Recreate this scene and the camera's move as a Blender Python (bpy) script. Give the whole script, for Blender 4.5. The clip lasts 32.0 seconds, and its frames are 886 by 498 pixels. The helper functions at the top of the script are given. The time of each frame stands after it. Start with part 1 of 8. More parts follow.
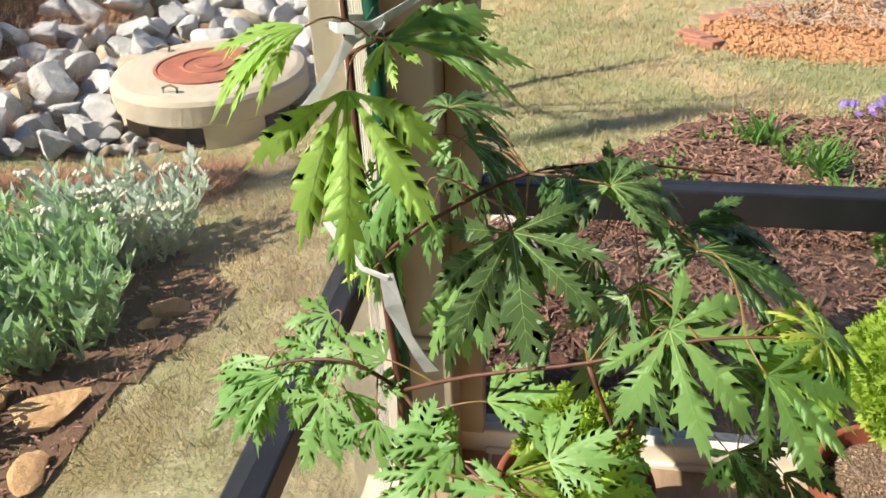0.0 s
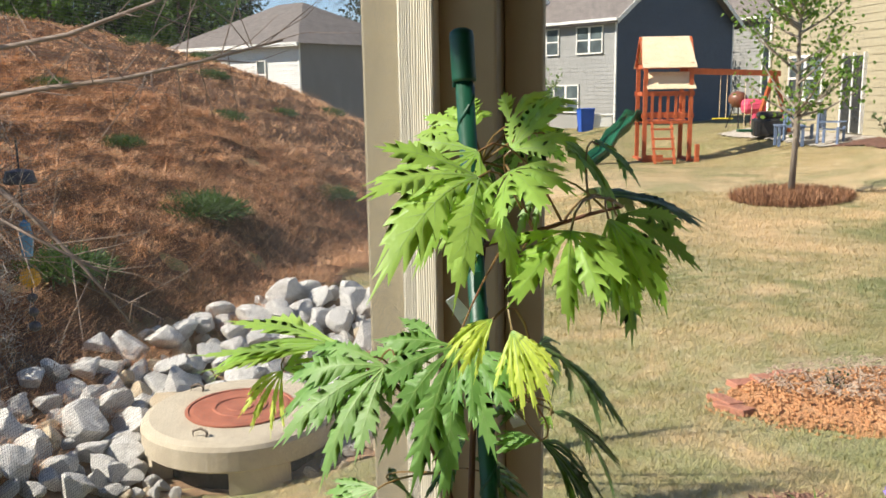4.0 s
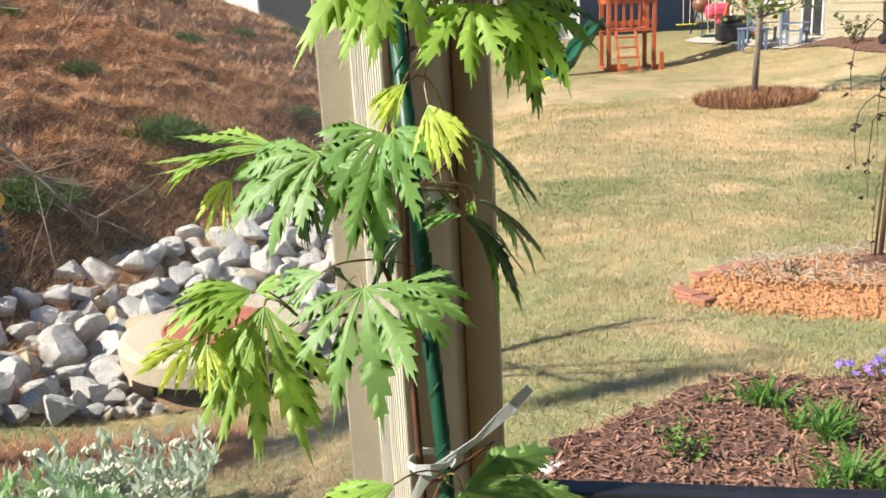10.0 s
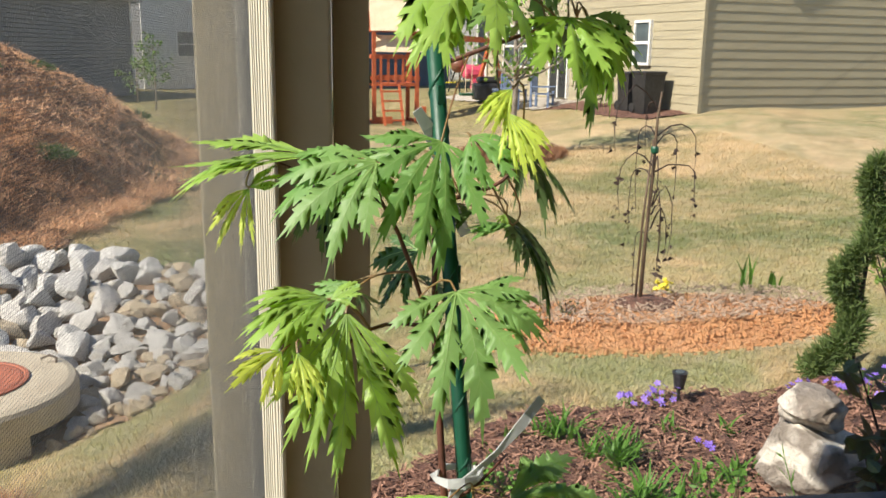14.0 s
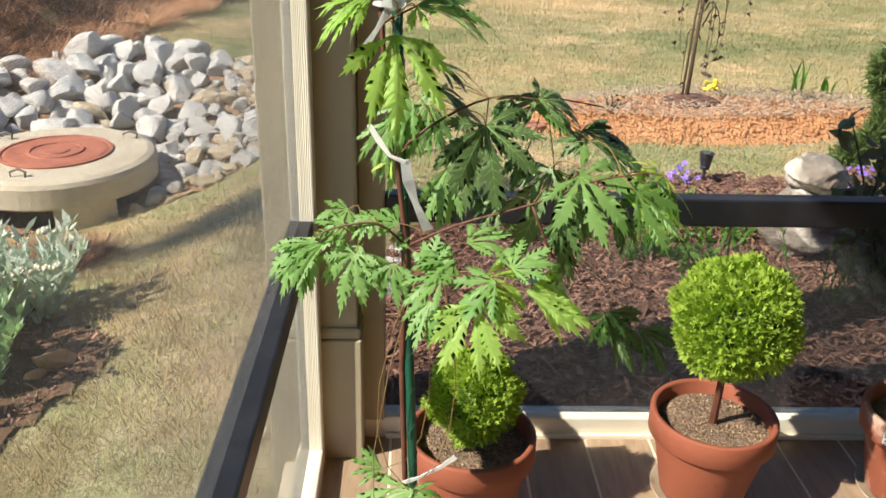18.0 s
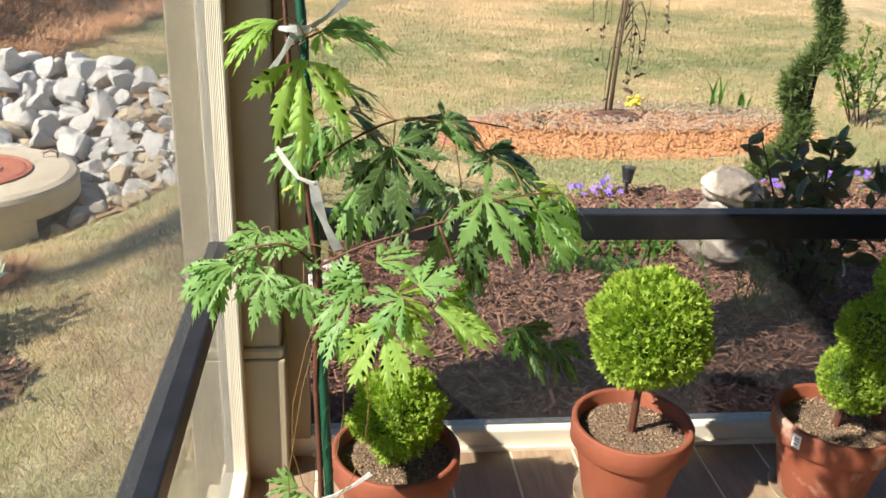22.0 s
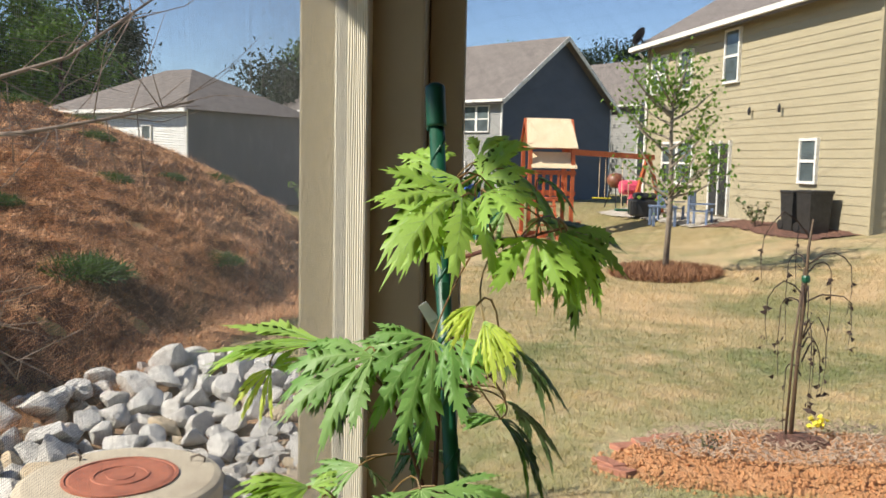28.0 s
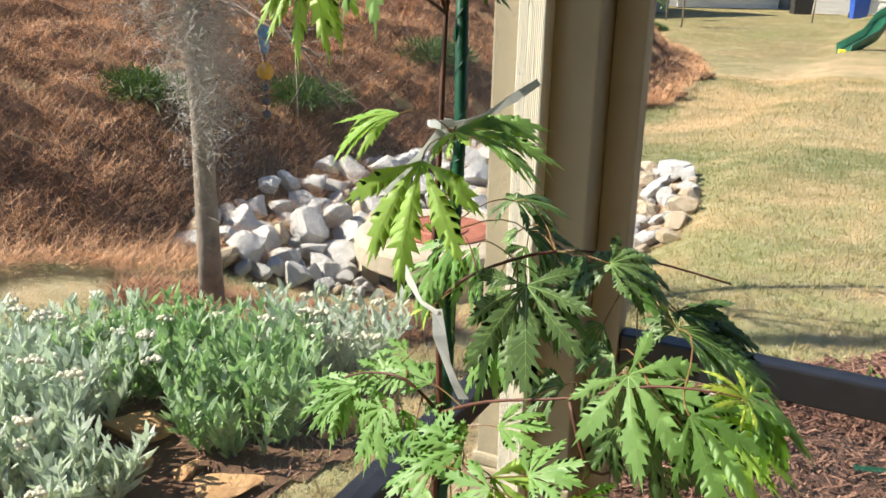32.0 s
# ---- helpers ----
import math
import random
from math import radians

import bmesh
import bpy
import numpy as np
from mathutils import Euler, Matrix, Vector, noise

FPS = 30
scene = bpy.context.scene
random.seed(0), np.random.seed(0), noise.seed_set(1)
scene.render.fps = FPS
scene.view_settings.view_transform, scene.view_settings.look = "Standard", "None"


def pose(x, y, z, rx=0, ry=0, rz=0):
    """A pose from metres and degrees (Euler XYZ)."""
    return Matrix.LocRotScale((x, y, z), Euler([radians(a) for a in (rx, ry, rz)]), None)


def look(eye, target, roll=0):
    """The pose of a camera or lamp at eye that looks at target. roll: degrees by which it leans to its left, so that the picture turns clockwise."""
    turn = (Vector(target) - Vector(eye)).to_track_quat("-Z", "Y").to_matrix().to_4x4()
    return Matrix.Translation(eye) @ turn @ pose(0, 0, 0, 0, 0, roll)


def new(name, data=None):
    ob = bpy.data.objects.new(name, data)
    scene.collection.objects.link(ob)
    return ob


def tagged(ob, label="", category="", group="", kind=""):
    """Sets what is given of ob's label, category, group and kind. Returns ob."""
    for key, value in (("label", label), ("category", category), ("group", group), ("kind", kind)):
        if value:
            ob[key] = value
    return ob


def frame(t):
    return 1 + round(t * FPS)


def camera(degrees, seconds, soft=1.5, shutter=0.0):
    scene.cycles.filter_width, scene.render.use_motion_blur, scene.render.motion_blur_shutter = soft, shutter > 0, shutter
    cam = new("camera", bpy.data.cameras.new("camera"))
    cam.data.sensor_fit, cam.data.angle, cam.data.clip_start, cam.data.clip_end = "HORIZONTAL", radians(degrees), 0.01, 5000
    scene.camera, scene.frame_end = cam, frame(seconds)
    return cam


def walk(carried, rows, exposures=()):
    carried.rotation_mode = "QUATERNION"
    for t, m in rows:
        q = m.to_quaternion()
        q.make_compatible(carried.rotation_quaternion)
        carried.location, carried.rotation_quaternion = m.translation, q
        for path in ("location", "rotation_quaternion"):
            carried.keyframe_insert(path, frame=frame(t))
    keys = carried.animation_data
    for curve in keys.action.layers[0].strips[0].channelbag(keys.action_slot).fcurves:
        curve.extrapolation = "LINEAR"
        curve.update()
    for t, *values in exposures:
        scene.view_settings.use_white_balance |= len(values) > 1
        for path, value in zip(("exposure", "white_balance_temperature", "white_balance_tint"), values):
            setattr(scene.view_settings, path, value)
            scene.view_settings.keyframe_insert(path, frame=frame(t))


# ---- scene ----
cam = camera(54.186, 32.0, soft=1.6)
PATH = [
    (0.0, (0.2997, -1.1602, 1.2521), (-0.0121, 0.5233, 0.2185), -2.41),
    (0.5, (0.2844, -1.1453, 1.2542), (-0.0337, 0.5562, 0.2524), -2.22),
    (1.0, (0.2790, -1.1284, 1.2644), (-0.0192, 0.5993, 0.3021), -1.41),
    (1.5, (0.2635, -1.1105, 1.2981), (-0.0131, 0.6699, 0.4300), -0.69),
    (2.0, (0.2481, -1.1052, 1.3486), (-0.0479, 0.7473, 0.6553), -0.97),
    (2.5, (0.2302, -1.0993, 1.4005), (-0.0790, 0.8011, 0.8590), -0.95),
    (3.0, (0.2216, -1.0985, 1.4173), (-0.1074, 0.8153, 0.9389), 0.08),
    (3.5, (0.2167, -1.0971, 1.4342), (-0.1318, 0.8227, 0.9951), -0.27),
    (4.0, (0.2256, -1.1135, 1.4640), (-0.1516, 0.8161, 1.0975), -0.92),
    (4.5, (0.2371, -1.1438, 1.4948), (-0.1534, 0.7862, 1.1447), -1.72),
    (6.5, (0.2596, -1.1373, 1.4821), (-0.1819, 0.7739, 1.0916), -4.21),
    (7.0, (0.2696, -1.1328, 1.4809), (-0.1779, 0.7793, 1.1021), -4.52),
    (7.5, (0.2616, -1.1068, 1.4670), (-0.2109, 0.8002, 1.0925), -4.75),
    (8.0, (0.2574, -1.0994, 1.4497), (-0.2478, 0.7961, 1.0604), -4.37),
    (8.5, (0.2609, -1.0981, 1.4480), (-0.2284, 0.7956, 1.0306), -3.60),
    (9.0, (0.2528, -1.1086, 1.4273), (-0.1375, 0.7956, 0.9567), -2.66),
    (9.5, (0.2560, -1.1394, 1.4142), (-0.0783, 0.7565, 0.8720), -3.32),
    (10.0, (0.2613, -1.1781, 1.3987), (-0.0503, 0.7211, 0.8547), -3.12),
    (10.5, (0.2662, -1.1877, 1.4248), (0.1935, 0.7632, 0.9903), -2.05),
    (11.0, (0.2096, -1.2340, 1.4348), (0.3808, 0.7176, 1.0327), -2.38),
    (11.5, (0.1348, -1.2237, 1.4321), (0.3784, 0.7256, 1.0565), -1.78),
    (12.0, (0.0924, -1.2069, 1.4479), (0.3300, 0.7527, 1.1261), -1.02),
    (12.5, (0.0872, -1.1734, 1.4585), (0.3523, 0.7878, 1.1697), -0.71),
    (13.0, (0.0892, -1.1825, 1.4571), (0.3562, 0.7763, 1.1538), -1.00),
    (13.5, (0.0889, -1.1862, 1.4121), (0.3237, 0.7654, 1.0433), -0.47),
    (14.0, (0.0824, -1.1894, 1.3790), (0.3223, 0.7457, 0.9343), 0.82),
    (14.5, (0.0805, -1.2000, 1.3458), (0.3368, 0.7156, 0.8310), 1.88),
    (16.5, (0.1031, -1.3346, 1.2641), (0.2929, 0.5436, 0.6035), 2.36),
    (17.0, (0.1279, -1.3840, 1.2498), (0.2728, 0.4807, 0.5414), 2.18),
    (17.5, (0.1559, -1.4825, 1.2368), (0.2698, 0.3545, 0.4543), 2.09),
    (18.0, (0.1828, -1.5596, 1.2338), (0.2610, 0.2634, 0.4149), 1.73),
    (18.5, (0.1968, -1.5853, 1.2316), (0.2745, 0.2354, 0.4077), 1.78),
    (19.0, (0.2060, -1.5937, 1.2122), (0.3119, 0.2127, 0.3604), 2.70),
    (19.5, (0.2133, -1.5934, 1.2020), (0.3626, 0.1976, 0.3246), 3.54),
    (20.0, (0.2213, -1.5889, 1.2010), (0.3959, 0.1963, 0.3164), 3.73),
    (20.5, (0.2246, -1.5912, 1.2060), (0.4150, 0.1972, 0.3311), 3.21),
    (21.0, (0.2214, -1.5864, 1.2199), (0.4310, 0.2063, 0.3583), 3.16),
    (21.5, (0.2175, -1.5843, 1.2303), (0.4350, 0.2248, 0.4057), 3.14),
    (22.0, (0.2093, -1.5775, 1.2463), (0.4363, 0.2492, 0.4641), 2.58),
    (22.5, (0.2109, -1.5648, 1.2669), (0.4208, 0.2773, 0.5170), 1.42),
    (23.0, (0.2080, -1.5394, 1.2797), (0.3753, 0.3306, 0.5907), 0.61),
    (23.5, (0.2031, -1.5128, 1.3039), (0.3446, 0.3897, 0.7034), 0.46),
    (24.0, (0.1943, -1.4932, 1.3348), (0.3063, 0.4307, 0.7998), 0.56),
    (24.5, (0.1874, -1.4689, 1.3720), (0.2728, 0.4708, 0.8922), 0.12),
    (25.0, (0.1897, -1.4363, 1.3900), (0.2552, 0.5134, 0.9488), -0.92),
    (25.5, (0.1602, -1.4038, 1.4184), (0.1807, 0.5599, 1.0399), -1.90),
    (26.0, (0.1448, -1.3355, 1.4398), (0.1543, 0.6413, 1.1365), -1.08),
    (26.5, (0.1446, -1.2925, 1.4622), (0.1066, 0.6901, 1.2017), -0.37),
    (28.5, (0.2038, -1.2224, 1.4382), (0.0555, 0.7625, 1.2421), 1.41),
    (29.0, (0.2297, -1.2243, 1.4644), (-0.0210, 0.7469, 1.2382), 0.46),
    (29.5, (0.2805, -1.1706, 1.3956), (-0.1374, 0.7650, 1.1147), 0.35),
    (30.0, (0.3075, -1.1773, 1.3778), (-0.2063, 0.7247, 1.0337), 0.45),
    (30.5, (0.3346, -1.2071, 1.3375), (-0.2228, 0.6664, 0.9139), 0.30),
    (31.0, (0.3736, -1.2400, 1.2877), (-0.2621, 0.5878, 0.7828), 1.06),
    (31.5, (0.4207, -1.2752, 1.2520), (-0.2894, 0.5041, 0.6775), 1.37),
    (32.0, (0.4859, -1.3133, 1.2310), (-0.3627, 0.3849, 0.6016), 1.35),
]
walk(cam, [(t, look(e, g, r)) for t, e, g, r in PATH], exposures=[(0.0, 1.17, 6700, 10), (1.0, 1.24, 6700, 10), (2.0, 1.22, 6700, 10), (3.0, 1.07, 6700, 10), (4.0, 0.92, 6700, 10), (7.0, 1.01, 6700, 10), (8.0, 1.11, 6700, 10), (9.0, 1.13, 6700, 10), (10.0, 1.15, 6700, 10), (11.0, 0.91, 6700, 10), (12.0, 0.85, 6700, 10), (13.0, 0.83, 6700, 10), (14.0, 0.86, 6700, 10), (17.0, 1.06, 6700, 10), (19.0, 1.10, 6700, 10), (20.0, 1.14, 6700, 10), (22.0, 1.19, 6700, 10), (24.0, 1.01, 6700, 10), (25.0, 0.99, 6700, 10), (26.0, 0.81, 6700, 10), (29.0, 0.74, 6700, 10), (30.0, 0.77, 6700, 10), (31.0, 1.08, 6700, 10), (32.0, 1.22, 6700, 10)])

# ---------------------------------------------------------------- world and sun
SUN_EL, SUN_AZ = radians(42), math.atan2(-0.922, -0.387)
world = bpy.data.worlds.new("sky")
scene.world = world
world.use_nodes = True
wn = world.node_tree.nodes
sky = wn.new("ShaderNodeTexSky")
sky.sky_type, sky.sun_disc = "NISHITA", False
sky.sun_elevation, sky.sun_rotation = SUN_EL, SUN_AZ
sky.altitude, sky.air_density, sky.dust_density, sky.ozone_density = 1200, 0.9, 0.0, 3.0
wn["Background"].inputs["Strength"].default_value = 0.1
world.node_tree.links.new(sky.outputs[0], wn["Background"].inputs["Color"])
sun = new("sun", bpy.data.lights.new("sun", "SUN"))
sun.data.energy, sun.data.angle, sun.data.color = 5.0, radians(0.53), (1.0, 0.94, 0.84)
sun.matrix_world = look((-0.922 * 0.743 * 50, -0.387 * 0.743 * 50, 0.669 * 50), (0, 0, 0))

# ---------------------------------------------------------------- materials
def srgb(r, g, b):
    return tuple(((c / 255) / 12.92 if c <= 10 else (((c / 255) + 0.055) / 1.055) ** 2.4) for c in (r, g, b)) + (1.0,)


def lerp3(a, b, k):
    return tuple(x + (y - x) * k for x, y in zip(a[:3], b[:3])) + (1.0,)


class Mat:
    """A node material under construction: base colour chain, bump chain, one Principled shader."""

    def __init__(self, name, rough=0.6, metal=0.0, spec=0.5):
        self.m = bpy.data.materials.new(name)
        self.m.use_nodes = True
        self.t = self.m.node_tree
        self.b = self.t.nodes["Principled BSDF"]
        self.b.inputs["Roughness"].default_value = rough
        self.b.inputs["Metallic"].default_value = metal
        self.b.inputs["Specular IOR Level"].default_value = spec
        self.co = None
        self.col = None
        self.nor = None

    def n(self, kind, **sets):
        node = self.t.nodes.new("ShaderNode" + kind)
        for k, v in sets.items():
            node.inputs[k.replace("_", " ")].default_value = v
        return node

    def link(self, a, b):
        self.t.links.new(a, b)

    def coords(self, which="Object", scale=(1, 1, 1)):
        if which == "World":
            src = self.n("NewGeometry").outputs["Position"]
        else:
            src = self.n("TexCoord").outputs[which]
        mp = self.n("Mapping")
        mp.inputs["Scale"].default_value = scale
        self.link(src, mp.inputs["Vector"])
        self.co = mp.outputs[0]
        return self

    def noise(self, scale, detail=4.0, rough=0.55, dist=0.0):
        t = self.n("TexNoise", Scale=scale, Detail=detail, Roughness=rough, Distortion=dist)
        self.link(self.co, t.inputs["Vector"])
        return t.outputs["Fac"]

    def wave(self, scale, dist=2.0, detail=2.0, axis="X"):
        t = self.n("TexWave", Scale=scale, Distortion=dist, Detail=detail)
        t.bands_direction = axis
        self.link(self.co, t.inputs["Vector"])
        return t.outputs["Fac"]

    def ramp(self, fac, lo, hi):
        r = self.n("MapRange")
        for k, v in zip(("From Min", "From Max", "To Min", "To Max"), (lo, hi, 0.0, 1.0)):
            r.inputs[k].default_value = v
        self.link(fac, r.inputs["Value"])
        return r.outputs["Result"]

    def base(self, c):
        rgb = self.n("RGB")
        rgb.outputs[0].default_value = c
        self.col = rgb.outputs[0]
        return self

    def over(self, c, fac, amount=1.0):
        mx = self.t.nodes.new("ShaderNodeMix")
        mx.data_type = "RGBA"
        if amount != 1.0:
            mu = self.n("Math")
            mu.operation = "MULTIPLY"
            mu.inputs[1].default_value = amount
            self.link(fac, mu.inputs[0])
            fac = mu.outputs[0]
        self.link(fac, mx.inputs["Factor"])
        self.link(self.col, mx.inputs["A"])
        mx.inputs["B"].default_value = c
        self.col = mx.outputs["Result"]
        return self

    def rand(self):
        return self.n("ObjectInfo").outputs["Random"]

    def island(self):
        return self.n("NewGeometry").outputs["Random Per Island"]

    def bump(self, fac, dist=0.002, strength=1.0):
        bp = self.n("Bump", Strength=strength, Distance=dist)
        self.link(fac, bp.inputs["Height"])
        if self.nor is not None:
            self.link(self.nor, bp.inputs["Normal"])
        self.nor = bp.outputs[0]
        return self

    def thin(self, tint, share):
        """Light that comes through a leaf."""
        tr = self.n("BsdfTranslucent")
        hs = self.t.nodes.new("ShaderNodeMix")
        hs.data_type, hs.blend_type = "RGBA", "MULTIPLY"
        hs.inputs["Factor"].default_value = 1.0
        self.link(self.col, hs.inputs["A"])
        hs.inputs["B"].default_value = tint
        self.link(hs.outputs["Result"], tr.inputs["Color"])
        ad = self.n("MixShader")
        ad.inputs["Fac"].default_value = share
        self.link(self.b.outputs[0], ad.inputs[1])
        self.link(tr.outputs[0], ad.inputs[2])
        self.link(ad.outputs[0], self.t.nodes["Material Output"].inputs["Surface"])
        return self

    def done(self):
        if self.col is not None:
            self.link(self.col, self.b.inputs["Base Color"])
        if self.nor is not None:
            self.link(self.nor, self.b.inputs["Normal"])
        return self.m


def plain(name, c, c2=None, scale=6.0, rough=0.6, metal=0.0, bump=0.0, bscale=60.0, coord="Object", var=0.0, spec=0.5):
    m = Mat(name, rough, metal, spec).coords(coord).base(c)
    c2 = c2 or lerp3(c, (0, 0, 0), 0.25)
    m.over(c2, m.ramp(m.noise(scale, 5.0), 0.35, 0.75), 0.8)
    m.over(lerp3(c, (1, 1, 1), 0.25), m.ramp(m.noise(scale * 7, 3.0), 0.5, 0.8), 0.25)
    if var:
        m.over(lerp3(c, (0, 0, 0), 0.5), m.rand(), var)
    if bump:
        m.bump(m.noise(bscale, 4.0), bump)
    return m.done()


def foliage(name, c, c2, thin=0.3, rough=0.5, scale=30.0, tint=(1.3, 1.5, 0.5, 1)):
    m = Mat(name, rough, 0.0, 0.35).coords("Object").base(c)
    m.over(c2, m.island(), 0.9)
    m.over(lerp3(c, (0, 0, 0), 0.4), m.ramp(m.noise(scale, 3.0), 0.45, 0.75), 0.4)
    m.thin(tint, thin)
    return m.done()


M = {}
# timber and paint
m = Mat("painted_cream_trim", 0.55).coords("Object", (1, 1, 0.05)).base(srgb(240, 234, 214))
g_ = m.wave(95, 7.0, 3.0, "X")
m.over(srgb(218, 208, 180), m.ramp(g_, 0.0, 0.5), 0.45)
m.bump(g_, 0.0005)
M["trim"] = m.done()
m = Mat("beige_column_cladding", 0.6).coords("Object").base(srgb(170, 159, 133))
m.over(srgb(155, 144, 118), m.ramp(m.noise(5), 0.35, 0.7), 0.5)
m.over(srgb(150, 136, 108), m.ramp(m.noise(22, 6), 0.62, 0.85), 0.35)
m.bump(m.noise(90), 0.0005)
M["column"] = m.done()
m = Mat("black_rail_paint", 0.42).coords("Object").base((0.012, 0.013, 0.017, 1))
m.over((0.03, 0.032, 0.038, 1), m.ramp(m.noise(14, 6), 0.45, 0.8), 0.7)
m.over((0.16, 0.15, 0.14, 1), m.ramp(m.noise(170, 3), 0.68, 0.8), 0.35)
m.bump(m.noise(60), 0.0006)
M["rail"] = m.done()
M["sill"] = plain("white_sill_paint", srgb(232, 226, 206), srgb(214, 204, 178), 4, 0.5, bump=0.0006)
# ceiling and house walls are unseen; dark colours chosen to cut bounced light
M["ceiling"] = plain("dark_unseen_ceiling", srgb(112, 98, 82), rough=0.7)
M["housewall"] = plain("dark_unseen_wall", srgb(84, 78, 68), rough=0.7)
m = Mat("wood_look_tile", 0.38).coords("Object", (9, 1.2, 1)).base(srgb(172, 148, 122))
gr = m.noise(7, 8, 0.65, 0.6)
m.over(srgb(126, 104, 84), m.ramp(gr, 0.42, 0.72), 0.8)
m.over(srgb(172, 142, 112), m.ramp(m.noise(2.2, 3), 0.5, 0.8), 0.5)
m.over(srgb(108, 88, 72), m.rand(), 0.4)
m.bump(gr, 0.0006)
M["tile"] = m.done()
M["grout"] = plain("grout", srgb(228, 216, 192), srgb(206, 192, 166), 30, 0.85)
M["screen"] = plain("screen_mesh", (0.14, 0.14, 0.137, 1), rough=0.55)
M["pet_screen"] = plain("pet_screen_mesh", (0.02, 0.02, 0.02, 1), rough=0.6)
# pots
for key, stain, seen in (("terracotta", 0.45, 0.6), ("terracotta_stained", 0.8, 0.5)):
    m = Mat(key, 0.72).coords("Object").base(srgb(144, 80, 56))
    m.over(srgb(116, 60, 42), m.ramp(m.noise(7, 5), 0.4, 0.75), 0.7)
    m.over(srgb(210, 186, 166), m.ramp(m.noise(6.2, 7, 0.65, 0.6), seen, seen + 0.18), stain)
    m.over(srgb(112, 62, 46), m.ramp(m.noise(40, 5), 0.6, 0.75), 0.4)
    m.bump(m.noise(120), 0.0006)
    M[key] = m.done()
m = Mat("potting_soil", 0.95).coords("Object").base(srgb(150, 126, 102))
m.over(srgb(90, 70, 55), m.ramp(m.noise(130, 4, 0.7), 0.42, 0.62), 0.8)
m.over(srgb(190, 168, 140), m.ramp(m.noise(90, 3), 0.54, 0.72), 0.6)
m.bump(m.noise(110, 4, 0.7), 0.02)
M["soil"] = m.done()
m = Mat("soil_crumbs", 0.95).coords("Object").base(srgb(174, 148, 120))
m.over(srgb(104, 82, 64), m.island(), 0.9)
M["crumbs"] = m.done()
M["saucer"] = plain("clear_plastic_saucer", srgb(178, 162, 138), rough=0.15)
M["black_plastic"] = plain("black_plastic", (0.012, 0.012, 0.013, 1), (0.03, 0.03, 0.03, 1), 9, 0.4)
m = Mat("green_stake_coating", 0.46).coords("Object").base(srgb(14, 76, 55))
m.over(srgb(8, 54, 40), m.ramp(m.noise(30), 0.4, 0.7), 0.6)
m.bump(m.noise(50), 0.0004)
M["stake"] = m.done()
m = Mat("clear_plastic_tie", 0.28, 0.0, 0.6).coords("Object").base(srgb(226, 228, 226))
m.over(srgb(176, 180, 180), m.ramp(m.noise(40), 0.4, 0.7), 0.8)
m.thin((1, 1, 1, 1), 0.35)
M["tie"] = m.done()
M["white_tie"] = plain("white_cloth_tie", srgb(236, 236, 232), rough=0.8)
m = Mat("maple_bark", 0.6).coords("Object").base(srgb(98, 58, 42))
m.over(srgb(66, 38, 30), m.ramp(m.noise(40), 0.4, 0.7), 0.8)
m.bump(m.noise(120), 0.0008)
M["maple_bark"] = m.done()
M["maple_shoot"] = plain("red_green_shoot", srgb(128, 110, 62), srgb(120, 66, 46), 30, 0.5)


def leafmat(name, c, c2, thin, tint):
    m = Mat(name, 0.46, 0.0, 0.4).coords("Object").base(c)
    m.over(c2, m.ramp(m.noise(26, 4), 0.35, 0.7), 0.6)
    m.over(lerp3(c, (1, 1, 0.6), 0.25), m.rand(), 0.3)
    m.bump(m.noise(140, 2), 0.0006)
    m.thin(tint, thin)
    return m.done()


# dark to bright: shade and sun on the crown are put into the leaf colours
M["leaf_dark"] = leafmat("maple_leaf_shaded_green", srgb(72, 106, 54), srgb(54, 88, 46), 0.22, (1.3, 1.45, 0.5, 1))
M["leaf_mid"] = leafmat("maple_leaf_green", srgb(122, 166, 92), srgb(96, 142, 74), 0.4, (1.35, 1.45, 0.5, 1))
M["leaf_bright"] = leafmat("maple_leaf_sunlit_yellow_green", srgb(160, 198, 92), srgb(134, 178, 76), 0.44, (1.3, 1.35, 0.5, 1))
M["leaf_yellow"] = leafmat("maple_leaf_young_yellow", srgb(208, 222, 98), srgb(184, 208, 84), 0.45, (1.3, 1.4, 0.5, 1))
M["leaf_vein"] = plain("maple_leaf_vein", srgb(150, 186, 104), rough=0.5)
# ground and stone
def near_zone(m, lo, hi):
    """Falls from one to zero as the lawn runs away from the porch."""
    sx = m.n("SeparateXYZ")
    m.link(m.co, sx.inputs[0])
    return m.ramp(sx.outputs["Y"], hi, lo)


def band(m, a, b, c, d):
    """A strip of the lawn, from a to d along y, full between b and c."""
    return times(m, near_zone(m, c, d), near_zone(m, b, a))


def side_strip(m):
    """The dry strip of lawn along the side screen, darkened as well for the shade on it."""
    sx = m.n("SeparateXYZ")
    m.link(m.co, sx.inputs[0])
    across = times(m, m.ramp(sx.outputs["X"], -0.1, -0.5), m.ramp(sx.outputs["X"], -2.1, -1.7))
    return times(m, across, near_zone(m, 2.0, 3.0))


def times(m, a, b):
    mu = m.n("Math")
    mu.operation = "MULTIPLY"
    m.link(a, mu.inputs[0])
    m.link(b, mu.inputs[1])
    return mu.outputs[0]


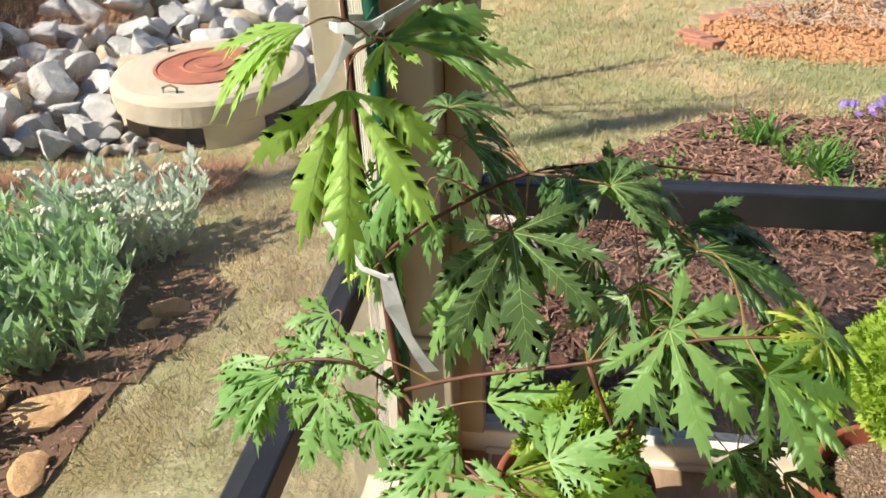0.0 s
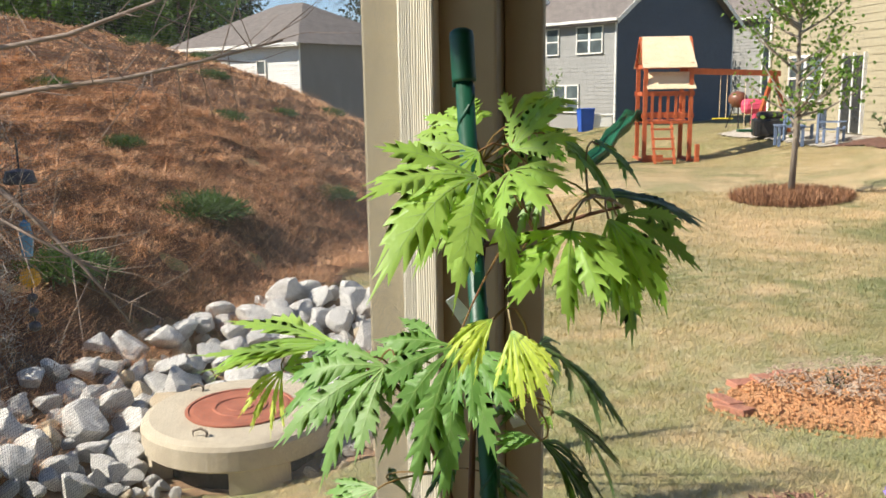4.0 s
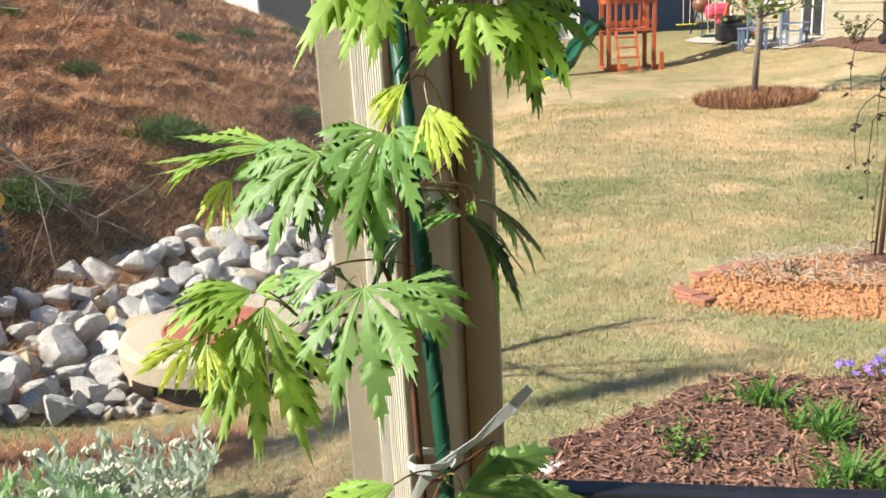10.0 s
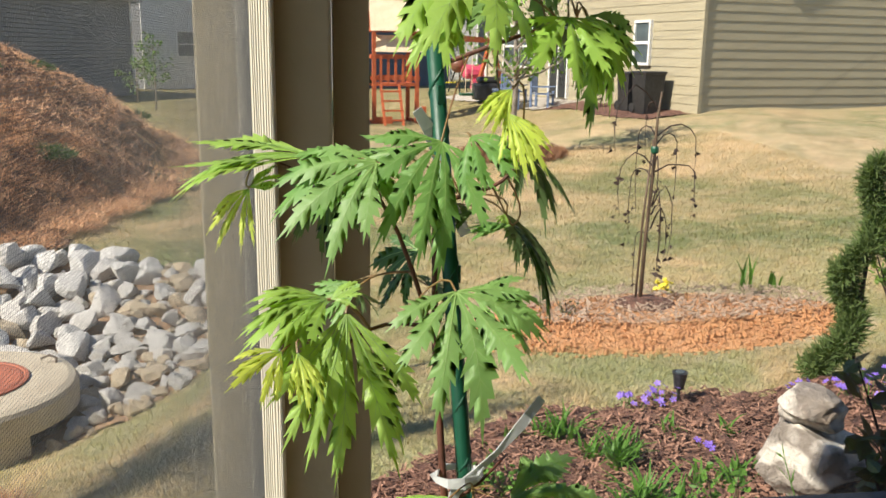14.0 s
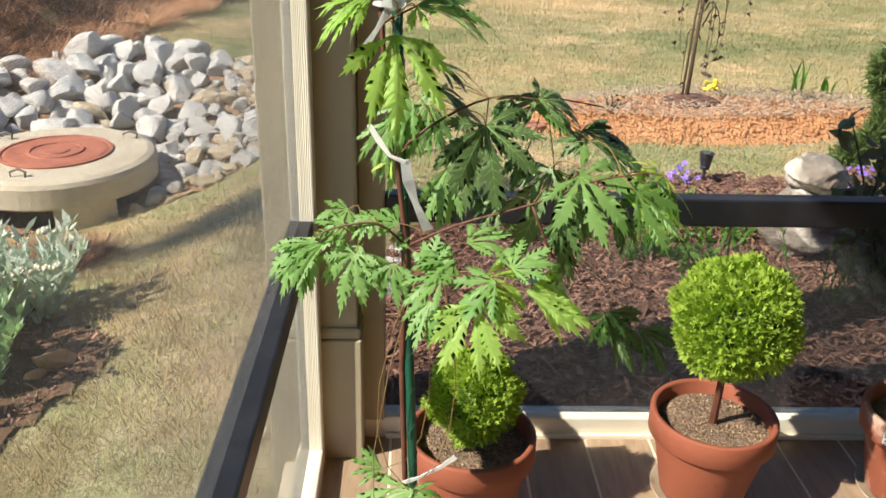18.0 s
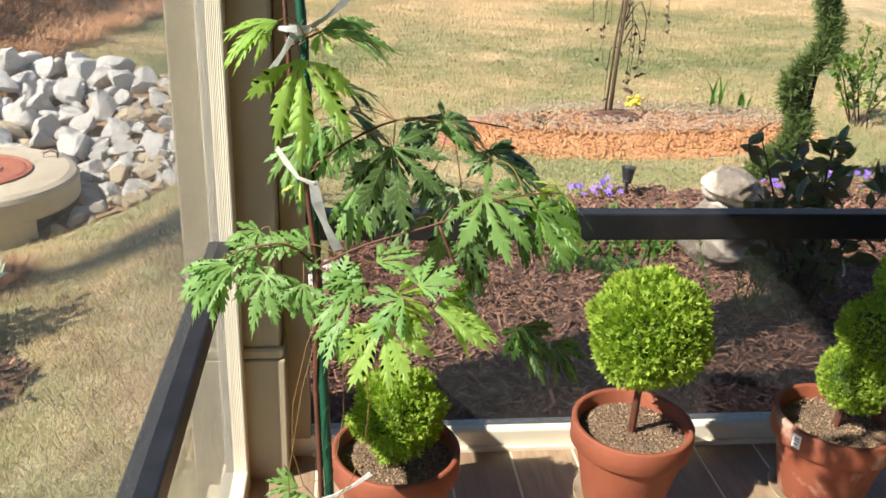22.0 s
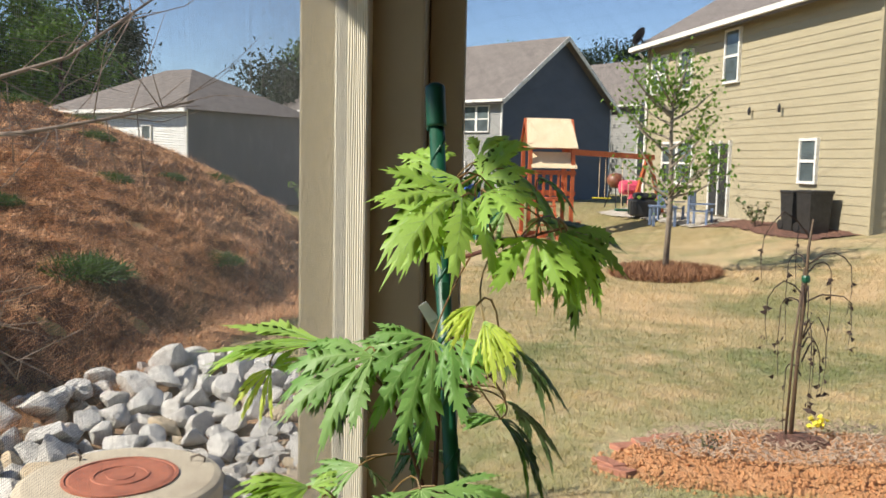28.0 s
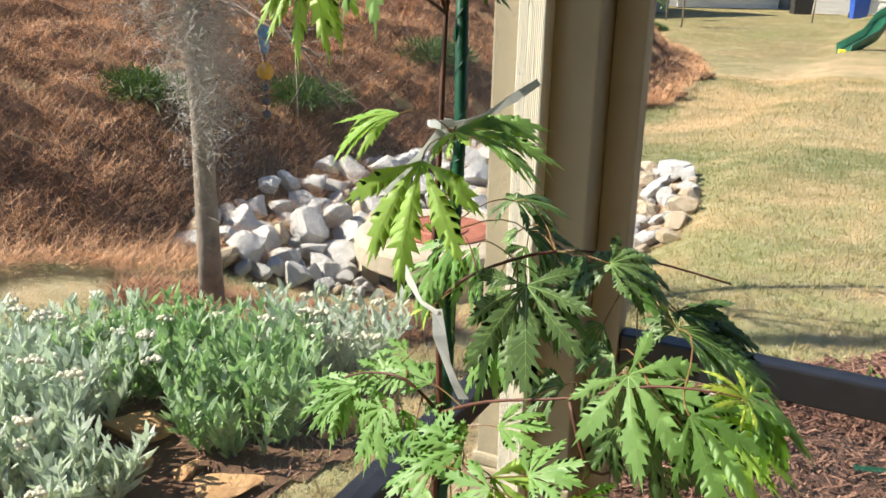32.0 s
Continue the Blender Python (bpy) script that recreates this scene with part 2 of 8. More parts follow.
m = Mat("dormant_lawn", 0.9).coords("World").base(srgb(208, 180, 138))
m.over(srgb(154, 148, 106), m.ramp(m.noise(0.8, 6, 0.65, 0.8), 0.42, 0.6), 0.8)
m.over(srgb(114, 130, 80), m.ramp(m.noise(0.36, 6, 0.65, 1.0), 0.5, 0.63), 0.72)
m.over(srgb(150, 160, 108), times(m, m.ramp(m.noise(1.1, 6, 0.7, 0.8), 0.4, 0.56), near_zone(m, 3.5, 8.0)), 0.7)
m.over(srgb(100, 122, 68), times(m, m.ramp(m.noise(1.3, 6, 0.7, 0.8), 0.4, 0.58), band(m, 4.6, 5.5, 6.4, 7.6)), 0.7)
m.over(srgb(110, 132, 64), times(m, m.ramp(m.noise(0.5, 6, 0.7, 0.8), 0.36, 0.56), band(m, 15.5, 23.0, 60.0, 70.0)), 0.85)
# darker olive far off, painting the shade that lies on the distant lawn
m.over(srgb(134, 116, 70), times(m, m.ramp(m.noise(0.7, 5, 0.65, 0.6), 0.15, 0.6), band(m, 12.0, 20.0, 60.0, 70.0)), 0.85)
# dry grass tone, taken darker to paint the mottled shade by the screen
m.over(srgb(134, 114, 80), times(m, m.ramp(m.noise(3.0, 5, 0.7), 0.36, 0.56), side_strip(m)), 0.75)
m.over(srgb(222, 206, 172), m.ramp(m.noise(7, 5, 0.7), 0.5, 0.7), 0.5)
m.over(srgb(124, 104, 70), m.ramp(m.noise(30, 5, 0.75), 0.5, 0.7), 0.5)
m.over(srgb(128, 118, 70), m.ramp(m.noise(3.2, 6, 0.7, 0.6), 0.52, 0.66), 0.6)
m.bump(m.noise(40, 5, 0.7), 0.03)
M["lawn"] = m.done()
m = Mat("pine_straw", 0.85).coords("World").base(srgb(116, 82, 58))
m.over(srgb(86, 58, 42), m.ramp(m.noise(2.4, 6, 0.65, 0.8), 0.42, 0.7), 0.8)
m.over(srgb(148, 110, 80), m.ramp(m.noise(11, 6, 0.7, 1.0), 0.5, 0.72), 0.7)
m.over(srgb(70, 42, 30), m.ramp(m.noise(38, 4, 0.7), 0.55, 0.75), 0.8)
m.bump(m.noise(16, 6, 0.75, 1.0), 0.09)
M["straw_ground"] = m.done()
m = Mat("pine_needles", 0.75).coords("World").base(srgb(230, 182, 136))
m.over(srgb(166, 122, 88), m.ramp(m.island(), 0.2, 1.0), 0.85)
m.over(srgb(124, 84, 58), m.ramp(m.noise(2.6, 6, 0.7, 0.8), 0.5, 0.66), 0.7)
M["needles"] = m.done()
# darker copy of the bank needles; the difference in light is put into its colour
m = Mat("shade_toned_ring_straw", 0.8).coords("World").base(srgb(172, 126, 90))
m.over(srgb(88, 58, 41), m.ramp(m.island(), 0.2, 1.0), 0.9)
M["ring_needles"] = m.done()
m = Mat("bark_mulch", 0.9).coords("World").base(srgb(126, 90, 74))
m.over(srgb(50, 32, 26), m.ramp(m.noise(22, 5, 0.7), 0.42, 0.66), 0.9)
m.over(srgb(140, 104, 86), m.ramp(m.noise(55, 4, 0.7), 0.56, 0.74), 0.8)
m.bump(m.noise(34, 5, 0.7), 0.03)
M["mulch"] = m.done()
m = Mat("bed_soil", 0.95).coords("World").base(srgb(104, 77, 57))
m.over(srgb(62, 44, 34), m.ramp(m.noise(7, 6, 0.7), 0.38, 0.66), 0.7)
m.over(srgb(118, 90, 64), m.ramp(m.noise(5, 6, 0.7, 0.5), 0.46, 0.76), 0.5)
m.over(srgb(136, 108, 80), m.ramp(m.noise(80, 4, 0.7), 0.62, 0.76), 0.5)
m.bump(m.noise(60, 4, 0.6), 0.006)
M["bed_soil"] = m.done()
m = Mat("mulch_chips", 0.85).coords("World").base(srgb(172, 130, 108))
m.over(srgb(78, 54, 44), m.island(), 0.9)
m.over(srgb(196, 160, 134), m.ramp(m.noise(30, 3), 0.6, 0.8), 0.6)
M["chips"] = m.done()
m = Mat("orange_clay", 0.92).coords("World").base(srgb(226, 168, 116))
m.over(srgb(206, 142, 94), m.ramp(m.noise(9, 6, 0.65), 0.42, 0.68), 0.8)
m.over(srgb(238, 194, 150), m.ramp(m.noise(40, 4), 0.54, 0.72), 0.6)
m.bump(m.noise(26, 6, 0.7), 0.05)
M["clay"] = m.done()
m = Mat("gully_soil", 0.95).coords("World").base(srgb(168, 136, 104))
m.over(srgb(110, 86, 64), m.ramp(m.noise(9, 6, 0.7), 0.42, 0.66), 0.8)
m.over(srgb(196, 170, 136), m.ramp(m.noise(40, 4), 0.55, 0.72), 0.5)
m.bump(m.noise(30, 5, 0.7), 0.03)
M["gully"] = m.done()
m = Mat("rip_rap_stone", 0.85).coords("Object").base(srgb(232, 230, 223))
m.over(srgb(182, 179, 174), m.ramp(m.noise(5, 6, 0.65), 0.42, 0.66), 0.75)
m.over(srgb(240, 238, 232), m.ramp(m.noise(13, 5, 0.65), 0.5, 0.7), 0.7)
m.over(srgb(206, 178, 140), m.rand(), 0.12)
m.bump(m.noise(24, 6, 0.7), 0.02)
M["stone"] = m.done()
m = Mat("tan_sandstone", 0.85).coords("Object").base(srgb(210, 194, 166))
m.over(srgb(182, 152, 116), m.ramp(m.noise(5, 6, 0.65), 0.45, 0.7), 0.8)
m.over(srgb(226, 206, 164), m.ramp(m.noise(17, 5), 0.55, 0.75), 0.5)
m.bump(m.noise(28, 6, 0.7), 0.014)
M["sandstone"] = m.done()
m = Mat("orange_sandstone", 0.85).coords("Object").base(srgb(190, 152, 106))
m.over(srgb(150, 108, 68), m.ramp(m.noise(9, 6, 0.65), 0.42, 0.66), 0.8)
m.over(srgb(214, 184, 140), m.ramp(m.noise(24, 5), 0.55, 0.75), 0.5)
m.bump(m.noise(40, 6, 0.7), 0.01)
M["slab"] = m.done()
m = Mat("white_veined_boulder", 0.8).coords("Object").base(srgb(214, 206, 192))
m.over(srgb(104, 92, 82), m.ramp(m.wave(3.0, 9.0, 5, "Z"), 0.12, 0.5), 0.8)
m.over(srgb(150, 122, 92), m.ramp(m.noise(6, 6, 0.7), 0.52, 0.68), 0.6)
m.over(srgb(232, 226, 214), m.ramp(m.noise(12, 5), 0.5, 0.7), 0.6)
m.bump(m.noise(22, 6, 0.7), 0.02)
M["boulder"] = m.done()
m = Mat("cast_concrete", 0.85).coords("Object").base(srgb(190, 178, 155))
m.over(srgb(160, 146, 124), m.ramp(m.noise(3, 6, 0.6), 0.42, 0.7), 0.6)
m.over(srgb(214, 202, 178), m.ramp(m.noise(26, 5), 0.52, 0.74), 0.5)
m.bump(m.noise(70, 4), 0.004)
M["concrete"] = m.done()
m = Mat("rusty_iron_lid", 0.7).coords("Object").base(srgb(172, 104, 78))
m.over(srgb(136, 76, 58), m.ramp(m.noise(9, 6), 0.42, 0.7), 0.8)
m.over(srgb(176, 108, 84), m.ramp(m.noise(40, 4), 0.55, 0.75), 0.5)
m.bump(m.noise(80, 3), 0.003)
M["rust"] = m.done()
M["rebar"] = plain("steel_loop", srgb(110, 96, 82), rough=0.6, metal=0.6)
M["brick"] = plain("red_brick", srgb(180, 122, 98), srgb(150, 98, 76), 14, 0.85, bump=0.004, var=0.3)
# plants
M["bark_grey"] = plain("grey_bark", srgb(150, 138, 122), srgb(96, 84, 72), 14, 0.9, bump=0.006, bscale=40)
M["twig"] = plain("bare_twig", srgb(140, 122, 108), srgb(92, 76, 66), 20, 0.85)
M["dead_twig"] = plain("grey_dead_twig", srgb(186, 180, 170), srgb(128, 120, 110), 20, 0.9)
M["dark_twig"] = plain("dark_twig", srgb(70, 52, 42), srgb(44, 32, 28), 20, 0.85)
M["cane"] = plain("bamboo_cane", srgb(104, 84, 62), srgb(74, 58, 42), 14, 0.6)
M["thuja"] = foliage("lime_cypress_foliage", srgb(174, 196, 80), srgb(110, 142, 50), 0.35, 0.6)
M["yarrow"] = foliage("silver_green_foliage", srgb(188, 198, 182), srgb(218, 224, 212), 0.34, 0.7, tint=(1.0, 1.15, 0.9, 1))
M["yarrow_green"] = foliage("meadow_green_foliage", srgb(140, 170, 126), srgb(186, 204, 172), 0.36, 0.7, tint=(1.0, 1.2, 0.7, 1))
M["yarrow_flower"] = plain("white_flower_heads", srgb(214, 210, 186), srgb(176, 178, 152), 30, 0.8)
M["lily"] = foliage("strap_leaf_green", srgb(106, 150, 62), srgb(78, 120, 50), 0.35)
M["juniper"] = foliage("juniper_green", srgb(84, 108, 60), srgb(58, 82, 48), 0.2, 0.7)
M["conifer"] = foliage("spiral_conifer_green", srgb(112, 130, 74), srgb(72, 94, 52), 0.25, 0.7)
M["dark_shrub"] = foliage("dark_shrub_leaf", srgb(90, 112, 70), srgb(106, 84, 74), 0.28, 0.45)
M["tree_leaf"] = foliage("spring_tree_leaf", srgb(92, 124, 54), srgb(126, 152, 74), 0.4)
M["wood_far"] = foliage("far_wood_leaf", srgb(60, 86, 46), srgb(98, 122, 60), 0.25, 0.8, scale=0.5)
M["pine_far"] = foliage("far_pine", srgb(44, 62, 42), srgb(30, 46, 32), 0.15, 0.8, scale=0.5)
M["purple"] = plain("violet_petal", srgb(138, 108, 206), srgb(110, 80, 180), 30, 0.6)
M["yellow_fl"] = plain("yellow_petal", srgb(240, 222, 60), srgb(214, 200, 50), 30, 0.6)
m = Mat("grass_blades", 0.7).coords("World").base(srgb(218, 192, 148))
m.over(srgb(156, 152, 104), m.ramp(m.noise(0.8, 6, 0.65, 0.8), 0.42, 0.6), 0.75)
m.over(srgb(102, 126, 62), m.ramp(m.noise(0.36, 6, 0.65, 1.0), 0.5, 0.63), 0.68)
m.over(srgb(146, 160, 102), times(m, m.ramp(m.noise(1.1, 6, 0.7, 0.8), 0.4, 0.56), near_zone(m, 3.5, 8.0)), 0.7)
m.over(srgb(94, 122, 58), times(m, m.ramp(m.noise(1.3, 6, 0.7, 0.8), 0.4, 0.58), band(m, 4.6, 5.5, 6.4, 7.6)), 0.7)
# blades in the same dry tone with the strip's shade painted in
m.over(srgb(148, 128, 86), times(m, m.ramp(m.noise(3.0, 5, 0.7), 0.36, 0.56), side_strip(m)), 0.75)
m.over(srgb(160, 132, 90), m.island(), 0.45)
m.thin((1.2, 1.2, 0.8, 1), 0.25)
M["blade"] = m.done()


# houses
def lap(name, c, pitch=0.178):
    m = Mat(name, 0.6).coords("World").base(c)
    m.over(lerp3(c, (0, 0, 0), 0.2), m.ramp(m.noise(0.7, 5), 0.4, 0.75), 0.4)
    m.bump(m.noise(30, 3), 0.002)
    return m.done()


M["siding_tan"] = lap("tan_siding", srgb(166, 156, 128))
M["siding_blue"] = lap("shaded_slate_blue_siding", srgb(66, 74, 88))
M["siding_grey"] = lap("pale_grey_siding", srgb(148, 148, 144))
M["siding_white"] = lap("white_siding", srgb(222, 222, 216))
# mid grey, also used for the shaded wall of the white hip roof house
M["siding_dark"] = lap("mid_grey_shade_siding", srgb(112, 113, 114))
M["roof"] = plain("asphalt_shingle", srgb(122, 114, 108), srgb(92, 86, 82), 3, 0.9, bump=0.01, bscale=30)
M["white_trim"] = plain("white_house_trim", srgb(232, 230, 222), rough=0.6)
m = Mat("window_glass", 0.08, 0.0, 0.8).coords("Object").base((0.05, 0.065, 0.07, 1))
m.over((0.2, 0.25, 0.25, 1), m.ramp(m.noise(0.8, 2), 0.4, 0.6), 0.6)
M["glass"] = m.done()
M["cedar"] = plain("orange_stained_cedar", srgb(190, 96, 52), srgb(150, 70, 38), 9, 0.65)
M["tarp"] = plain("cream_canvas", srgb(234, 212, 178), srgb(216, 190, 152), 3, 0.8)
M["slide"] = plain("green_slide_plastic", srgb(24, 90, 62), rough=0.35)
M["pink"] = plain("pink_plastic", srgb(222, 84, 112), rough=0.4)
M["blue_plastic"] = plain("blue_plastic", srgb(40, 92, 190), rough=0.4)
M["blue_chair"] = plain("pale_blue_paint", srgb(104, 122, 150), rough=0.5)
M["dark_metal"] = plain("dark_metal", srgb(46, 44, 44), rough=0.5, metal=0.4)
M["litter"] = plain("pale_bark_litter", srgb(190, 168, 144), srgb(128, 104, 86), 30, 0.9)
M["dark_glass"] = plain("dark_door_glass", (0.03, 0.032, 0.03, 1), (0.06, 0.06, 0.055, 1), 2, 0.12)
M["patio"] = plain("patio_concrete", srgb(176, 168, 154), rough=0.85)
M["chime"] = plain("blue_glass_chime", srgb(92, 148, 190), rough=0.2)
M["amber"] = plain("amber_glass", srgb(214, 160, 40), rough=0.3)
M["copper"] = plain("copper_enamel", srgb(130, 84, 62), rough=0.4)
M["chain"] = plain("dark_chain", srgb(80, 80, 86), rough=0.5, metal=0.6)

# ---------------------------------------------------------------- mesh helpers
def mesh_of(name, verts, faces, mat=None, smooth=False):
    me = bpy.data.meshes.new(name)
    me.from_pydata([tuple(v) for v in verts], [], [tuple(f) for f in faces])
    if mat is not None:
        me.materials.append(mat)
    if smooth:
        me.polygons.foreach_set("use_smooth", [True] * len(me.polygons))
    me.update()
    return me


def mesh_np(name, verts, quads, mat, smooth=False):
    """A large mesh from arrays; each face has the same number of corners."""
    me = bpy.data.meshes.new(name)
    nv, (nf, k) = len(verts), quads.shape
    me.vertices.add(nv)
    me.vertices.foreach_set("co", np.ascontiguousarray(verts, dtype=np.float32).ravel())
    me.loops.add(nf * k)
    me.loops.foreach_set("vertex_index", np.ascontiguousarray(quads, dtype=np.int32).ravel())
    me.polygons.add(nf)
    me.polygons.foreach_set("loop_start", np.arange(0, nf * k, k, dtype=np.int32))
    me.polygons.foreach_set("use_smooth", np.full(nf, smooth))
    me.materials.append(mat)
    me.update(calc_edges=True)
    me.validate()
    return me


def from_bm(name, bm, mat, smooth=False):
    bmesh.ops.recalc_face_normals(bm, faces=bm.faces)
    me = bpy.data.meshes.new(name)
    bm.to_mesh(me)
    bm.free()
    me.materials.append(mat)
    if smooth:
        me.polygons.foreach_set("use_smooth", [True] * len(me.polygons))
    return me


def part(name, data, mat=None, parent=None, label="", m=None, smooth=False):
    """One mesh object under a thing or under a part."""
    if isinstance(data, bmesh.types.BMesh):
        data = from_bm(name, data, mat, smooth)
    ob = new(name, data)
    if parent is not None:
        ob.parent = parent
    if m is not None:
        ob.matrix_basis = m
    if label:
        ob["label"] = label
    return ob


def empty(name, m, label, category, group="", kind=""):
    ob = new(name)
    ob.matrix_basis = m if isinstance(m, Matrix) else Matrix.Translation(m)
    return tagged(ob, label, category, group, kind)


def box(x0, y0, z0, x1, y1, z1, bevel=0.0, bm=None):
    bm = bm or bmesh.new()
    r = bmesh.ops.create_cube(bm, size=1.0, matrix=Matrix.Translation(((x0 + x1) / 2, (y0 + y1) / 2, (z0 + z1) / 2)) @ Matrix.Diagonal((abs(x1 - x0), abs(y1 - y0), abs(z1 - z0), 1)))
    if bevel:
        ed = list({e for v in r["verts"] for e in v.link_edges})
        bmesh.ops.bevel(bm, geom=ed, offset=bevel, segments=2, affect="EDGES", profile=0.5)
    return bm


def beam(a, b, w, h, bm=None, bevel=0.0):
    """A bar of section w by h from a to b."""
    bm = bm or bmesh.new()
    a, b = Vector(a), Vector(b)
    d = b - a
    q = d.to_track_quat("Z", "Y").to_matrix().to_4x4()
    r = bmesh.ops.create_cube(bm, size=1.0, matrix=Matrix.Translation((a + b) / 2) @ q @ Matrix.Diagonal((w, h, d.length, 1)))
    if bevel:
        ed = list({e for v in r["verts"] for e in v.link_edges})
        bmesh.ops.bevel(bm, geom=ed, offset=bevel, segments=1, affect="EDGES")
    return bm


def tube_data(points, radii, sides=6, cap=True):
    """Vertices and faces of a tapering tube along points."""
    pts = [Vector(p) for p in points]
    vs, fs = [], []
    up = Vector((0.31, 0.17, 0.93))
    for i, p in enumerate(pts):
        t = (pts[min(i + 1, len(pts) - 1)] - pts[max(i - 1, 0)])
        t = t.normalized() if t.length > 1e-9 else Vector((0, 0, 1))
        if abs(t.dot(up)) > 0.97:
            up = Vector((0.93, 0.17, 0.31))
        u = t.cross(up).normalized()
        w = t.cross(u)
        for k in range(sides):
            a = 2 * math.pi * k / sides
            vs.append(p + (u * math.cos(a) + w * math.sin(a)) * radii[i])
    for i in range(len(pts) - 1):
        for k in range(sides):
            a, b = i * sides + k, i * sides + (k + 1) % sides
            fs.append((a, b, b + sides, a + sides))
    if cap:
        fs.append(tuple(range(sides))[::-1])
        fs.append(tuple(range((len(pts) - 1) * sides, len(pts) * sides)))
    return vs, fs


def tube(points, radii, sides=6, bm=None):
    bm = bm or bmesh.new()
    vs, fs = tube_data(points, radii, sides)
    b = [bm.verts.new(v) for v in vs]
    for f in fs:
        bm.faces.new([b[i] for i in f])
    return bm


def lathe(profile, sides=40, bm=None):
    """A turned body from (radius, height) pairs."""
    bm = bm or bmesh.new()
    rings = []
    for r, z in profile:
        if r < 1e-6:
            rings.append([bm.verts.new((0, 0, z))])
        else:
            rings.append([bm.verts.new((r * math.cos(2 * math.pi * k / sides), r * math.sin(2 * math.pi * k / sides), z)) for k in range(sides)])
    for a, b in zip(rings, rings[1:]):
        for k in range(sides):
            k2 = (k + 1) % sides
            if len(a) == 1 and len(b) == 1:
                continue
            if len(a) == 1:
                bm.faces.new((a[0], b[k], b[k2]))
            elif len(b) == 1:
                bm.faces.new((a[k], b[0], a[k2]))
            else:
                bm.faces.new((a[k], a[k2], b[k2], b[k]))
    return bm


def rock(seed, sx, sy, sz, rough=0.28, cuts=3, depth=(0.42, 0.78)):
    """An angular stone: a subdivided icosphere cut by random planes."""
    rng = random.Random(seed)
    bm = bmesh.new()
    bmesh.ops.create_icosphere(bm, subdivisions=cuts, radius=1.0)
    planes = []
    for _ in range(9):
        n = Vector((rng.gauss(0, 1), rng.gauss(0, 1), rng.gauss(0, 1))).normalized()
        planes.append((n, rng.uniform(*depth)))
    for v in bm.verts:
        for n, d in planes:
            e = v.co.dot(n) - d
            if e > 0:
                v.co -= n * e * 0.95
        v.co *= 1 + rough * 0.35 * noise.noise(v.co * 2.3 + Vector((seed * 3.1, 0, 0)))
        v.co = Vector((v.co.x * sx, v.co.y * sy, v.co.z * sz))
    return bm


# ---------------------------------------------------------------- ground
def smooth01(t):
    t = np.clip(t, 0, 1)
    return t * t * (3 - 2 * t)


def toe(y):
    return np.interp(y, [-30, 0, 1.6, 2.4, 3.5, 4.5, 5, 6.7, 8, 9.5, 13, 16, 18.5, 21, 24, 28, 60], [-9, -4.4, -3.5, -3.1, -3.35, -3.4, -3.25, -2.65, -2.42, -2.05, -2.2, -2.95, -3.9, -5.2, -8.0, -13.5, -60])


def gz(x, y):
    """Height of the yard."""
    x, y = np.asarray(x, float), np.asarray(y, float)
    z = -0.13 - 0.012 * np.clip(y - 4, 0, 18)
    z = z + 0.62 * smooth01((x - 3 + 0.25 * np.clip(y - 15, 0, 10)) / 5) * smooth01((y - 6) / 10) * (1 - smooth01((y - 26) / 10))
    z = z - 0.18 * smooth01(-x / 1.2)
    z = z - 0.62 * np.exp(-(((x + 2.1) / 1.5) ** 2) - ((y - 3.8) / 1.9) ** 2)
    z = z + 0.08 * smooth01((x + 0.1) / 0.15) * (1 - smooth01((y - 0.55) / 0.9))
    d = np.maximum(toe(y) - x, 0)
    z = z + np.interp(y, [0, 4, 8, 13], [0.55, 0.59, 0.69, 0.9]) * 4.6 * (1 - np.exp(-d / 5.8)) * (1 - np.exp(-(d / 0.5) ** 2))
    z = z + 0.03 * np.sin(x * 1.7 + y * 0.6) * np.sin(y * 1.3 - x * 0.4) * smooth01((np.hypot(x, y) - 2) / 4)
    return z


def hummock(x, y):
    """Clumps and hollows in the straw of the bank."""
    f = np.array([noise.fractal(Vector((a * 2.3, b * 2.3, 3.0)), 0.9, 2.0, 4) for a, b in zip(np.ravel(x), np.ravel(y))])
    return 0.13 * f * smooth01((toe(np.ravel(y)) - np.ravel(x)) / 0.8)


def sheet(xs, ys, lift=0.0, keep=None, jitter=0.0, rng=None):
    X, Y = np.meshgrid(xs, ys)
    Z = gz(X, Y) + lift
    if jitter:
        Z = Z + rng.normal(0, jitter, Z.shape)
    V = np.stack([X, Y, Z], -1).reshape(-1, 3)
    nx, ny = len(xs), len(ys)
    i, j = np.meshgrid(np.arange(nx - 1), np.arange(ny - 1))
    a = (j * nx + i).ravel()
    Q = np.stack([a, a + 1, a + nx + 1, a + nx], 1)
    if keep is not None:
        c = V[Q].mean(1)
        Q = Q[keep(c[:, 0], c[:, 1])]
        used = np.unique(Q)
        re = np.zeros(len(V), int)
        re[used] = np.arange(len(used))
        V, Q = V[used], re[Q]
    return V, Q


def spaced(lo, hi, near_lo, near_hi, fine, grow=1.35):
    v = list(np.arange(near_lo, near_hi + 1e-6, fine))
    s = fine
    while v[-1] < hi:
        s *= grow
        v.append(min(v[-1] + s, hi))
    s = fine
    while v[0] > lo:
        s *= grow
        v.insert(0, max(v[0] - s, lo))
    return np.array(v)


RNG = np.random.default_rng(7)
gx = spaced(-900, 900, -9, 9, 0.16, 1.25)
gy = spaced(-900, 1500, -1, 24, 0.16, 1.25)
V, Q = sheet(gx, gy, -0.0)
# the yard stops short under the porch slab
under = (V[:, 0] > -0.12) & (V[:, 1] < 0.24)
V[under, 2] = -0.16
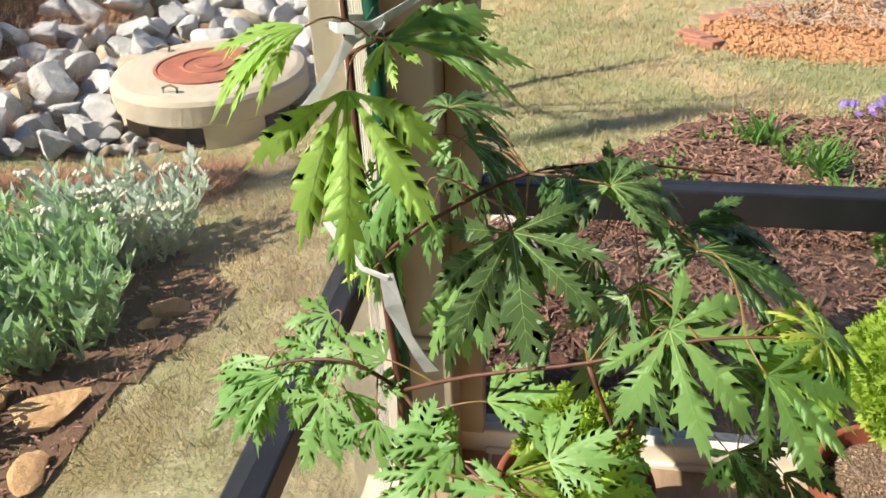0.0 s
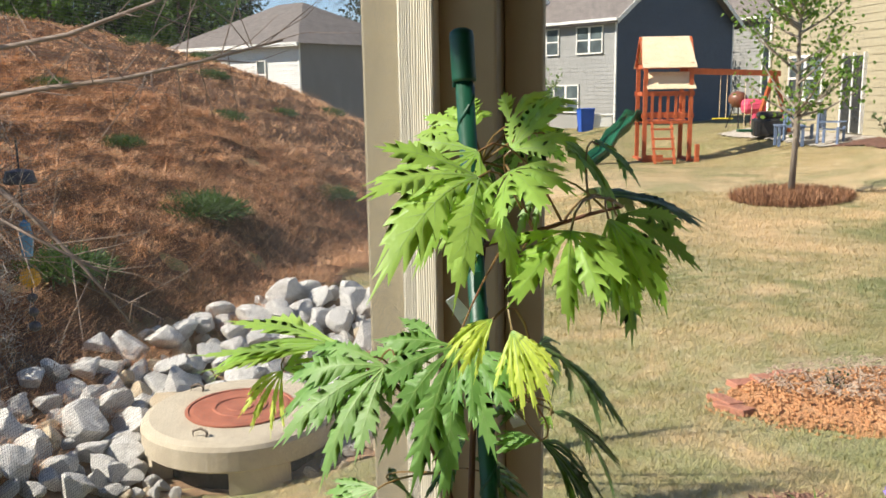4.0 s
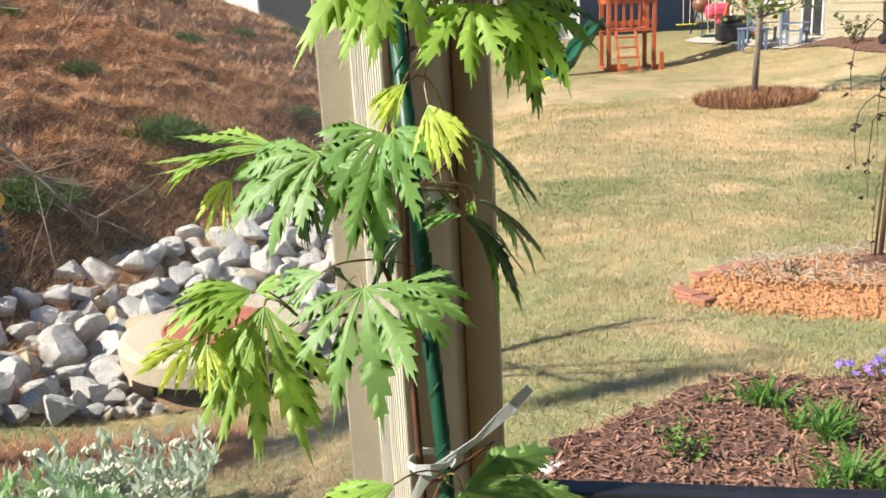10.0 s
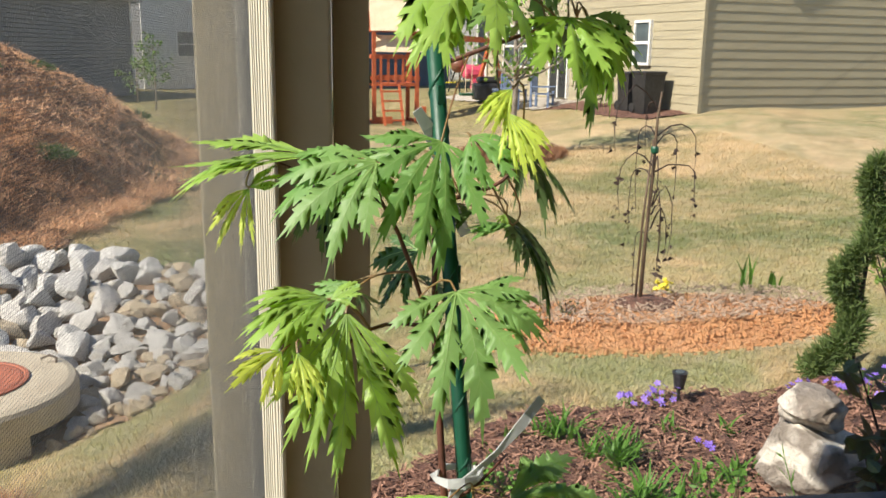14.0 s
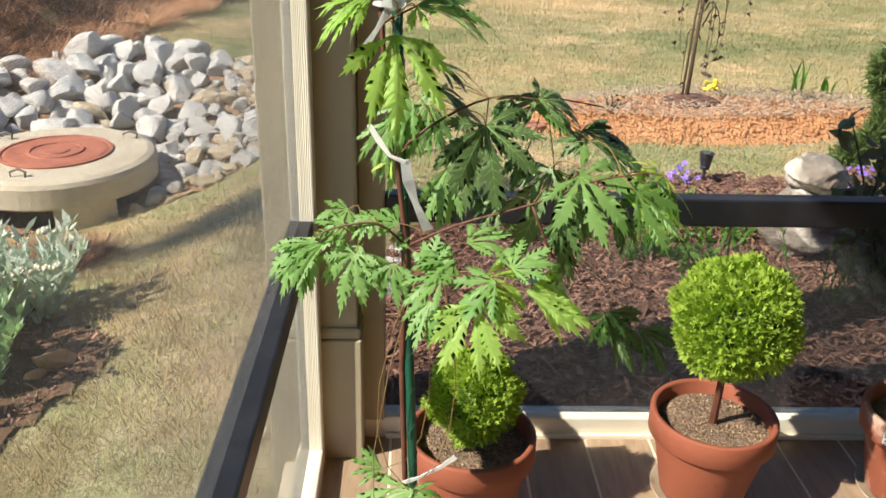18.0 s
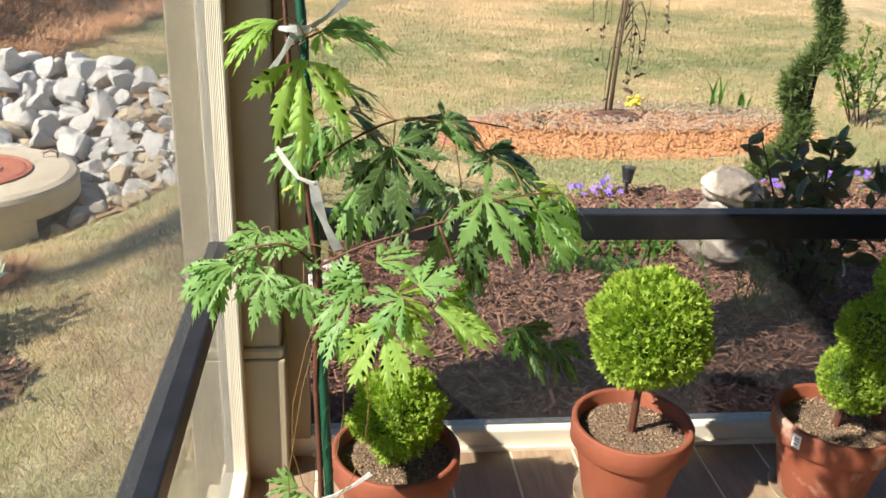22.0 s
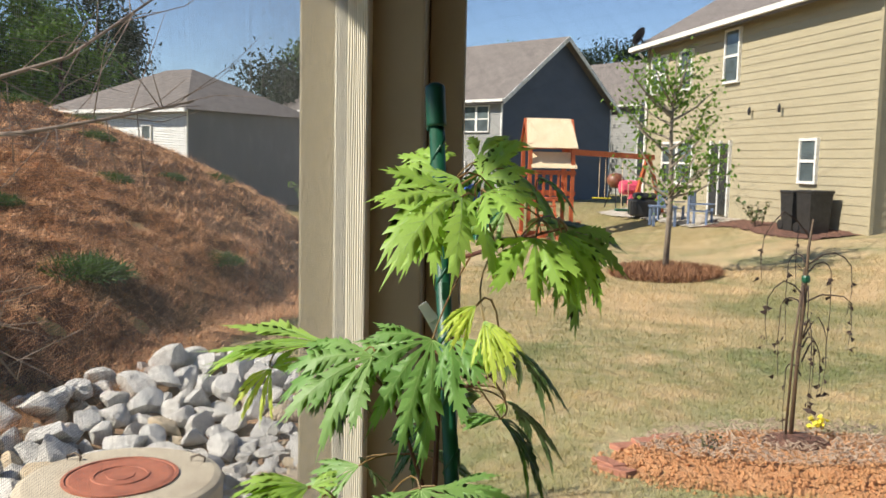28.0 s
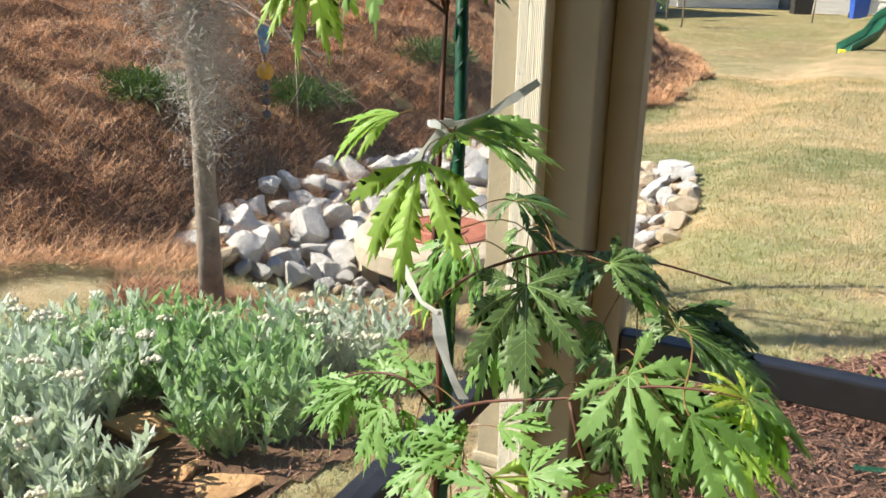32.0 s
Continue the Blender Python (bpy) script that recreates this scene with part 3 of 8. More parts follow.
tagged(new("ground", mesh_np("ground", V, Q, M["lawn"], True)), "dormant tan and green lawn sloping away from the porch", "lawn", kind="structure")


def straw_zone(x, y):
    wob = 0.22 * np.sin(y * 2.1) + 0.15 * np.sin(y * 5.3 + x)
    return (x < toe(y) + wob) & (y < 30) & (x > -22) & (y > -4)


V, Q = sheet(np.arange(-22, -1.4, 0.11), np.arange(-4, 30, 0.11), 0.06, straw_zone, 0.018, RNG)
V[:, 2] += hummock(V[:, 0], V[:, 1])
tagged(new("pine_straw_bank", mesh_np("pine_straw_bank", V, Q, M["straw_ground"], True)), "steep bank covered with rust brown pine straw", "bank", kind="structure")


def scatter_blades(name, xy, z0, length, width, mat, lean=0.6, flat=False, rng=RNG, tip=0.15, low=0.1):
    """Thin leaning blades, two triangles each."""
    n = len(xy)
    a = rng.uniform(0, 2 * math.pi, n)
    L = length * rng.uniform(0.55, 1.25, n)
    ln = rng.uniform(low, 1.0, n) * lean
    base = np.column_stack([xy, z0])
    d = np.column_stack([np.cos(a) * np.sin(ln), np.sin(a) * np.sin(ln), np.cos(ln)])
    s = np.column_stack([-np.sin(a), np.cos(a), np.zeros(n)]) * (width * rng.uniform(0.6, 1.3, n))[:, None]
    droop = np.column_stack([np.cos(a), np.sin(a), np.full(n, -0.5)]) * (L * 0.22)[:, None]
    top = base + d * L[:, None] + (0 if flat else droop)
    V = np.stack([base - s, base + s, top + s * tip, top - s * tip], 1).reshape(-1, 3)
    Q = np.arange(n * 4).reshape(-1, 4)
    return mesh_np(name, V, Q, mat)


# ---------------------------------------------------------------- porch
FRONT = 0.116   # front of the far sill
tagged(new("porch_slab", from_bm("porch_slab", box(-0.09, -3.4, -0.6, 3.8, 0.2, -0.012), M["grout"])), "pale concrete porch slab with sandy grout", "porch floor", kind="structure")
# unseen ceiling and walls close the porch and keep its inside dim
tagged(new("ceiling", from_bm("ceiling", box(-0.93, -3.4, 2.52, 3.8, 0.16, 2.66), M["ceiling"])), "unseen flat porch ceiling in a dark brown", "ceiling", kind="structure")
tagged(new("wall_south", from_bm("wall_south", box(-0.1, -3.4, -0.012, 3.8, -3.2, 2.52), M["housewall"])), "unseen dark house wall behind the porch", "wall", kind="structure")
tagged(new("wall_east", from_bm("wall_east", box(3.6, -3.2, -0.012, 3.8, 0.2, 2.52), M["housewall"])), "unseen dark house wall at the porch end", "wall", kind="structure")

# sills under the screens
tagged(new("sill_north", from_bm("sill_north", box(0.078, FRONT, -0.012, 3.6, 0.168, 0.052, 0.004), M["sill"])), "cream painted wooden sill under the far screen", "sill", kind="structure")
tagged(new("sill_west", from_bm("sill_west", box(-0.056, -3.2, -0.012, 0.0, 0.038, 0.044, 0.004), M["sill"])), "cream painted wooden sill under the side screen", "sill", kind="structure")

tagged(new("sill_strip", from_bm("sill_strip", box(0.134, FRONT - 0.011, -0.006, 3.6, FRONT - 0.0005, 0.012, 0.004), M["sill"])), "thin cream quarter round strip at the foot of the sill", "trim", kind="structure")

# corner column, with the two screen posts fixed to it
col = empty("corner_column", (0, 0, 0), "beige boxed porch column with cream screen trim", "column")
part("shaft", box(-0.108, 0.041, 0.33, 0.076, 0.226, 2.52, 0.004), M["column"], col)
part("base_block", box(-0.118, 0.031, -0.1, 0.086, 0.236, 0.304, 0.004), M["column"], col)
bm = box(-0.116, 0.033, 0.304, 0.084, 0.234, 0.332, 0.008)
part("base_moulding", bm, M["column"], col)
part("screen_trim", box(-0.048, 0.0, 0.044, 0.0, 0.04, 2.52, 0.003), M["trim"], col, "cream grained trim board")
# the far board takes the darker column beige, its shade put into the colour
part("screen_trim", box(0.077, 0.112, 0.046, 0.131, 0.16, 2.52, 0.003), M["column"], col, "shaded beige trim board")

# black mid rails
rl = empty("side_rail", (0, 0, 0), "black painted wooden mid rail along the side screen", "rail", "porch mid rails")
part("rail_bar", box(-0.05, -3.2, 0.547, -0.003, -0.002, 0.59, 0.004), M["rail"], rl)
part("end_cap", box(-0.049, -0.0015, 0.549, -0.004, 0.0005, 0.588), M["dark_metal"], rl)
rf = empty("far_rail", (0, 0, 0), "black painted wooden mid rail across the far screen", "rail", "porch mid rails")
part("rail_bar", box(0.1315, 0.118, 0.539, 3.6, 0.162, 0.6, 0.004), M["rail"], rf)
part("end_cap", box(0.131, 0.124, 0.545, 0.1325, 0.156, 0.594), M["dark_metal"], rf)


def wires(fixed_axis, at, u0, u1, z0, z1, pitch, r):
    """Woven insect screen: upright and level wires."""
    us = np.arange(u0, u1, pitch)
    zs = np.arange(z0, z1, pitch)
    n1, n2 = len(us), len(zs)
    ring = np.array([(1, 0), (0, 1), (-1, 0), (0, -1)], float) * r
    A = np.zeros((n1, 2, 4, 3))
    A[:, :, :, 0] = us[:, None, None] + ring[None, None, :, 0]
    A[:, :, :, 1] = ring[None, None, :, 1]
    A[:, 0, :, 2], A[:, 1, :, 2] = z0, z1
    B = np.zeros((n2, 2, 4, 3))
    B[:, 0, :, 0], B[:, 1, :, 0] = u0, u1
    B[:, :, :, 1] = ring[None, None, :, 1]
    B[:, :, :, 2] = zs[:, None, None] + ring[None, None, :, 0]
    V = np.concatenate([A.reshape(-1, 3), B.reshape(-1, 3)])
    W = np.empty_like(V)
    if fixed_axis == "x":
        W[:, 0], W[:, 1], W[:, 2] = at + V[:, 1], V[:, 0], V[:, 2]
    else:
        W[:, 0], W[:, 1], W[:, 2] = V[:, 0], at + V[:, 1], V[:, 2]
    n = n1 + n2
    k = np.arange(4)
    q = np.stack([k, (k + 1) % 4, (k + 1) % 4 + 4, k + 4], 1)
    F = (np.arange(n) * 8)[:, None, None] + q[None]
    return W, F.reshape(-1, 4)


def screen(name, label, *a):
    W, F = wires(*a)
    return tagged(new(name, mesh_np(name, W, F, M["pet_screen" if "far" in name else "screen"])), label, "insect screen", kind="stuff")


screen("side_screen_upper", "fine grey insect screen over the side opening", "x", -0.03, -2.2, 0.036, 0.59, 2.5, 0.0016, 0.000075)
screen("side_screen_lower", "fine grey insect screen below the side rail", "x", -0.03, -2.2, 0.036, 0.046, 0.547, 0.0016, 0.000075)
screen("far_screen_upper", "fine dark insect screen over the far opening", "y", 0.14, 0.132, 3.2, 0.6, 2.5, 0.0016, 0.000085)
screen("far_screen_lower", "dense dark pet screen below the far rail", "y", 0.14, 0.132, 3.2, 0.053, 0.54, 0.0020, 0.00028)

# ---------------------------------------------------------------- houses
def house(name, label, origin, yaw, gw, ln, base, eave, apex, mats, pitch_lap=0.178, overhang=0.4, hip=False, lap_out=0.03):
    """Gable house: x along the gable wall (gw), y along the eave wall (ln), near corner at the origin."""
    h = empty(name, pose(*origin, 0, 0, yaw), label, "house")
    g_mat, e_mat = mats
    # walls as lapped boards
    def boards(a, b, z0, z1, out, clip=None):
        vs, fs = [], []
        a, b, out = Vector(a), Vector(b), Vector(out)
        n = int((z1 - z0) / pitch_lap + 0.999)
        for i in range(n):
            zb, zt = z0 + i * pitch_lap, min(z0 + (i + 1) * pitch_lap, z1)
            p, q = a.copy(), b.copy()
            if clip:
                p, q = clip(zb)
            o = out * lap_out
            k = len(vs)
            vs += [p + o + Vector((0, 0, zb)), q + o + Vector((0, 0, zb)), q + Vector((0, 0, zt)), p + Vector((0, 0, zt)), p + Vector((0, 0, zb)), q + Vector((0, 0, zb))]
            fs += [(k, k + 1, k + 2, k + 3), (k, k + 4, k + 5, k + 1)]
        return vs, fs
    def gclip(side):
        def f(z):
            if z <= eave:
                return Vector((0, side, 0)), Vector((gw, side, 0))
            t = min((z - eave) / (apex - eave), 0.985)
            return Vector((gw / 2 * t, side, 0)), Vector((gw - gw / 2 * t, side, 0))
        return f
    top = eave if hip else apex
    def wall(name, near, a, b, z1, out, mat, clip=None):
        """A backing wall, with single boards on the sides that face the porch."""
        v, f = boards(a, b, base, z1, out, clip)
        if not near:
            return part(name, mesh_of(name, v, f, mat), parent=h)
        o3 = Vector(out) * -0.03
        a, b = Vector(a) + o3, Vector(b) + o3
        pts = [a + Vector((0, 0, base)), b + Vector((0, 0, base)), b + Vector((0, 0, eave)), a + Vector((0, 0, eave))]
        if clip:
            pts.insert(3, (a + b) / 2 + Vector((0, 0, apex - 0.05)))
        w = part(name, mesh_of(name, pts + [p + o3 for p in pts], [tuple(range(len(pts))), tuple(range(len(pts), 2 * len(pts)))[::-1]], mat), parent=h)
        for i in range(0, len(v), 6):
            q = v[i:i + 6]
            part("board", mesh_of("board", q, [(0, 1, 2, 3), (0, 4, 5, 1), (0, 3, 4), (1, 5, 2)], mat), parent=w)
        return w
    wall("gable_wall", True, (0, 0, 0), (gw, 0, 0), top, (0, -1, 0), g_mat, None if hip else gclip(0))
    wall("gable_wall", False, (0, ln, 0), (gw, ln, 0), top, (0, 1, 0), g_mat, None if hip else gclip(ln))
    wall("eave_wall", True, (0, ln, 0), (0, 0, 0), eave, (-1, 0, 0), e_mat)
    wall("eave_wall", False, (gw, 0, 0), (gw, ln, 0), eave, (1, 0, 0), e_mat)
    o = overhang
    if hip:
        r0, r1 = min(gw, ln) / 2, ln - min(gw, ln) / 2
        vs = [(-o, -o, eave), (gw + o, -o, eave), (gw + o, ln + o, eave), (-o, ln + o, eave), (gw / 2, r0, apex), (gw / 2, max(r1, r0 + 0.1), apex)]
        fs = [(0, 1, 4), (1, 2, 5, 4), (2, 3, 5), (3, 0, 4, 5), (3, 2, 1, 0)]
        part("roof", mesh_of("roof", vs, fs, M["roof"]), parent=h)
    else:
        s = (apex - eave) / (gw / 2)
        for sg in (0, 1):
            x0, x1 = ((-o, gw / 2) if sg == 0 else (gw + o, gw / 2))
            z0, z1 = eave - o * s, apex
            vs = [(x0, -o, z0 + 0.16), (x1, -o, z1 + 0.16), (x1, ln + o, z1 + 0.16), (x0, ln + o, z0 + 0.16), (x0, -o, z0), (x1, -o, z1), (x1, ln + o, z1), (x0, ln + o, z0)]
            fs = [(0, 1, 2, 3), (4, 7, 6, 5), (0, 4, 5, 1), (3, 2, 6, 7), (0, 3, 7, 4)]
            part("roof", mesh_of("roof", vs, fs, M["roof"]), parent=h)
            part("barge_board", beam((x0, -o - 0.012, z0 + 0.06), (x1, -o - 0.012, z1 + 0.06), 0.03, 0.2), M["white_trim"], h)
    for cx, cy in ((0, 0), (gw, 0), (0, ln)):
        part("corner_board", box(cx - 0.04, cy - 0.04, base, cx + 0.035, cy + 0.035, eave), M["siding_tan"] if name == "tan_house" else M["white_trim"], h)
    part("gutter", box(-o - 0.08, -o, eave - o * 0.4 - 0.02, -o + 0.03, ln + o, eave - o * 0.4 + 0.1) if not hip else box(-o - 0.06, -o, eave - 0.1, -o + 0.04, ln + o, eave + 0.04), M["white_trim"], h)
    return h


def window(h, wall, u, z, w, ht, ln=0, gw=0, mull=1):
    """A sash window set on a wall: wall 'e' at x = 0 facing -x, wall 'g' at y = 0 facing -y."""
    m = Matrix.Translation((0, u, z)) @ Matrix.Rotation(-math.pi / 2, 4, "Z") if wall == "e" else Matrix.Translation((u, 0, z))
    win = part("window", box(-w / 2, -0.05, 0, w / 2, 0.0, ht), M["glass"], h, "white framed sash window", m)
    t = 0.045
    for nm, b in (("frame", (-w / 2 - t, -0.08, -t, -w / 2 + 0.01, 0, ht + t)), ("frame", (w / 2 - 0.01, -0.08, -t, w / 2 + t, 0, ht + t)), ("frame", (-w / 2, -0.08, ht - 0.01, w / 2, 0, ht + t)), ("sill", (-w / 2, -0.1, -t, w / 2, 0, 0.01)), ("meeting_rail", (-w / 2, -0.075, ht * 0.5 - 0.03, w / 2, -0.02, ht * 0.5 + 0.03))):
        part(nm, box(*b), M["white_trim"], win)
    for k in range(1, mull):
        x = -w / 2 + w * k / mull
        part("mullion", box(x - 0.06, -0.078, 0, x + 0.06, -0.01, ht), M["white_trim"], win)
    return win


# shade side in dark slate, sun side in pale grey: light put into the siding
blue = house("slate_blue_house", "two storey house with shaded slate blue gable and sunlit pale grey front", (0.336, 38.86, 0), 50, 9.0, 14.0, -0.6, 4.4, 7.5, (M["siding_blue"], M["siding_grey"]), lap_out=0.012)
for u, z, w, ht, k in ((1.5, 2.9, 1.5, 1.15, 2), (3.8, 2.9, 0.75, 1.15, 1), (7.0, 2.9, 0.75, 1.15, 1), (3.3, 0.25, 2.3, 1.2, 3), (9.5, 0.3, 1.5, 1.2, 2)):
    window(blue, "e", u, z, w, ht, mull=k)
part("door", box(-0.06, 5.4, -0.5, 0.0, 6.5, 1.5), M["glass"], blue, "dark glazed patio door")
tan = house("tan_house", "large two storey house with tan lap siding", (7.05, 15.1, 0), 14.5, 9.5, 10.05, -0.1, 4.95, 7.8, (M["siding_tan"], M["siding_tan"]), lap_out=0.014)
for u, z, w, ht, k in ((1.95, 1.2, 0.52, 0.84, 1), (7.85, 1.02, 1.75, 1.06, 2), (5.2, 3.5, 0.62, 1.2, 1), (7.55, 3.5, 0.62, 0.98, 1), (9.2, 3.52, 0.9, 0.98, 2)):
    window(tan, "e", u, z, w, ht, mull=k)
for u in (5.3, 5.75):
    part("patio_door", box(-0.07, u - 0.19, 0.3, 0.0, u + 0.19, 2.02), M["dark_glass"], tan, "dark glazed patio door")
for a, b in ((5.05, 5.1), (5.5, 5.55), (5.96, 6.02)):
    part("door_frame", box(-0.085, a, 0.28, 0.0, b, 2.1), M["white_trim"], tan)
for u in (4.22, 3.01):
    part("wall_lamp", lathe([(0, 0.0), (0.03, 0.0), (0.04, 0.1), (0.02, 0.17), (0, 0.19)], 10), M["dark_metal"], tan, "small dark wall lamp", m=Matrix.Translation((-0.1, u, 2.66)))
dish = part("satellite_dish", lathe([(0, 0.0), (0.12, 0.012), (0.22, 0.045), (0.28, 0.08), (0.27, 0.085), (0.12, 0.022), (0, 0.012)], 24), M["dark_metal"], tan, "dark satellite dish", m=pose(-0.35, 9.9, 5.15, 60, 0, -140))
part("dish_arm", tube([(0, 0, 0.02), (0.0, -0.15, -0.3), (0.1, -0.2, -0.45)], [0.02] * 3, 6), M["dark_metal"], dish)
part("downpipe", tube([(-0.06, 9.95, 0.1), (-0.06, 9.95, 4.4), (-0.35, 9.95, 4.7)], [0.04] * 3, 8), M["white_trim"], tan)
# white house: its gable side is painted grey for the shade on it
left = house("white_hip_roof_house", "low white house with grey hip roof behind the bank", (-11.0, 29.6, 0), 62, 6.5, 8.0, -0.5, 3.12, 5.0, (M["siding_dark"], M["siding_white"]), hip=True, lap_out=0.012)
window(left, "e", 2.1, 1.55, 0.45, 1.0)
window(left, "e", 4.6, 1.55, 0.8, 1.0, mull=2)
far_house = house("grey_far_house", "grey house in the distance with pale siding", (-8.6, 40.5, 0), 30, 9.0, 10.0, -0.5, 3.9, 6.4, (M["siding_white"], M["siding_dark"]))
window(far_house, "g", 2.0, 1.0, 0.8, 1.1)
house("white_far_house", "small white house between the two larger ones", (8.6, 52.0, 0), 40, 9.0, 10.0, -0.5, 5.2, 8.3, (M["siding_dark"], M["siding_grey"]))

# ---------------------------------------------------------------- drain structure
DC = (-2.085, 3.83)
drain = empty("storm_drain", (DC[0], DC[1], -0.54), "round concrete storm drain top with rusty iron lid", "storm drain")
part("cap", lathe([(0, 0), (0.56, 0.0), (0.60, -0.015), (0.615, -0.04), (0.615, -0.16), (0.6, -0.175), (0, -0.175)], 64), M["concrete"], drain, smooth=False)
part("lid_frame", lathe([(0, 0.002), (0.345, 0.002), (0.345, 0.012), (0.325, 0.014), (0.32, 0.006), (0, 0.006)], 48), M["rust"], drain)
part("lid", lathe([(0, 0.016), (0.08, 0.016), (0.085, 0.01), (0.15, 0.01), (0.155, 0.018), (0.17, 0.018), (0.175, 0.01), (0.3, 0.012), (0.312, 0.008)], 48), M["rust"], drain, "rusty red cast iron lid")
for k in range(4):
    a0 = radians(k * 90 + 20)
    bm = bmesh.new()
    for i in range(5):
        a = a0 + radians(i * 7)
        box(0.48, -0.04, -0.5, 0.6, 0.04, -0.172, bm=bm)
        bmesh.ops.rotate(bm, verts=bm.verts[-8:], cent=(0, 0, 0), matrix=Matrix.Rotation(a, 3, "Z"))
    part("leg", bm, M["concrete"], drain)
part("well", lathe([(0.47, -0.172), (0.47, -0.6)], 32), M["dark_metal"], drain, "dark drain well")
for a in (40, 150, 265):
    x, y = 0.49 * math.cos(radians(a)), 0.49 * math.sin(radians(a))
    pts = [(x - 0.04, y, -0.02), (x - 0.045, y + 0.01, 0.03), (x, y + 0.02, 0.045), (x + 0.045, y + 0.01, 0.03), (x + 0.04, y, -0.02)]
    part("lifting_loop", tube(pts, [0.008] * 5, 6), M["rebar"], drain)

# ---------------------------------------------------------------- potted topiaries
def pot_profile(r, h):
    return [(0, 0.0), (r * 0.66, 0.0), (r * 0.68, 0.004), (r * 0.9, h * 0.72), (r * 0.905, h * 0.735), (r * 0.985, h * 0.74), (r * 1.0, h * 0.75), (r * 1.0, h * 0.985), (r * 0.985, h), (r * 0.92, h), (r * 0.905, h * 0.985), (r * 0.86, h * 0.76), (r * 0.84, h * 0.7), (0, h * 0.7)]


def clipped_ball(t, at, globe, n, seed, lumpy=0.1):
    """Flat scale sprays over a lumpy globe, with a dark core that stands in for inner shade."""
    rng = np.random.default_rng(seed)
    d = rng.normal(size=(n, 3))
    d /= np.linalg.norm(d, axis=1)[:, None]
    lump = np.array([noise.noise(Vector(v) * 2.2 + Vector((seed, 0, 0))) for v in d])
    rad = globe * (0.86 + lumpy * lump + rng.uniform(-0.22, 0.06, n))
    c = d * rad[:, None]
    side = np.cross(d, rng.normal(size=(n, 3)))
    side /= np.linalg.norm(side, axis=1)[:, None]
    out = d + rng.normal(0, 0.45, (n, 3)) + np.array([0, 0, 0.35])
    out /= np.linalg.norm(out, axis=1)[:, None]
    L = globe * rng.uniform(0.09, 0.17, n)[:, None]
    w = globe * rng.uniform(0.015, 0.03, n)[:, None]
    V = np.stack([c - side * w * 0.4, c + side * w * 0.4, c + out * L * 0.55 + side * w * 1.3, c + out * L, c + out * L * 0.55 - side * w * 1.3], 1)
    # two side twigs to a spray
    V2 = np.stack([c + out * L * 0.2, c + out * L * 0.3, c + out * L * 0.75 + side * w * 3.4, c + out * L * 0.62 + side * w * 3.2], 1)
    V3 = np.stack([c + out * L * 0.2, c + out * L * 0.3, c + out * L * 0.75 - side * w * 3.4, c + out * L * 0.62 - side * w * 3.2], 1)
    P5 = V.reshape(-1, 3)
    q5 = np.arange(n * 5).reshape(-1, 5)
    q4a = np.concatenate([q5[:, [0, 1, 2, 4]], ])
    tri = q5[:, [2, 3, 4, 4]]
    base = n * 5
    q2 = np.arange(n * 4).reshape(-1, 4) + base
    q3 = np.arange(n * 4).reshape(-1, 4) + base + n * 4
    VV = np.concatenate([P5, V2.reshape(-1, 3), V3.reshape(-1, 3)])
    tris = np.concatenate([q4a[:, [0, 1, 2]], q4a[:, [0, 2, 3]], tri[:, :3], q2[:, [0, 1, 2]], q2[:, [0, 2, 3]], q3[:, [0, 1, 2]], q3[:, [0, 2, 3]]])
    part("globe", mesh_np("globe", VV, tris, M["thuja"]), parent=t, label="clipped lime green globe of scale foliage", m=Matrix.Translation(at))
    # solid core in a darker green, painting the shade between the sprays
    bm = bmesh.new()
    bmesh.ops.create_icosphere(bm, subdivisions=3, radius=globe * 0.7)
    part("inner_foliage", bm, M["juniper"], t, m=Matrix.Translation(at))


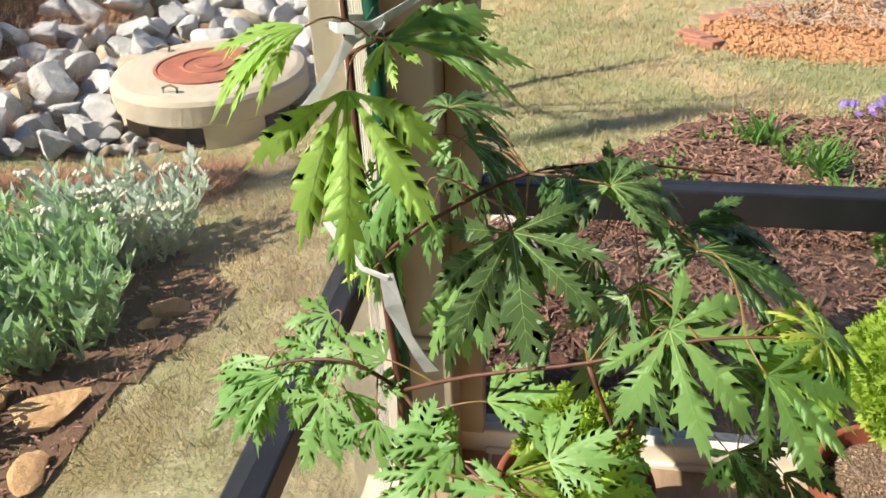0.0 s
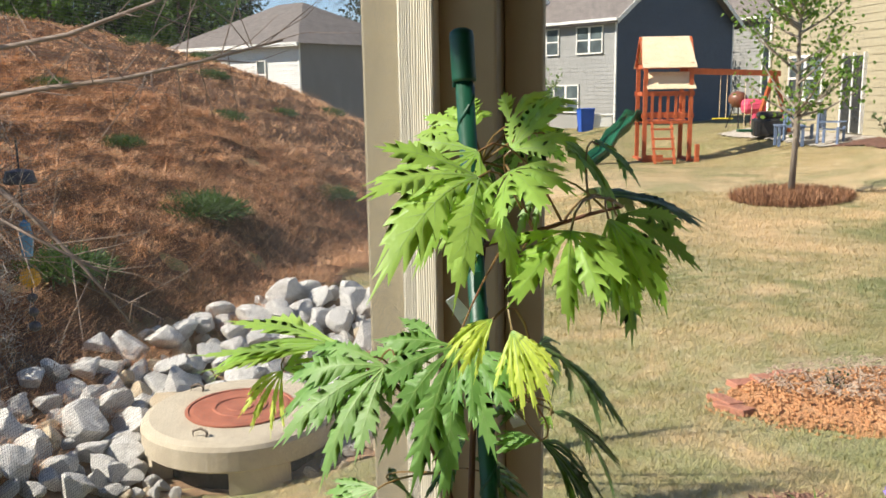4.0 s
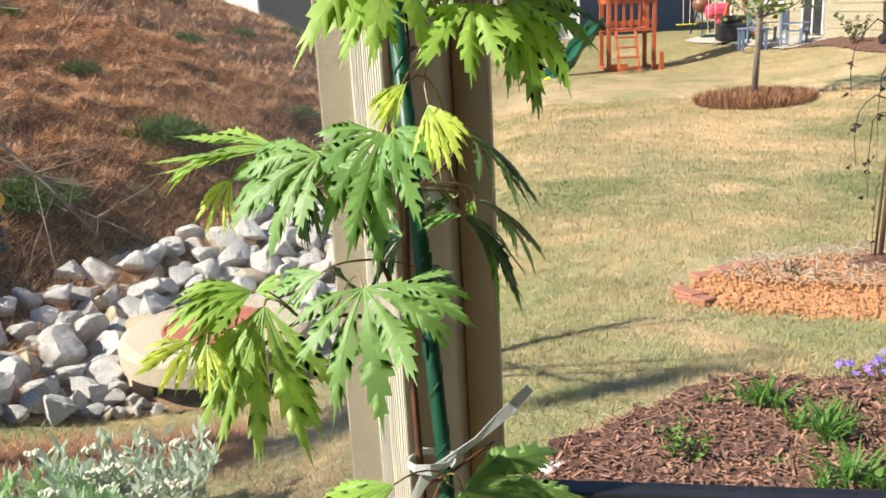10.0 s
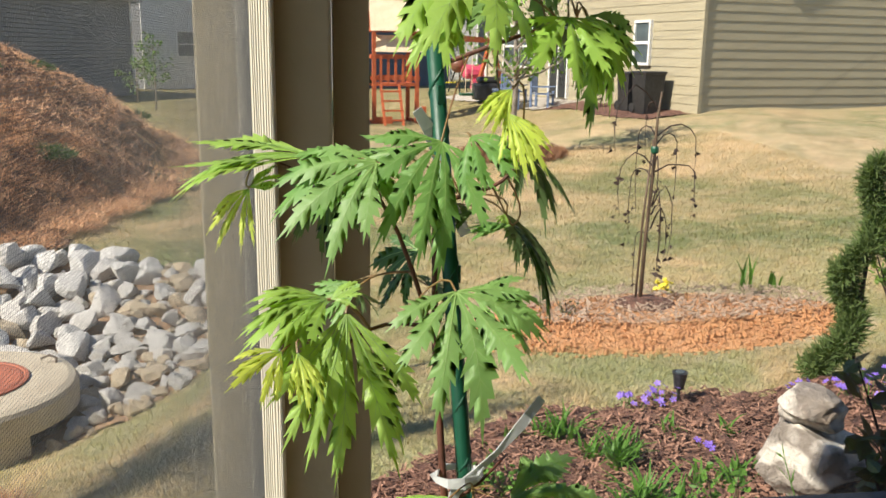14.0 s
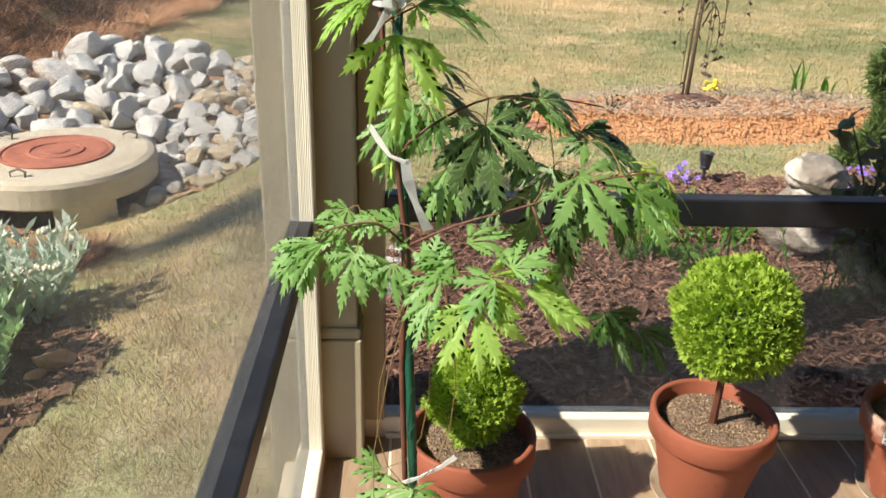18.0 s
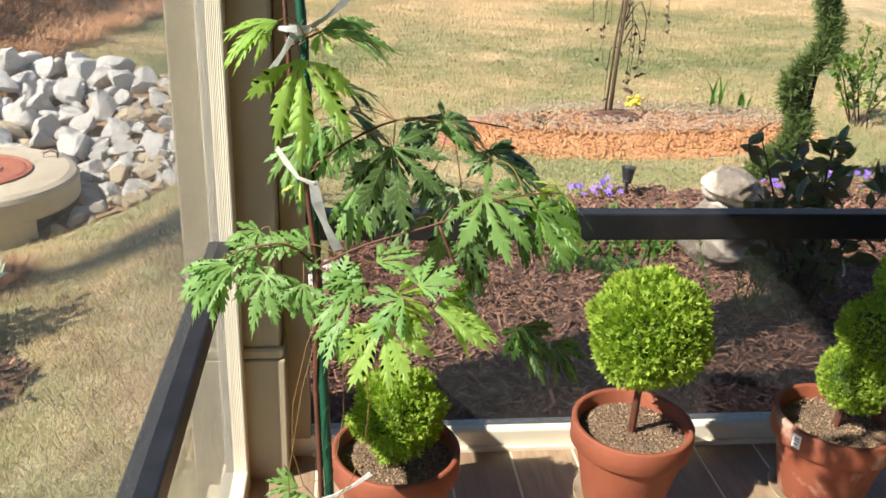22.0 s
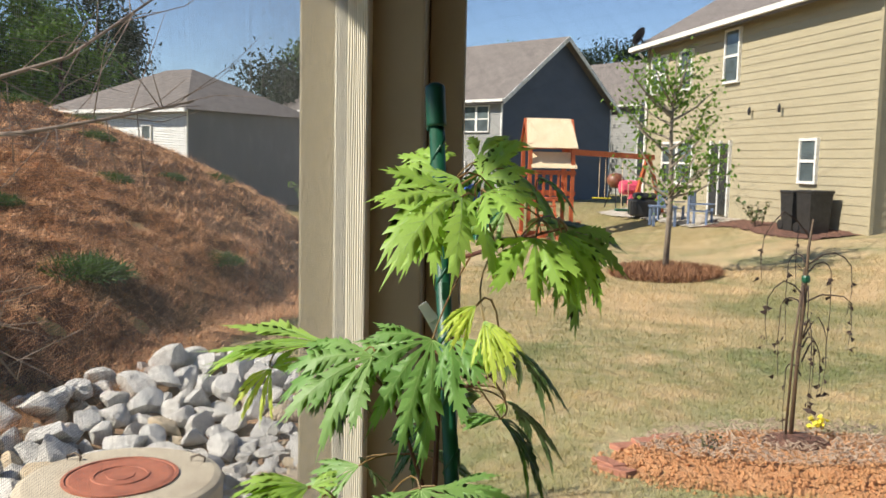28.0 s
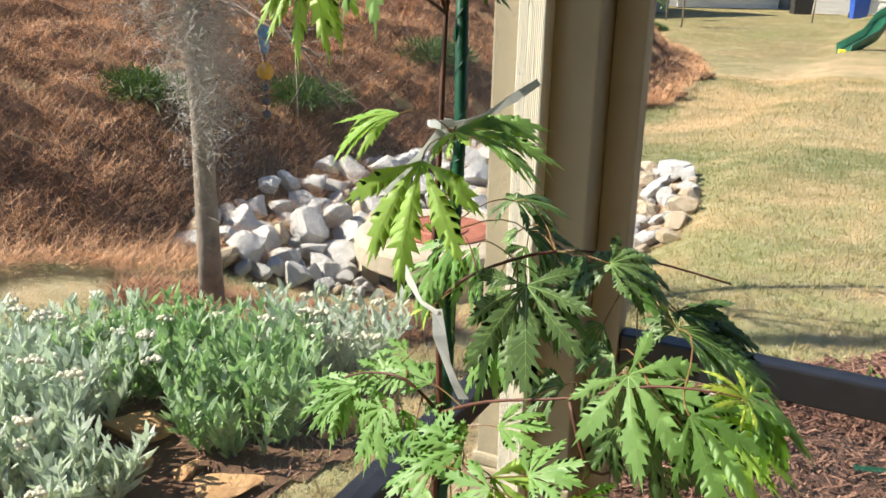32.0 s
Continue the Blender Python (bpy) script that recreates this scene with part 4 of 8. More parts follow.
def topiary(name, label, x, y, r, h, globe, gzc, seed, lean=(0, 0), n=9500, clay="terracotta", tiers=(), lumpy=0.1):
    """A clipped globe on a short stem in a clay pot."""
    t = empty(name, (x, y, 0.0), label, "topiary", "potted topiaries")
    part("saucer", lathe([(0, 0.0), (r * 0.76, 0.0), (r * 0.84, 0.014), (r * 0.825, 0.014), (r * 0.75, 0.005), (0, 0.006)], 40), M["saucer"], t, "clear plastic saucer", smooth=True)
    part("pot", lathe(pot_profile(r, h), 56), M[clay], t, "terracotta pot", m=Matrix.Translation((0, 0, 0.008)), smooth=True)
    rng = np.random.default_rng(seed)
    bm = lathe([(0, h * 0.86), (r * 0.5, h * 0.87), (r * 0.82, h * 0.85), (r * 0.89, h * 0.84)], 36)
    for v in bm.verts:
        v.co.z += 0.006 * noise.noise(v.co * 40)
    part("soil", bm, M["soil"], t, "dry crumbly potting soil", m=Matrix.Translation((0, 0, 0.008)))
    c = 420
    a, q = rng.uniform(0, 6.28, c), np.sqrt(rng.uniform(0, 1, c)) * r * 0.84
    mid = np.column_stack([np.cos(a) * q, np.sin(a) * q, h * 0.868 - 0.02 * h * (q / r) ** 2 + 0.008 + rng.uniform(0, 0.003, c)])
    octa = np.array([(1, 0, 0), (0, 1, 0), (-1, 0, 0), (0, -1, 0), (0, 0, 0.8), (0, 0, -0.8)])
    V = mid[:, None] + octa[None] * rng.uniform(0.5, 1.4, (c, 6, 1)) * rng.uniform(0.0018, 0.0042, (c, 1, 1))
    F = (np.arange(c) * 6)[:, None, None] + np.array([(0, 1, 4), (1, 2, 4), (2, 3, 4), (3, 0, 4)])[None]
    part("loose_soil", mesh_np("loose_soil", V.reshape(-1, 3), F.reshape(-1, 3), M["crumbs"]), parent=t)["kind"] = "stuff"
    zc = gzc
    part("stem", tube([(0, 0, h * 0.8), (lean[0] * 0.4, lean[1] * 0.4, (h * 0.8 + zc) / 2), (lean[0], lean[1], zc)], [0.009, 0.0075, 0.006], 8), M["maple_bark"], t, "brown woody stem")
    clipped_ball(t, (lean[0], lean[1], zc), globe, n, seed, lumpy)
    for k, (dx, dz, r2) in enumerate(tiers):
        clipped_ball(t, (lean[0] + dx, lean[1], zc + dz), r2, n, seed + 20 + k)
    return t


topiary("topiary", "low clipped lime cypress globe in a terracotta pot", 0.311, -0.15, 0.128, 0.2, 0.094, 0.287, 3, n=6500, lumpy=0.28)
topiary("topiary", "clipped lime cypress ball on a bare stem in a terracotta pot", 0.819, -0.08, 0.129, 0.2, 0.125, 0.443, 4, (-0.006, -0.03))
stained = topiary("topiary", "tiered clipped lime cypress in a white stained terracotta pot", 1.277, -0.085, 0.131, 0.203, 0.08, 0.302, 5, (0.02, 0.0), 4200, "terracotta_stained", ((0.035, 0.105, 0.092), (0.085, 0.23, 0.085)))

# price sticker on the rim of the stained pot
a = radians(206)
st = part("sticker", box(-0.0008, -0.01, -0.016, 0.0008, 0.01, 0.016, 0.0004), M["white_tie"], stained, "white paper price sticker", m=pose(math.cos(a) * 0.1312, math.sin(a) * 0.1312, 0.186, 0, 0, 206))
for z, w in ((0.007, 0.006), (0.001, 0.007), (-0.006, 0.005)):
    part("print_bar", box(0.0008, -w, z - 0.0011, 0.0013, w, z + 0.0011), M["dark_metal"], st)

# ---------------------------------------------------------------- the staked maple
MAPLE = empty("potted_maple", (0.2, -0.76, 0.0), "slender potted maple with cut bright green leaves tied to a stake", "maple")
MI = MAPLE.matrix_basis.inverted()


def local(p):
    return MI @ Vector(p)


part("pot", lathe(pot_profile(0.125, 0.25), 40), M["black_plastic"], MAPLE, "black plastic nursery pot", smooth=True)
bm = lathe([(0, 0.215), (0.08, 0.217), (0.112, 0.212)], 30)
part("soil", bm, M["soil"], MAPLE, "dark potting soil")
STEM = [(0.2, -0.757, 0.2), (0.185, -0.73, 0.45), (0.176, -0.706, 0.7), (0.18, -0.7, 0.85), (0.168, -0.684, 0.95), (0.157, -0.672, 1.0), (0.152, -0.656, 1.08), (0.146, -0.638, 1.19), (0.147, -0.62, 1.28), (0.151, -0.604, 1.37), (0.15, -0.6, 1.42)]
part("trunk", tube([local(p) for p in STEM], [0.0038, 0.0036, 0.0034, 0.0032, 0.003, 0.0028, 0.0026, 0.0022, 0.0018, 0.0015, 0.0012], 8), M["maple_bark"], MAPLE, "thin red brown stem", smooth=True)
BRANCHES = {
    "right": [(0.184, -0.71, 0.85), (0.234, -0.72, 0.885), (0.309, -0.735, 0.915), (0.37, -0.745, 0.945), (0.42, -0.75, 0.955)],
    "right_low": [(0.309, -0.735, 0.912), (0.332, -0.74, 0.86), (0.35, -0.66, 0.83), (0.37, -0.58, 0.8)],
    "right_up": [(0.178, -0.70, 0.94), (0.207, -0.69, 0.985), (0.265, -0.66, 1.005), (0.33, -0.63, 1.0), (0.4, -0.61, 0.985)],
    "left": [(0.184, -0.71, 0.85), (0.15, -0.71, 0.88), (0.11, -0.705, 0.875), (0.08, -0.70, 0.86)],
    "front": [(0.19, -0.72, 0.8), (0.215, -0.745, 0.85), (0.25, -0.78, 0.85)],
}
BRANCHES_UP = {
    "mid_left": [(0.15, -0.685, 1.15), (0.13, -0.70, 1.22), (0.10, -0.72, 1.225), (0.06, -0.735, 1.2)],
    "mid_left_up": [(0.15, -0.68, 1.22), (0.11, -0.64, 1.285), (0.06, -0.615, 1.3), (0.03, -0.6, 1.31)],
    "mid_right": [(0.155, -0.68, 1.25), (0.175, -0.68, 1.3), (0.19, -0.685, 1.315)],
    "top_right": [(0.163, -0.66, 1.37), (0.185, -0.64, 1.385), (0.215, -0.64, 1.395), (0.232, -0.645, 1.4)],
    "knot_right": [(0.15, -0.685, 1.06), (0.17, -0.66, 1.09), (0.2, -0.63, 1.1)],
}
BRANCHES.update(BRANCHES_UP)
for key, pts in BRANCHES.items():
    if key != "right_low":
        pts[0] = min(STEM, key=lambda q: abs(q[2] - pts[0][2]))


def flowing(pts, k=4):
    """A smooth line through the points."""
    pts = [Vector(p) for p in pts]
    out = []
    for i in range(len(pts) - 1):
        a, b, c, e = pts[max(i - 1, 0)], pts[i], pts[i + 1], pts[min(i + 2, len(pts) - 1)]
        for j in range(k):
            t = j / k
            out.append(0.5 * (2 * b + (c - a) * t + (2 * a - 5 * b + 4 * c - e) * t * t + (3 * b - a - 3 * c + e) * t ** 3))
    return out + [pts[-1]]


for pts in BRANCHES.values():
    line = flowing(pts)
    n = len(line)
    part("branch", tube([local(p) for p in line], [0.0017 - 0.0009 * i / (n - 1) for i in range(n)], 6), M["maple_bark"], MAPLE, smooth=True)
NODES = [Vector(p) for p in STEM[3:]] + [Vector(p) for b in BRANCHES.values() for p in b]
for b in BRANCHES.values():
    for p, q in zip(b, b[1:]):
        NODES.append((Vector(p) + Vector(q)) / 2)
leaf_no = [0]


def leaf(tone, hub, d, nrm, size, lobes, fan, droop):
    """One palmate leaf: deeply cut, toothed lobes fanned round a hub, sagging under their weight, with veins and a stalk."""
    leaf_no[0] += 1
    rng = random.Random(leaf_no[0] * 17)
    hub, d, nrm = Vector(hub), Vector(d).normalized(), Vector(nrm)
    nrm = (nrm - d * nrm.dot(d)).normalized()
    side = d.cross(nrm)
    young = tone == "yellow"
    slim = fan < 46
    lobes = (lobes if slim else 5 if fan < 64 else 7) if lobes > 3 else 3
    size *= 1.0 if young else 1.08
    vs, fs, vein = [], [], []
    wave = rng.uniform(0, 6.28)

    def place(x, y):
        q = math.hypot(x, y) / size
        lift = 0.05 * math.sin(q * 3.0) + 0.025 * math.sin(3 * math.atan2(x, y) + wave) * q
        return hub + side * x + d * y + nrm * size * lift - Vector((0, 0, droop * size * q * q))

    for k in range(lobes):
        u = 2 * k / (lobes - 1) - 1
        ang = radians(fan * u + rng.uniform(-3.5, 3.5))
        L = size * (1 - (0.08 + 0.0032 * fan) * abs(u) ** 1.8) * rng.uniform(0.93, 1.05)
        W = L * (0.08 if young else 0.1 if slim else 0.15) * rng.uniform(0.85, 1.15)
        N = 8 if size > 0.05 else 6
        ca, sa = math.cos(ang), math.sin(ang)
        sag = rng.uniform(-0.16, 0.3) * L
        fold, tilt = rng.uniform(-0.05, 0.2), rng.uniform(-0.3, 0.3) * (1.5 if slim else 1)
        hook = rng.uniform(-0.12, 0.12) * L

        def pt(s, w):
            x, y = w + hook * s * s, s * L
            X, Y = x * ca + y * sa, -x * sa + y * ca
            return place(X, Y) + nrm * (-abs(w) * fold + w * tilt - sag * s ** 3)

        def wide(s):
            q = min(1.0, max(0.0, (s - 0.17) / 0.83))
            return 0.018 * L * (1 - q) + W * max(0.0, math.sin(math.pi * q ** 1.1)) ** 1.15

        spine, lft, rgt, ribs = [], [], [], []
        step = 0.78 / N
        for i in range(N + 1):
            s = 0.03 if i == 0 else 0.16 + step * i
            spine.append(pt(s, 0))
            for lst, sg in ((lft, -1), (rgt, 1)):
                lst.append(pt(s, sg * wide(s) * (1.0 if i < 2 else rng.uniform(0.42, 0.6) if rng.random() < 0.25 else rng.uniform(0.66, 0.84))))
            if i < N:
                sm = s + step * 0.55 if i else 0.16 + step * 0.5
                spine.append(pt(sm, 0))
                for lst, sg in ((lft, -1), (rgt, 1)):
                    st = min(s + step * rng.uniform(1.0, 1.7), 1.0) if i else sm
                    e = sg * wide(sm) * (1.0 if i == 0 else rng.uniform(0.95, 1.28))
                    lst.append(pt(st, e))
                    if i:
                        ribs.append((s - step * 0.3, st - 0.03, e * 0.75))
        tip = pt(1.09, 0)
        b, m_ = len(vs), len(spine)
        vs += spine + lft + rgt + [tip]
        for i in range(m_ - 1):
            for o in (m_, 2 * m_):
                if i % 2 == 0:
                    pair = [(b + i, b + i + 1, b + o + i), (b + i + 1, b + o + i + 1, b + o + i)]
                else:
                    pair = [(b + i, b + i + 1, b + o + i + 1), (b + i, b + o + i + 1, b + o + i)]
                fs += pair if o == m_ else [f[::-1] for f in pair]
        fs.append((b + m_ - 1, b + 3 * m_, b + 2 * m_ - 1))
        fs.append((b + 3 * m_, b + m_ - 1, b + 3 * m_ - 1))
        # pale midrib and side veins, a little proud
        lift = nrm * 0.0004
        vw = size * 0.0048
        v0 = len(vs)
        for i in range(N + 1):
            s = 0.02 + 0.9 * i / N
            vs += [pt(s, -vw * (1.05 - s)) + lift, pt(s, vw * (1.05 - s)) + lift]
        vein += [(v0 + 2 * i, v0 + 2 * i + 1, v0 + 2 * i + 3, v0 + 2 * i + 2) for i in range(N)]
        if size > 0.05:
            for s0, s1, e in ribs:
                v0 = len(vs)
                vs += [pt(s0 - 0.004, 0) + lift, pt(s0 + 0.004, 0) + lift, pt(s1, e) + lift]
                vein.append((v0, v0 + 1, v0 + 2))
    # the web that joins the lobes round the hub
    b = len(vs)
    vs.append(place(0, 0))
    for k in range(13):
        an = radians(fan * (k / 6 - 1) * 1.02)
        r = size * (0.15 - 0.05 * abs(k / 6 - 1))
        vs.append(place(math.sin(an) * r, math.cos(an) * r))
    fs += [(b, b + k + 1, b + k + 2) for k in range(12)]
    me = bpy.data.meshes.new("leaf")
    me.from_pydata([local(v) for v in vs], [], fs + vein)
    me.materials.append(M["leaf_" + tone])
    me.materials.append(M["leaf_vein"])
    me.polygons.foreach_set("material_index", [0] * len(fs) + [1] * len(vein))
    me.polygons.foreach_set("use_smooth", [True] * len(me.polygons))
    me.update()
    lf = part("leaf", me, parent=MAPLE, label={"yellow": "young yellow leaf", "bright": "sunlit yellow green leaf"}.get(tone, ""))
    near = min(NODES, key=lambda q: (q - (hub - d * 0.03)).length)
    ctrl = hub - d * 0.3 * (hub - near).length + Vector((0, 0, 0.12 * (hub - near).length))
    line = [near.lerp(ctrl, t).lerp(ctrl.lerp(hub, t), t) for t in (0, 0.2, 0.4, 0.6, 0.8, 1)]
    part("stalk", tube([local(p) for p in line], [0.0008, 0.0007, 0.0006, 0.0006, 0.0006, 0.0007], 5), M["maple_shoot"], lf)
    return lf


leaf("bright", (0.163, -0.700, 1.421), (-0.44, -0.89, -0.13), (0.40, -0.33, 0.86), 0.064, 7, 55, 0.29)
leaf("bright", (0.146, -0.660, 1.405), (-0.48, -0.68, -0.55), (0.19, -0.69, 0.70), 0.033, 7, 55, 0.33)
leaf("bright", (0.147, -0.640, 1.396), (0.00, -0.89, -0.45), (0.04, -0.45, 0.89), 0.025, 5, 45, 0.20)
leaf("bright", (0.143, -0.600, 1.437), (-0.74, 0.59, 0.34), (-0.17, -0.64, 0.74), 0.039, 7, 70, 0.17)
leaf("bright", (0.174, -0.660, 1.431), (0.74, 0.30, 0.60), (-0.37, -0.56, 0.74), 0.038, 7, 60, 0.08)
leaf("bright", (0.178, -0.700, 1.424), (0.42, -0.90, -0.12), (-0.37, -0.29, 0.88), 0.038, 7, 50, 0.18)
leaf("mid", (0.192, -0.620, 1.436), (0.60, 0.77, -0.23), (0.53, -0.16, 0.83), 0.059, 7, 60, 0.36)
leaf("mid", (0.177, -0.580, 1.442), (0.09, 0.63, -0.77), (0.14, -0.77, -0.62), 0.036, 7, 60, 0.35)
leaf("bright", (0.208, -0.715, 1.398), (-0.09, -0.76, -0.64), (0.01, -0.64, 0.77), 0.037, 7, 75, 0.27)
leaf("mid", (0.229, -0.680, 1.400), (0.56, 0.46, -0.69), (0.58, -0.81, -0.07), 0.049, 9, 60, 0.51)
leaf("bright", (0.225, -0.690, 1.400), (0.46, -0.31, -0.83), (-0.02, -0.94, 0.34), 0.037, 7, 40, 0.36)
leaf("dark", (0.220, -0.600, 1.400), (0.62, 0.78, -0.05), (0.14, -0.04, 0.99), 0.073, 7, 40, 0.28)
leaf("dark", (0.153, -0.600, 1.418), (0.12, 0.82, -0.56), (0.81, -0.41, -0.42), 0.028, 7, 60, 0.33)
leaf("mid", (0.169, -0.600, 1.410), (0.32, 0.64, -0.70), (0.79, -0.59, -0.18), 0.018, 5, 50, 0.34)
leaf("yellow", (0.174, -0.735, 1.360), (-0.64, -0.60, -0.48), (0.15, -0.71, 0.69), 0.025, 5, 28, 0.37)
leaf("yellow", (0.179, -0.700, 1.345), (0.42, -0.60, -0.68), (-0.04, -0.76, 0.65), 0.033, 7, 36, 0.31)
leaf("dark", (0.189, -0.660, 1.325), (0.60, 0.69, -0.41), (0.54, 0.02, 0.84), 0.058, 7, 42, 0.43)
leaf("mid", (0.145, -0.670, 1.326), (-0.33, -0.54, -0.77), (0.10, -0.83, 0.54), 0.055, 9, 78, 0.40)
leaf("mid", (0.158, -0.700, 1.332), (0.63, -0.66, -0.41), (-0.17, -0.62, 0.76), 0.030, 7, 55, 0.36)
leaf("mid", (0.131, -0.640, 1.317), (-0.89, 0.38, -0.24), (-0.42, -0.53, 0.74), 0.053, 5, 40, 0.21)
leaf("mid", (0.106, -0.673, 1.314), (-0.89, -0.31, -0.34), (0.01, -0.76, 0.65), 0.055, 7, 52, 0.35)
leaf("dark", (0.079, -0.630, 1.301), (-0.27, 0.24, -0.93), (-0.03, -0.97, -0.24), 0.041, 7, 42, 0.42)
leaf("bright", (0.069, -0.636, 1.313), (-1.00, 0.07, 0.00), (-0.02, -0.41, 0.91), 0.086, 7, 26, 0.12)
leaf("yellow", (0.025, -0.620, 1.290), (-0.62, -0.33, -0.72), (-0.03, -0.90, 0.43), 0.031, 5, 38, 0.49)
leaf("bright", (0.026, -0.620, 1.291), (0.87, 0.00, 0.48), (-0.36, -0.66, 0.66), 0.021, 5, 40, 0.10)
leaf("dark", (0.195, -0.620, 1.272), (0.57, 0.67, -0.48), (0.58, 0.08, 0.81), 0.060, 7, 26, 0.45)
leaf("bright", (0.194, -0.630, 1.274), (-0.45, 0.00, -0.89), (-0.35, -0.92, 0.18), 0.009, 5, 40, 0.11)
leaf("dark", (0.191, -0.665, 1.273), (0.62, 0.47, -0.63), (0.77, -0.22, 0.60), 0.053, 7, 30, 0.47)
leaf("mid", (0.191, -0.665, 1.273), (-0.97, 0.19, -0.14), (-0.19, -0.28, 0.94), 0.027, 5, 22, 0.05)
leaf("dark", (0.177, -0.600, 1.270), (-1.00, 0.00, -0.08), (-0.07, -0.52, 0.85), 0.024, 5, 40, 0.21)
leaf("dark", (0.138, -0.600, 1.243), (-0.68, 0.47, -0.57), (-0.73, -0.48, 0.48), 0.043, 7, 55, 0.23)
leaf("dark", (0.147, -0.580, 1.212), (0.73, 0.66, -0.15), (0.40, -0.24, 0.88), 0.030, 7, 70, 0.21)
leaf("mid", (0.145, -0.744, 1.253), (0.24, -0.66, -0.71), (0.08, -0.72, 0.69), 0.055, 7, 82, 0.24)
leaf("mid", (0.158, -0.720, 1.244), (0.96, -0.25, -0.14), (-0.04, -0.62, 0.78), 0.041, 5, 45, 0.15)
leaf("bright", (0.076, -0.730, 1.246), (-0.76, -0.65, 0.05), (0.34, -0.33, 0.88), 0.046, 7, 36, 0.20)
leaf("bright", (0.078, -0.730, 1.246), (0.90, 0.00, 0.43), (-0.35, -0.61, 0.72), 0.018, 5, 35, 0.10)
leaf("mid", (0.096, -0.660, 1.235), (-0.92, 0.00, -0.40), (-0.32, -0.61, 0.73), 0.037, 5, 36, 0.22)
leaf("dark", (0.092, -0.620, 1.221), (0.46, 0.71, -0.53), (0.58, 0.21, 0.79), 0.028, 5, 50, 0.11)
leaf("yellow", (0.053, -0.765, 1.229), (-0.64, -0.76, -0.15), (0.37, -0.48, 0.80), 0.033, 5, 40, 0.27)
leaf("yellow", (0.061, -0.765, 1.228), (0.30, -0.56, -0.77), (0.26, -0.73, 0.63), 0.027, 5, 34, 0.24)
leaf("bright", (0.086, -0.740, 1.241), (0.00, -0.46, -0.89), (0.23, -0.86, 0.45), 0.065, 7, 42, 0.24)
leaf("bright", (0.147, -0.717, 1.116), (-0.88, -0.44, -0.17), (0.05, -0.45, 0.89), 0.052, 7, 34, 0.27)
leaf("mid", (0.188, -0.700, 1.104), (0.87, 0.50, -0.01), (0.21, -0.35, 0.91), 0.080, 7, 34, 0.20)
leaf("bright", (0.187, -0.700, 1.103), (0.33, -0.91, -0.26), (-0.17, -0.33, 0.93), 0.033, 5, 45, 0.16)
leaf("bright", (0.167, -0.716, 1.080), (0.11, -0.58, -0.81), (0.10, -0.80, 0.59), 0.076, 7, 62, 0.24)
leaf("mid", (0.163, -0.680, 0.983), (-0.51, -0.22, -0.83), (-0.17, -0.92, 0.35), 0.045, 5, 45, 0.32)
leaf("mid", (0.170, -0.670, 0.973), (-0.17, -0.21, -0.96), (-0.03, -0.98, 0.22), 0.047, 5, 35, 0.33)
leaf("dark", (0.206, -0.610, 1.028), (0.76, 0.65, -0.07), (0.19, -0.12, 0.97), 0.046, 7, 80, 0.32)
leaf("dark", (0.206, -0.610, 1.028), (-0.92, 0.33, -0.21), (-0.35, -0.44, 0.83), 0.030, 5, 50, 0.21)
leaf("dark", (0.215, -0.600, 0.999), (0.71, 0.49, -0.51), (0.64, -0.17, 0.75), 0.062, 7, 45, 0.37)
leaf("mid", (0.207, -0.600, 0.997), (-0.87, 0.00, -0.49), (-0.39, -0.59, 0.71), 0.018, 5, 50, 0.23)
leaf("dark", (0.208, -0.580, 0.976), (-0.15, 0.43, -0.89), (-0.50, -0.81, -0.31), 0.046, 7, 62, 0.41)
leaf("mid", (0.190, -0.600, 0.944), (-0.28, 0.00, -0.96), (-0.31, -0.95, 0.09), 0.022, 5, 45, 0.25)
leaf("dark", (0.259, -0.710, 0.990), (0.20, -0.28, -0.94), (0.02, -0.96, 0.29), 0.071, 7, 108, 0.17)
leaf("mid", (0.226, -0.680, 0.938), (-0.27, -0.17, -0.95), (-0.20, -0.95, 0.22), 0.060, 5, 32, 0.25)
leaf("mid", (0.353, -0.740, 0.948), (0.76, -0.29, -0.58), (0.17, -0.77, 0.61), 0.068, 7, 108, 0.13)
leaf("dark", (0.341, -0.660, 0.927), (0.20, 0.21, -0.96), (-0.00, -0.98, -0.22), 0.094, 7, 60, 0.42)
leaf("mid", (0.404, -0.770, 0.943), (0.80, 0.00, -0.60), (0.42, -0.72, 0.55), 0.055, 7, 62, 0.23)
leaf("yellow", (0.437, -0.745, 0.951), (-0.79, -0.41, 0.45), (0.57, -0.22, 0.79), 0.037, 7, 105, 0.10)
leaf("mid", (0.430, -0.720, 0.944), (0.84, 0.34, -0.42), (0.52, -0.32, 0.79), 0.058, 7, 50, 0.36)
leaf("dark", (0.373, -0.680, 0.966), (0.89, 0.26, -0.38), (0.45, -0.36, 0.81), 0.077, 7, 36, 0.35)
leaf("dark", (0.373, -0.680, 0.966), (-0.95, 0.31, -0.00), (-0.16, -0.48, 0.86), 0.033, 5, 60, 0.15)
leaf("mid", (0.296, -0.660, 1.006), (0.88, 0.38, -0.28), (0.40, -0.31, 0.86), 0.079, 5, 32, 0.34)
leaf("dark", (0.291, -0.660, 1.004), (-0.60, 0.00, -0.80), (-0.55, -0.72, 0.42), 0.030, 7, 70, 0.40)
leaf("mid", (0.113, -0.640, 0.868), (-0.80, -0.57, -0.21), (0.05, -0.41, 0.91), 0.035, 7, 90, 0.21)
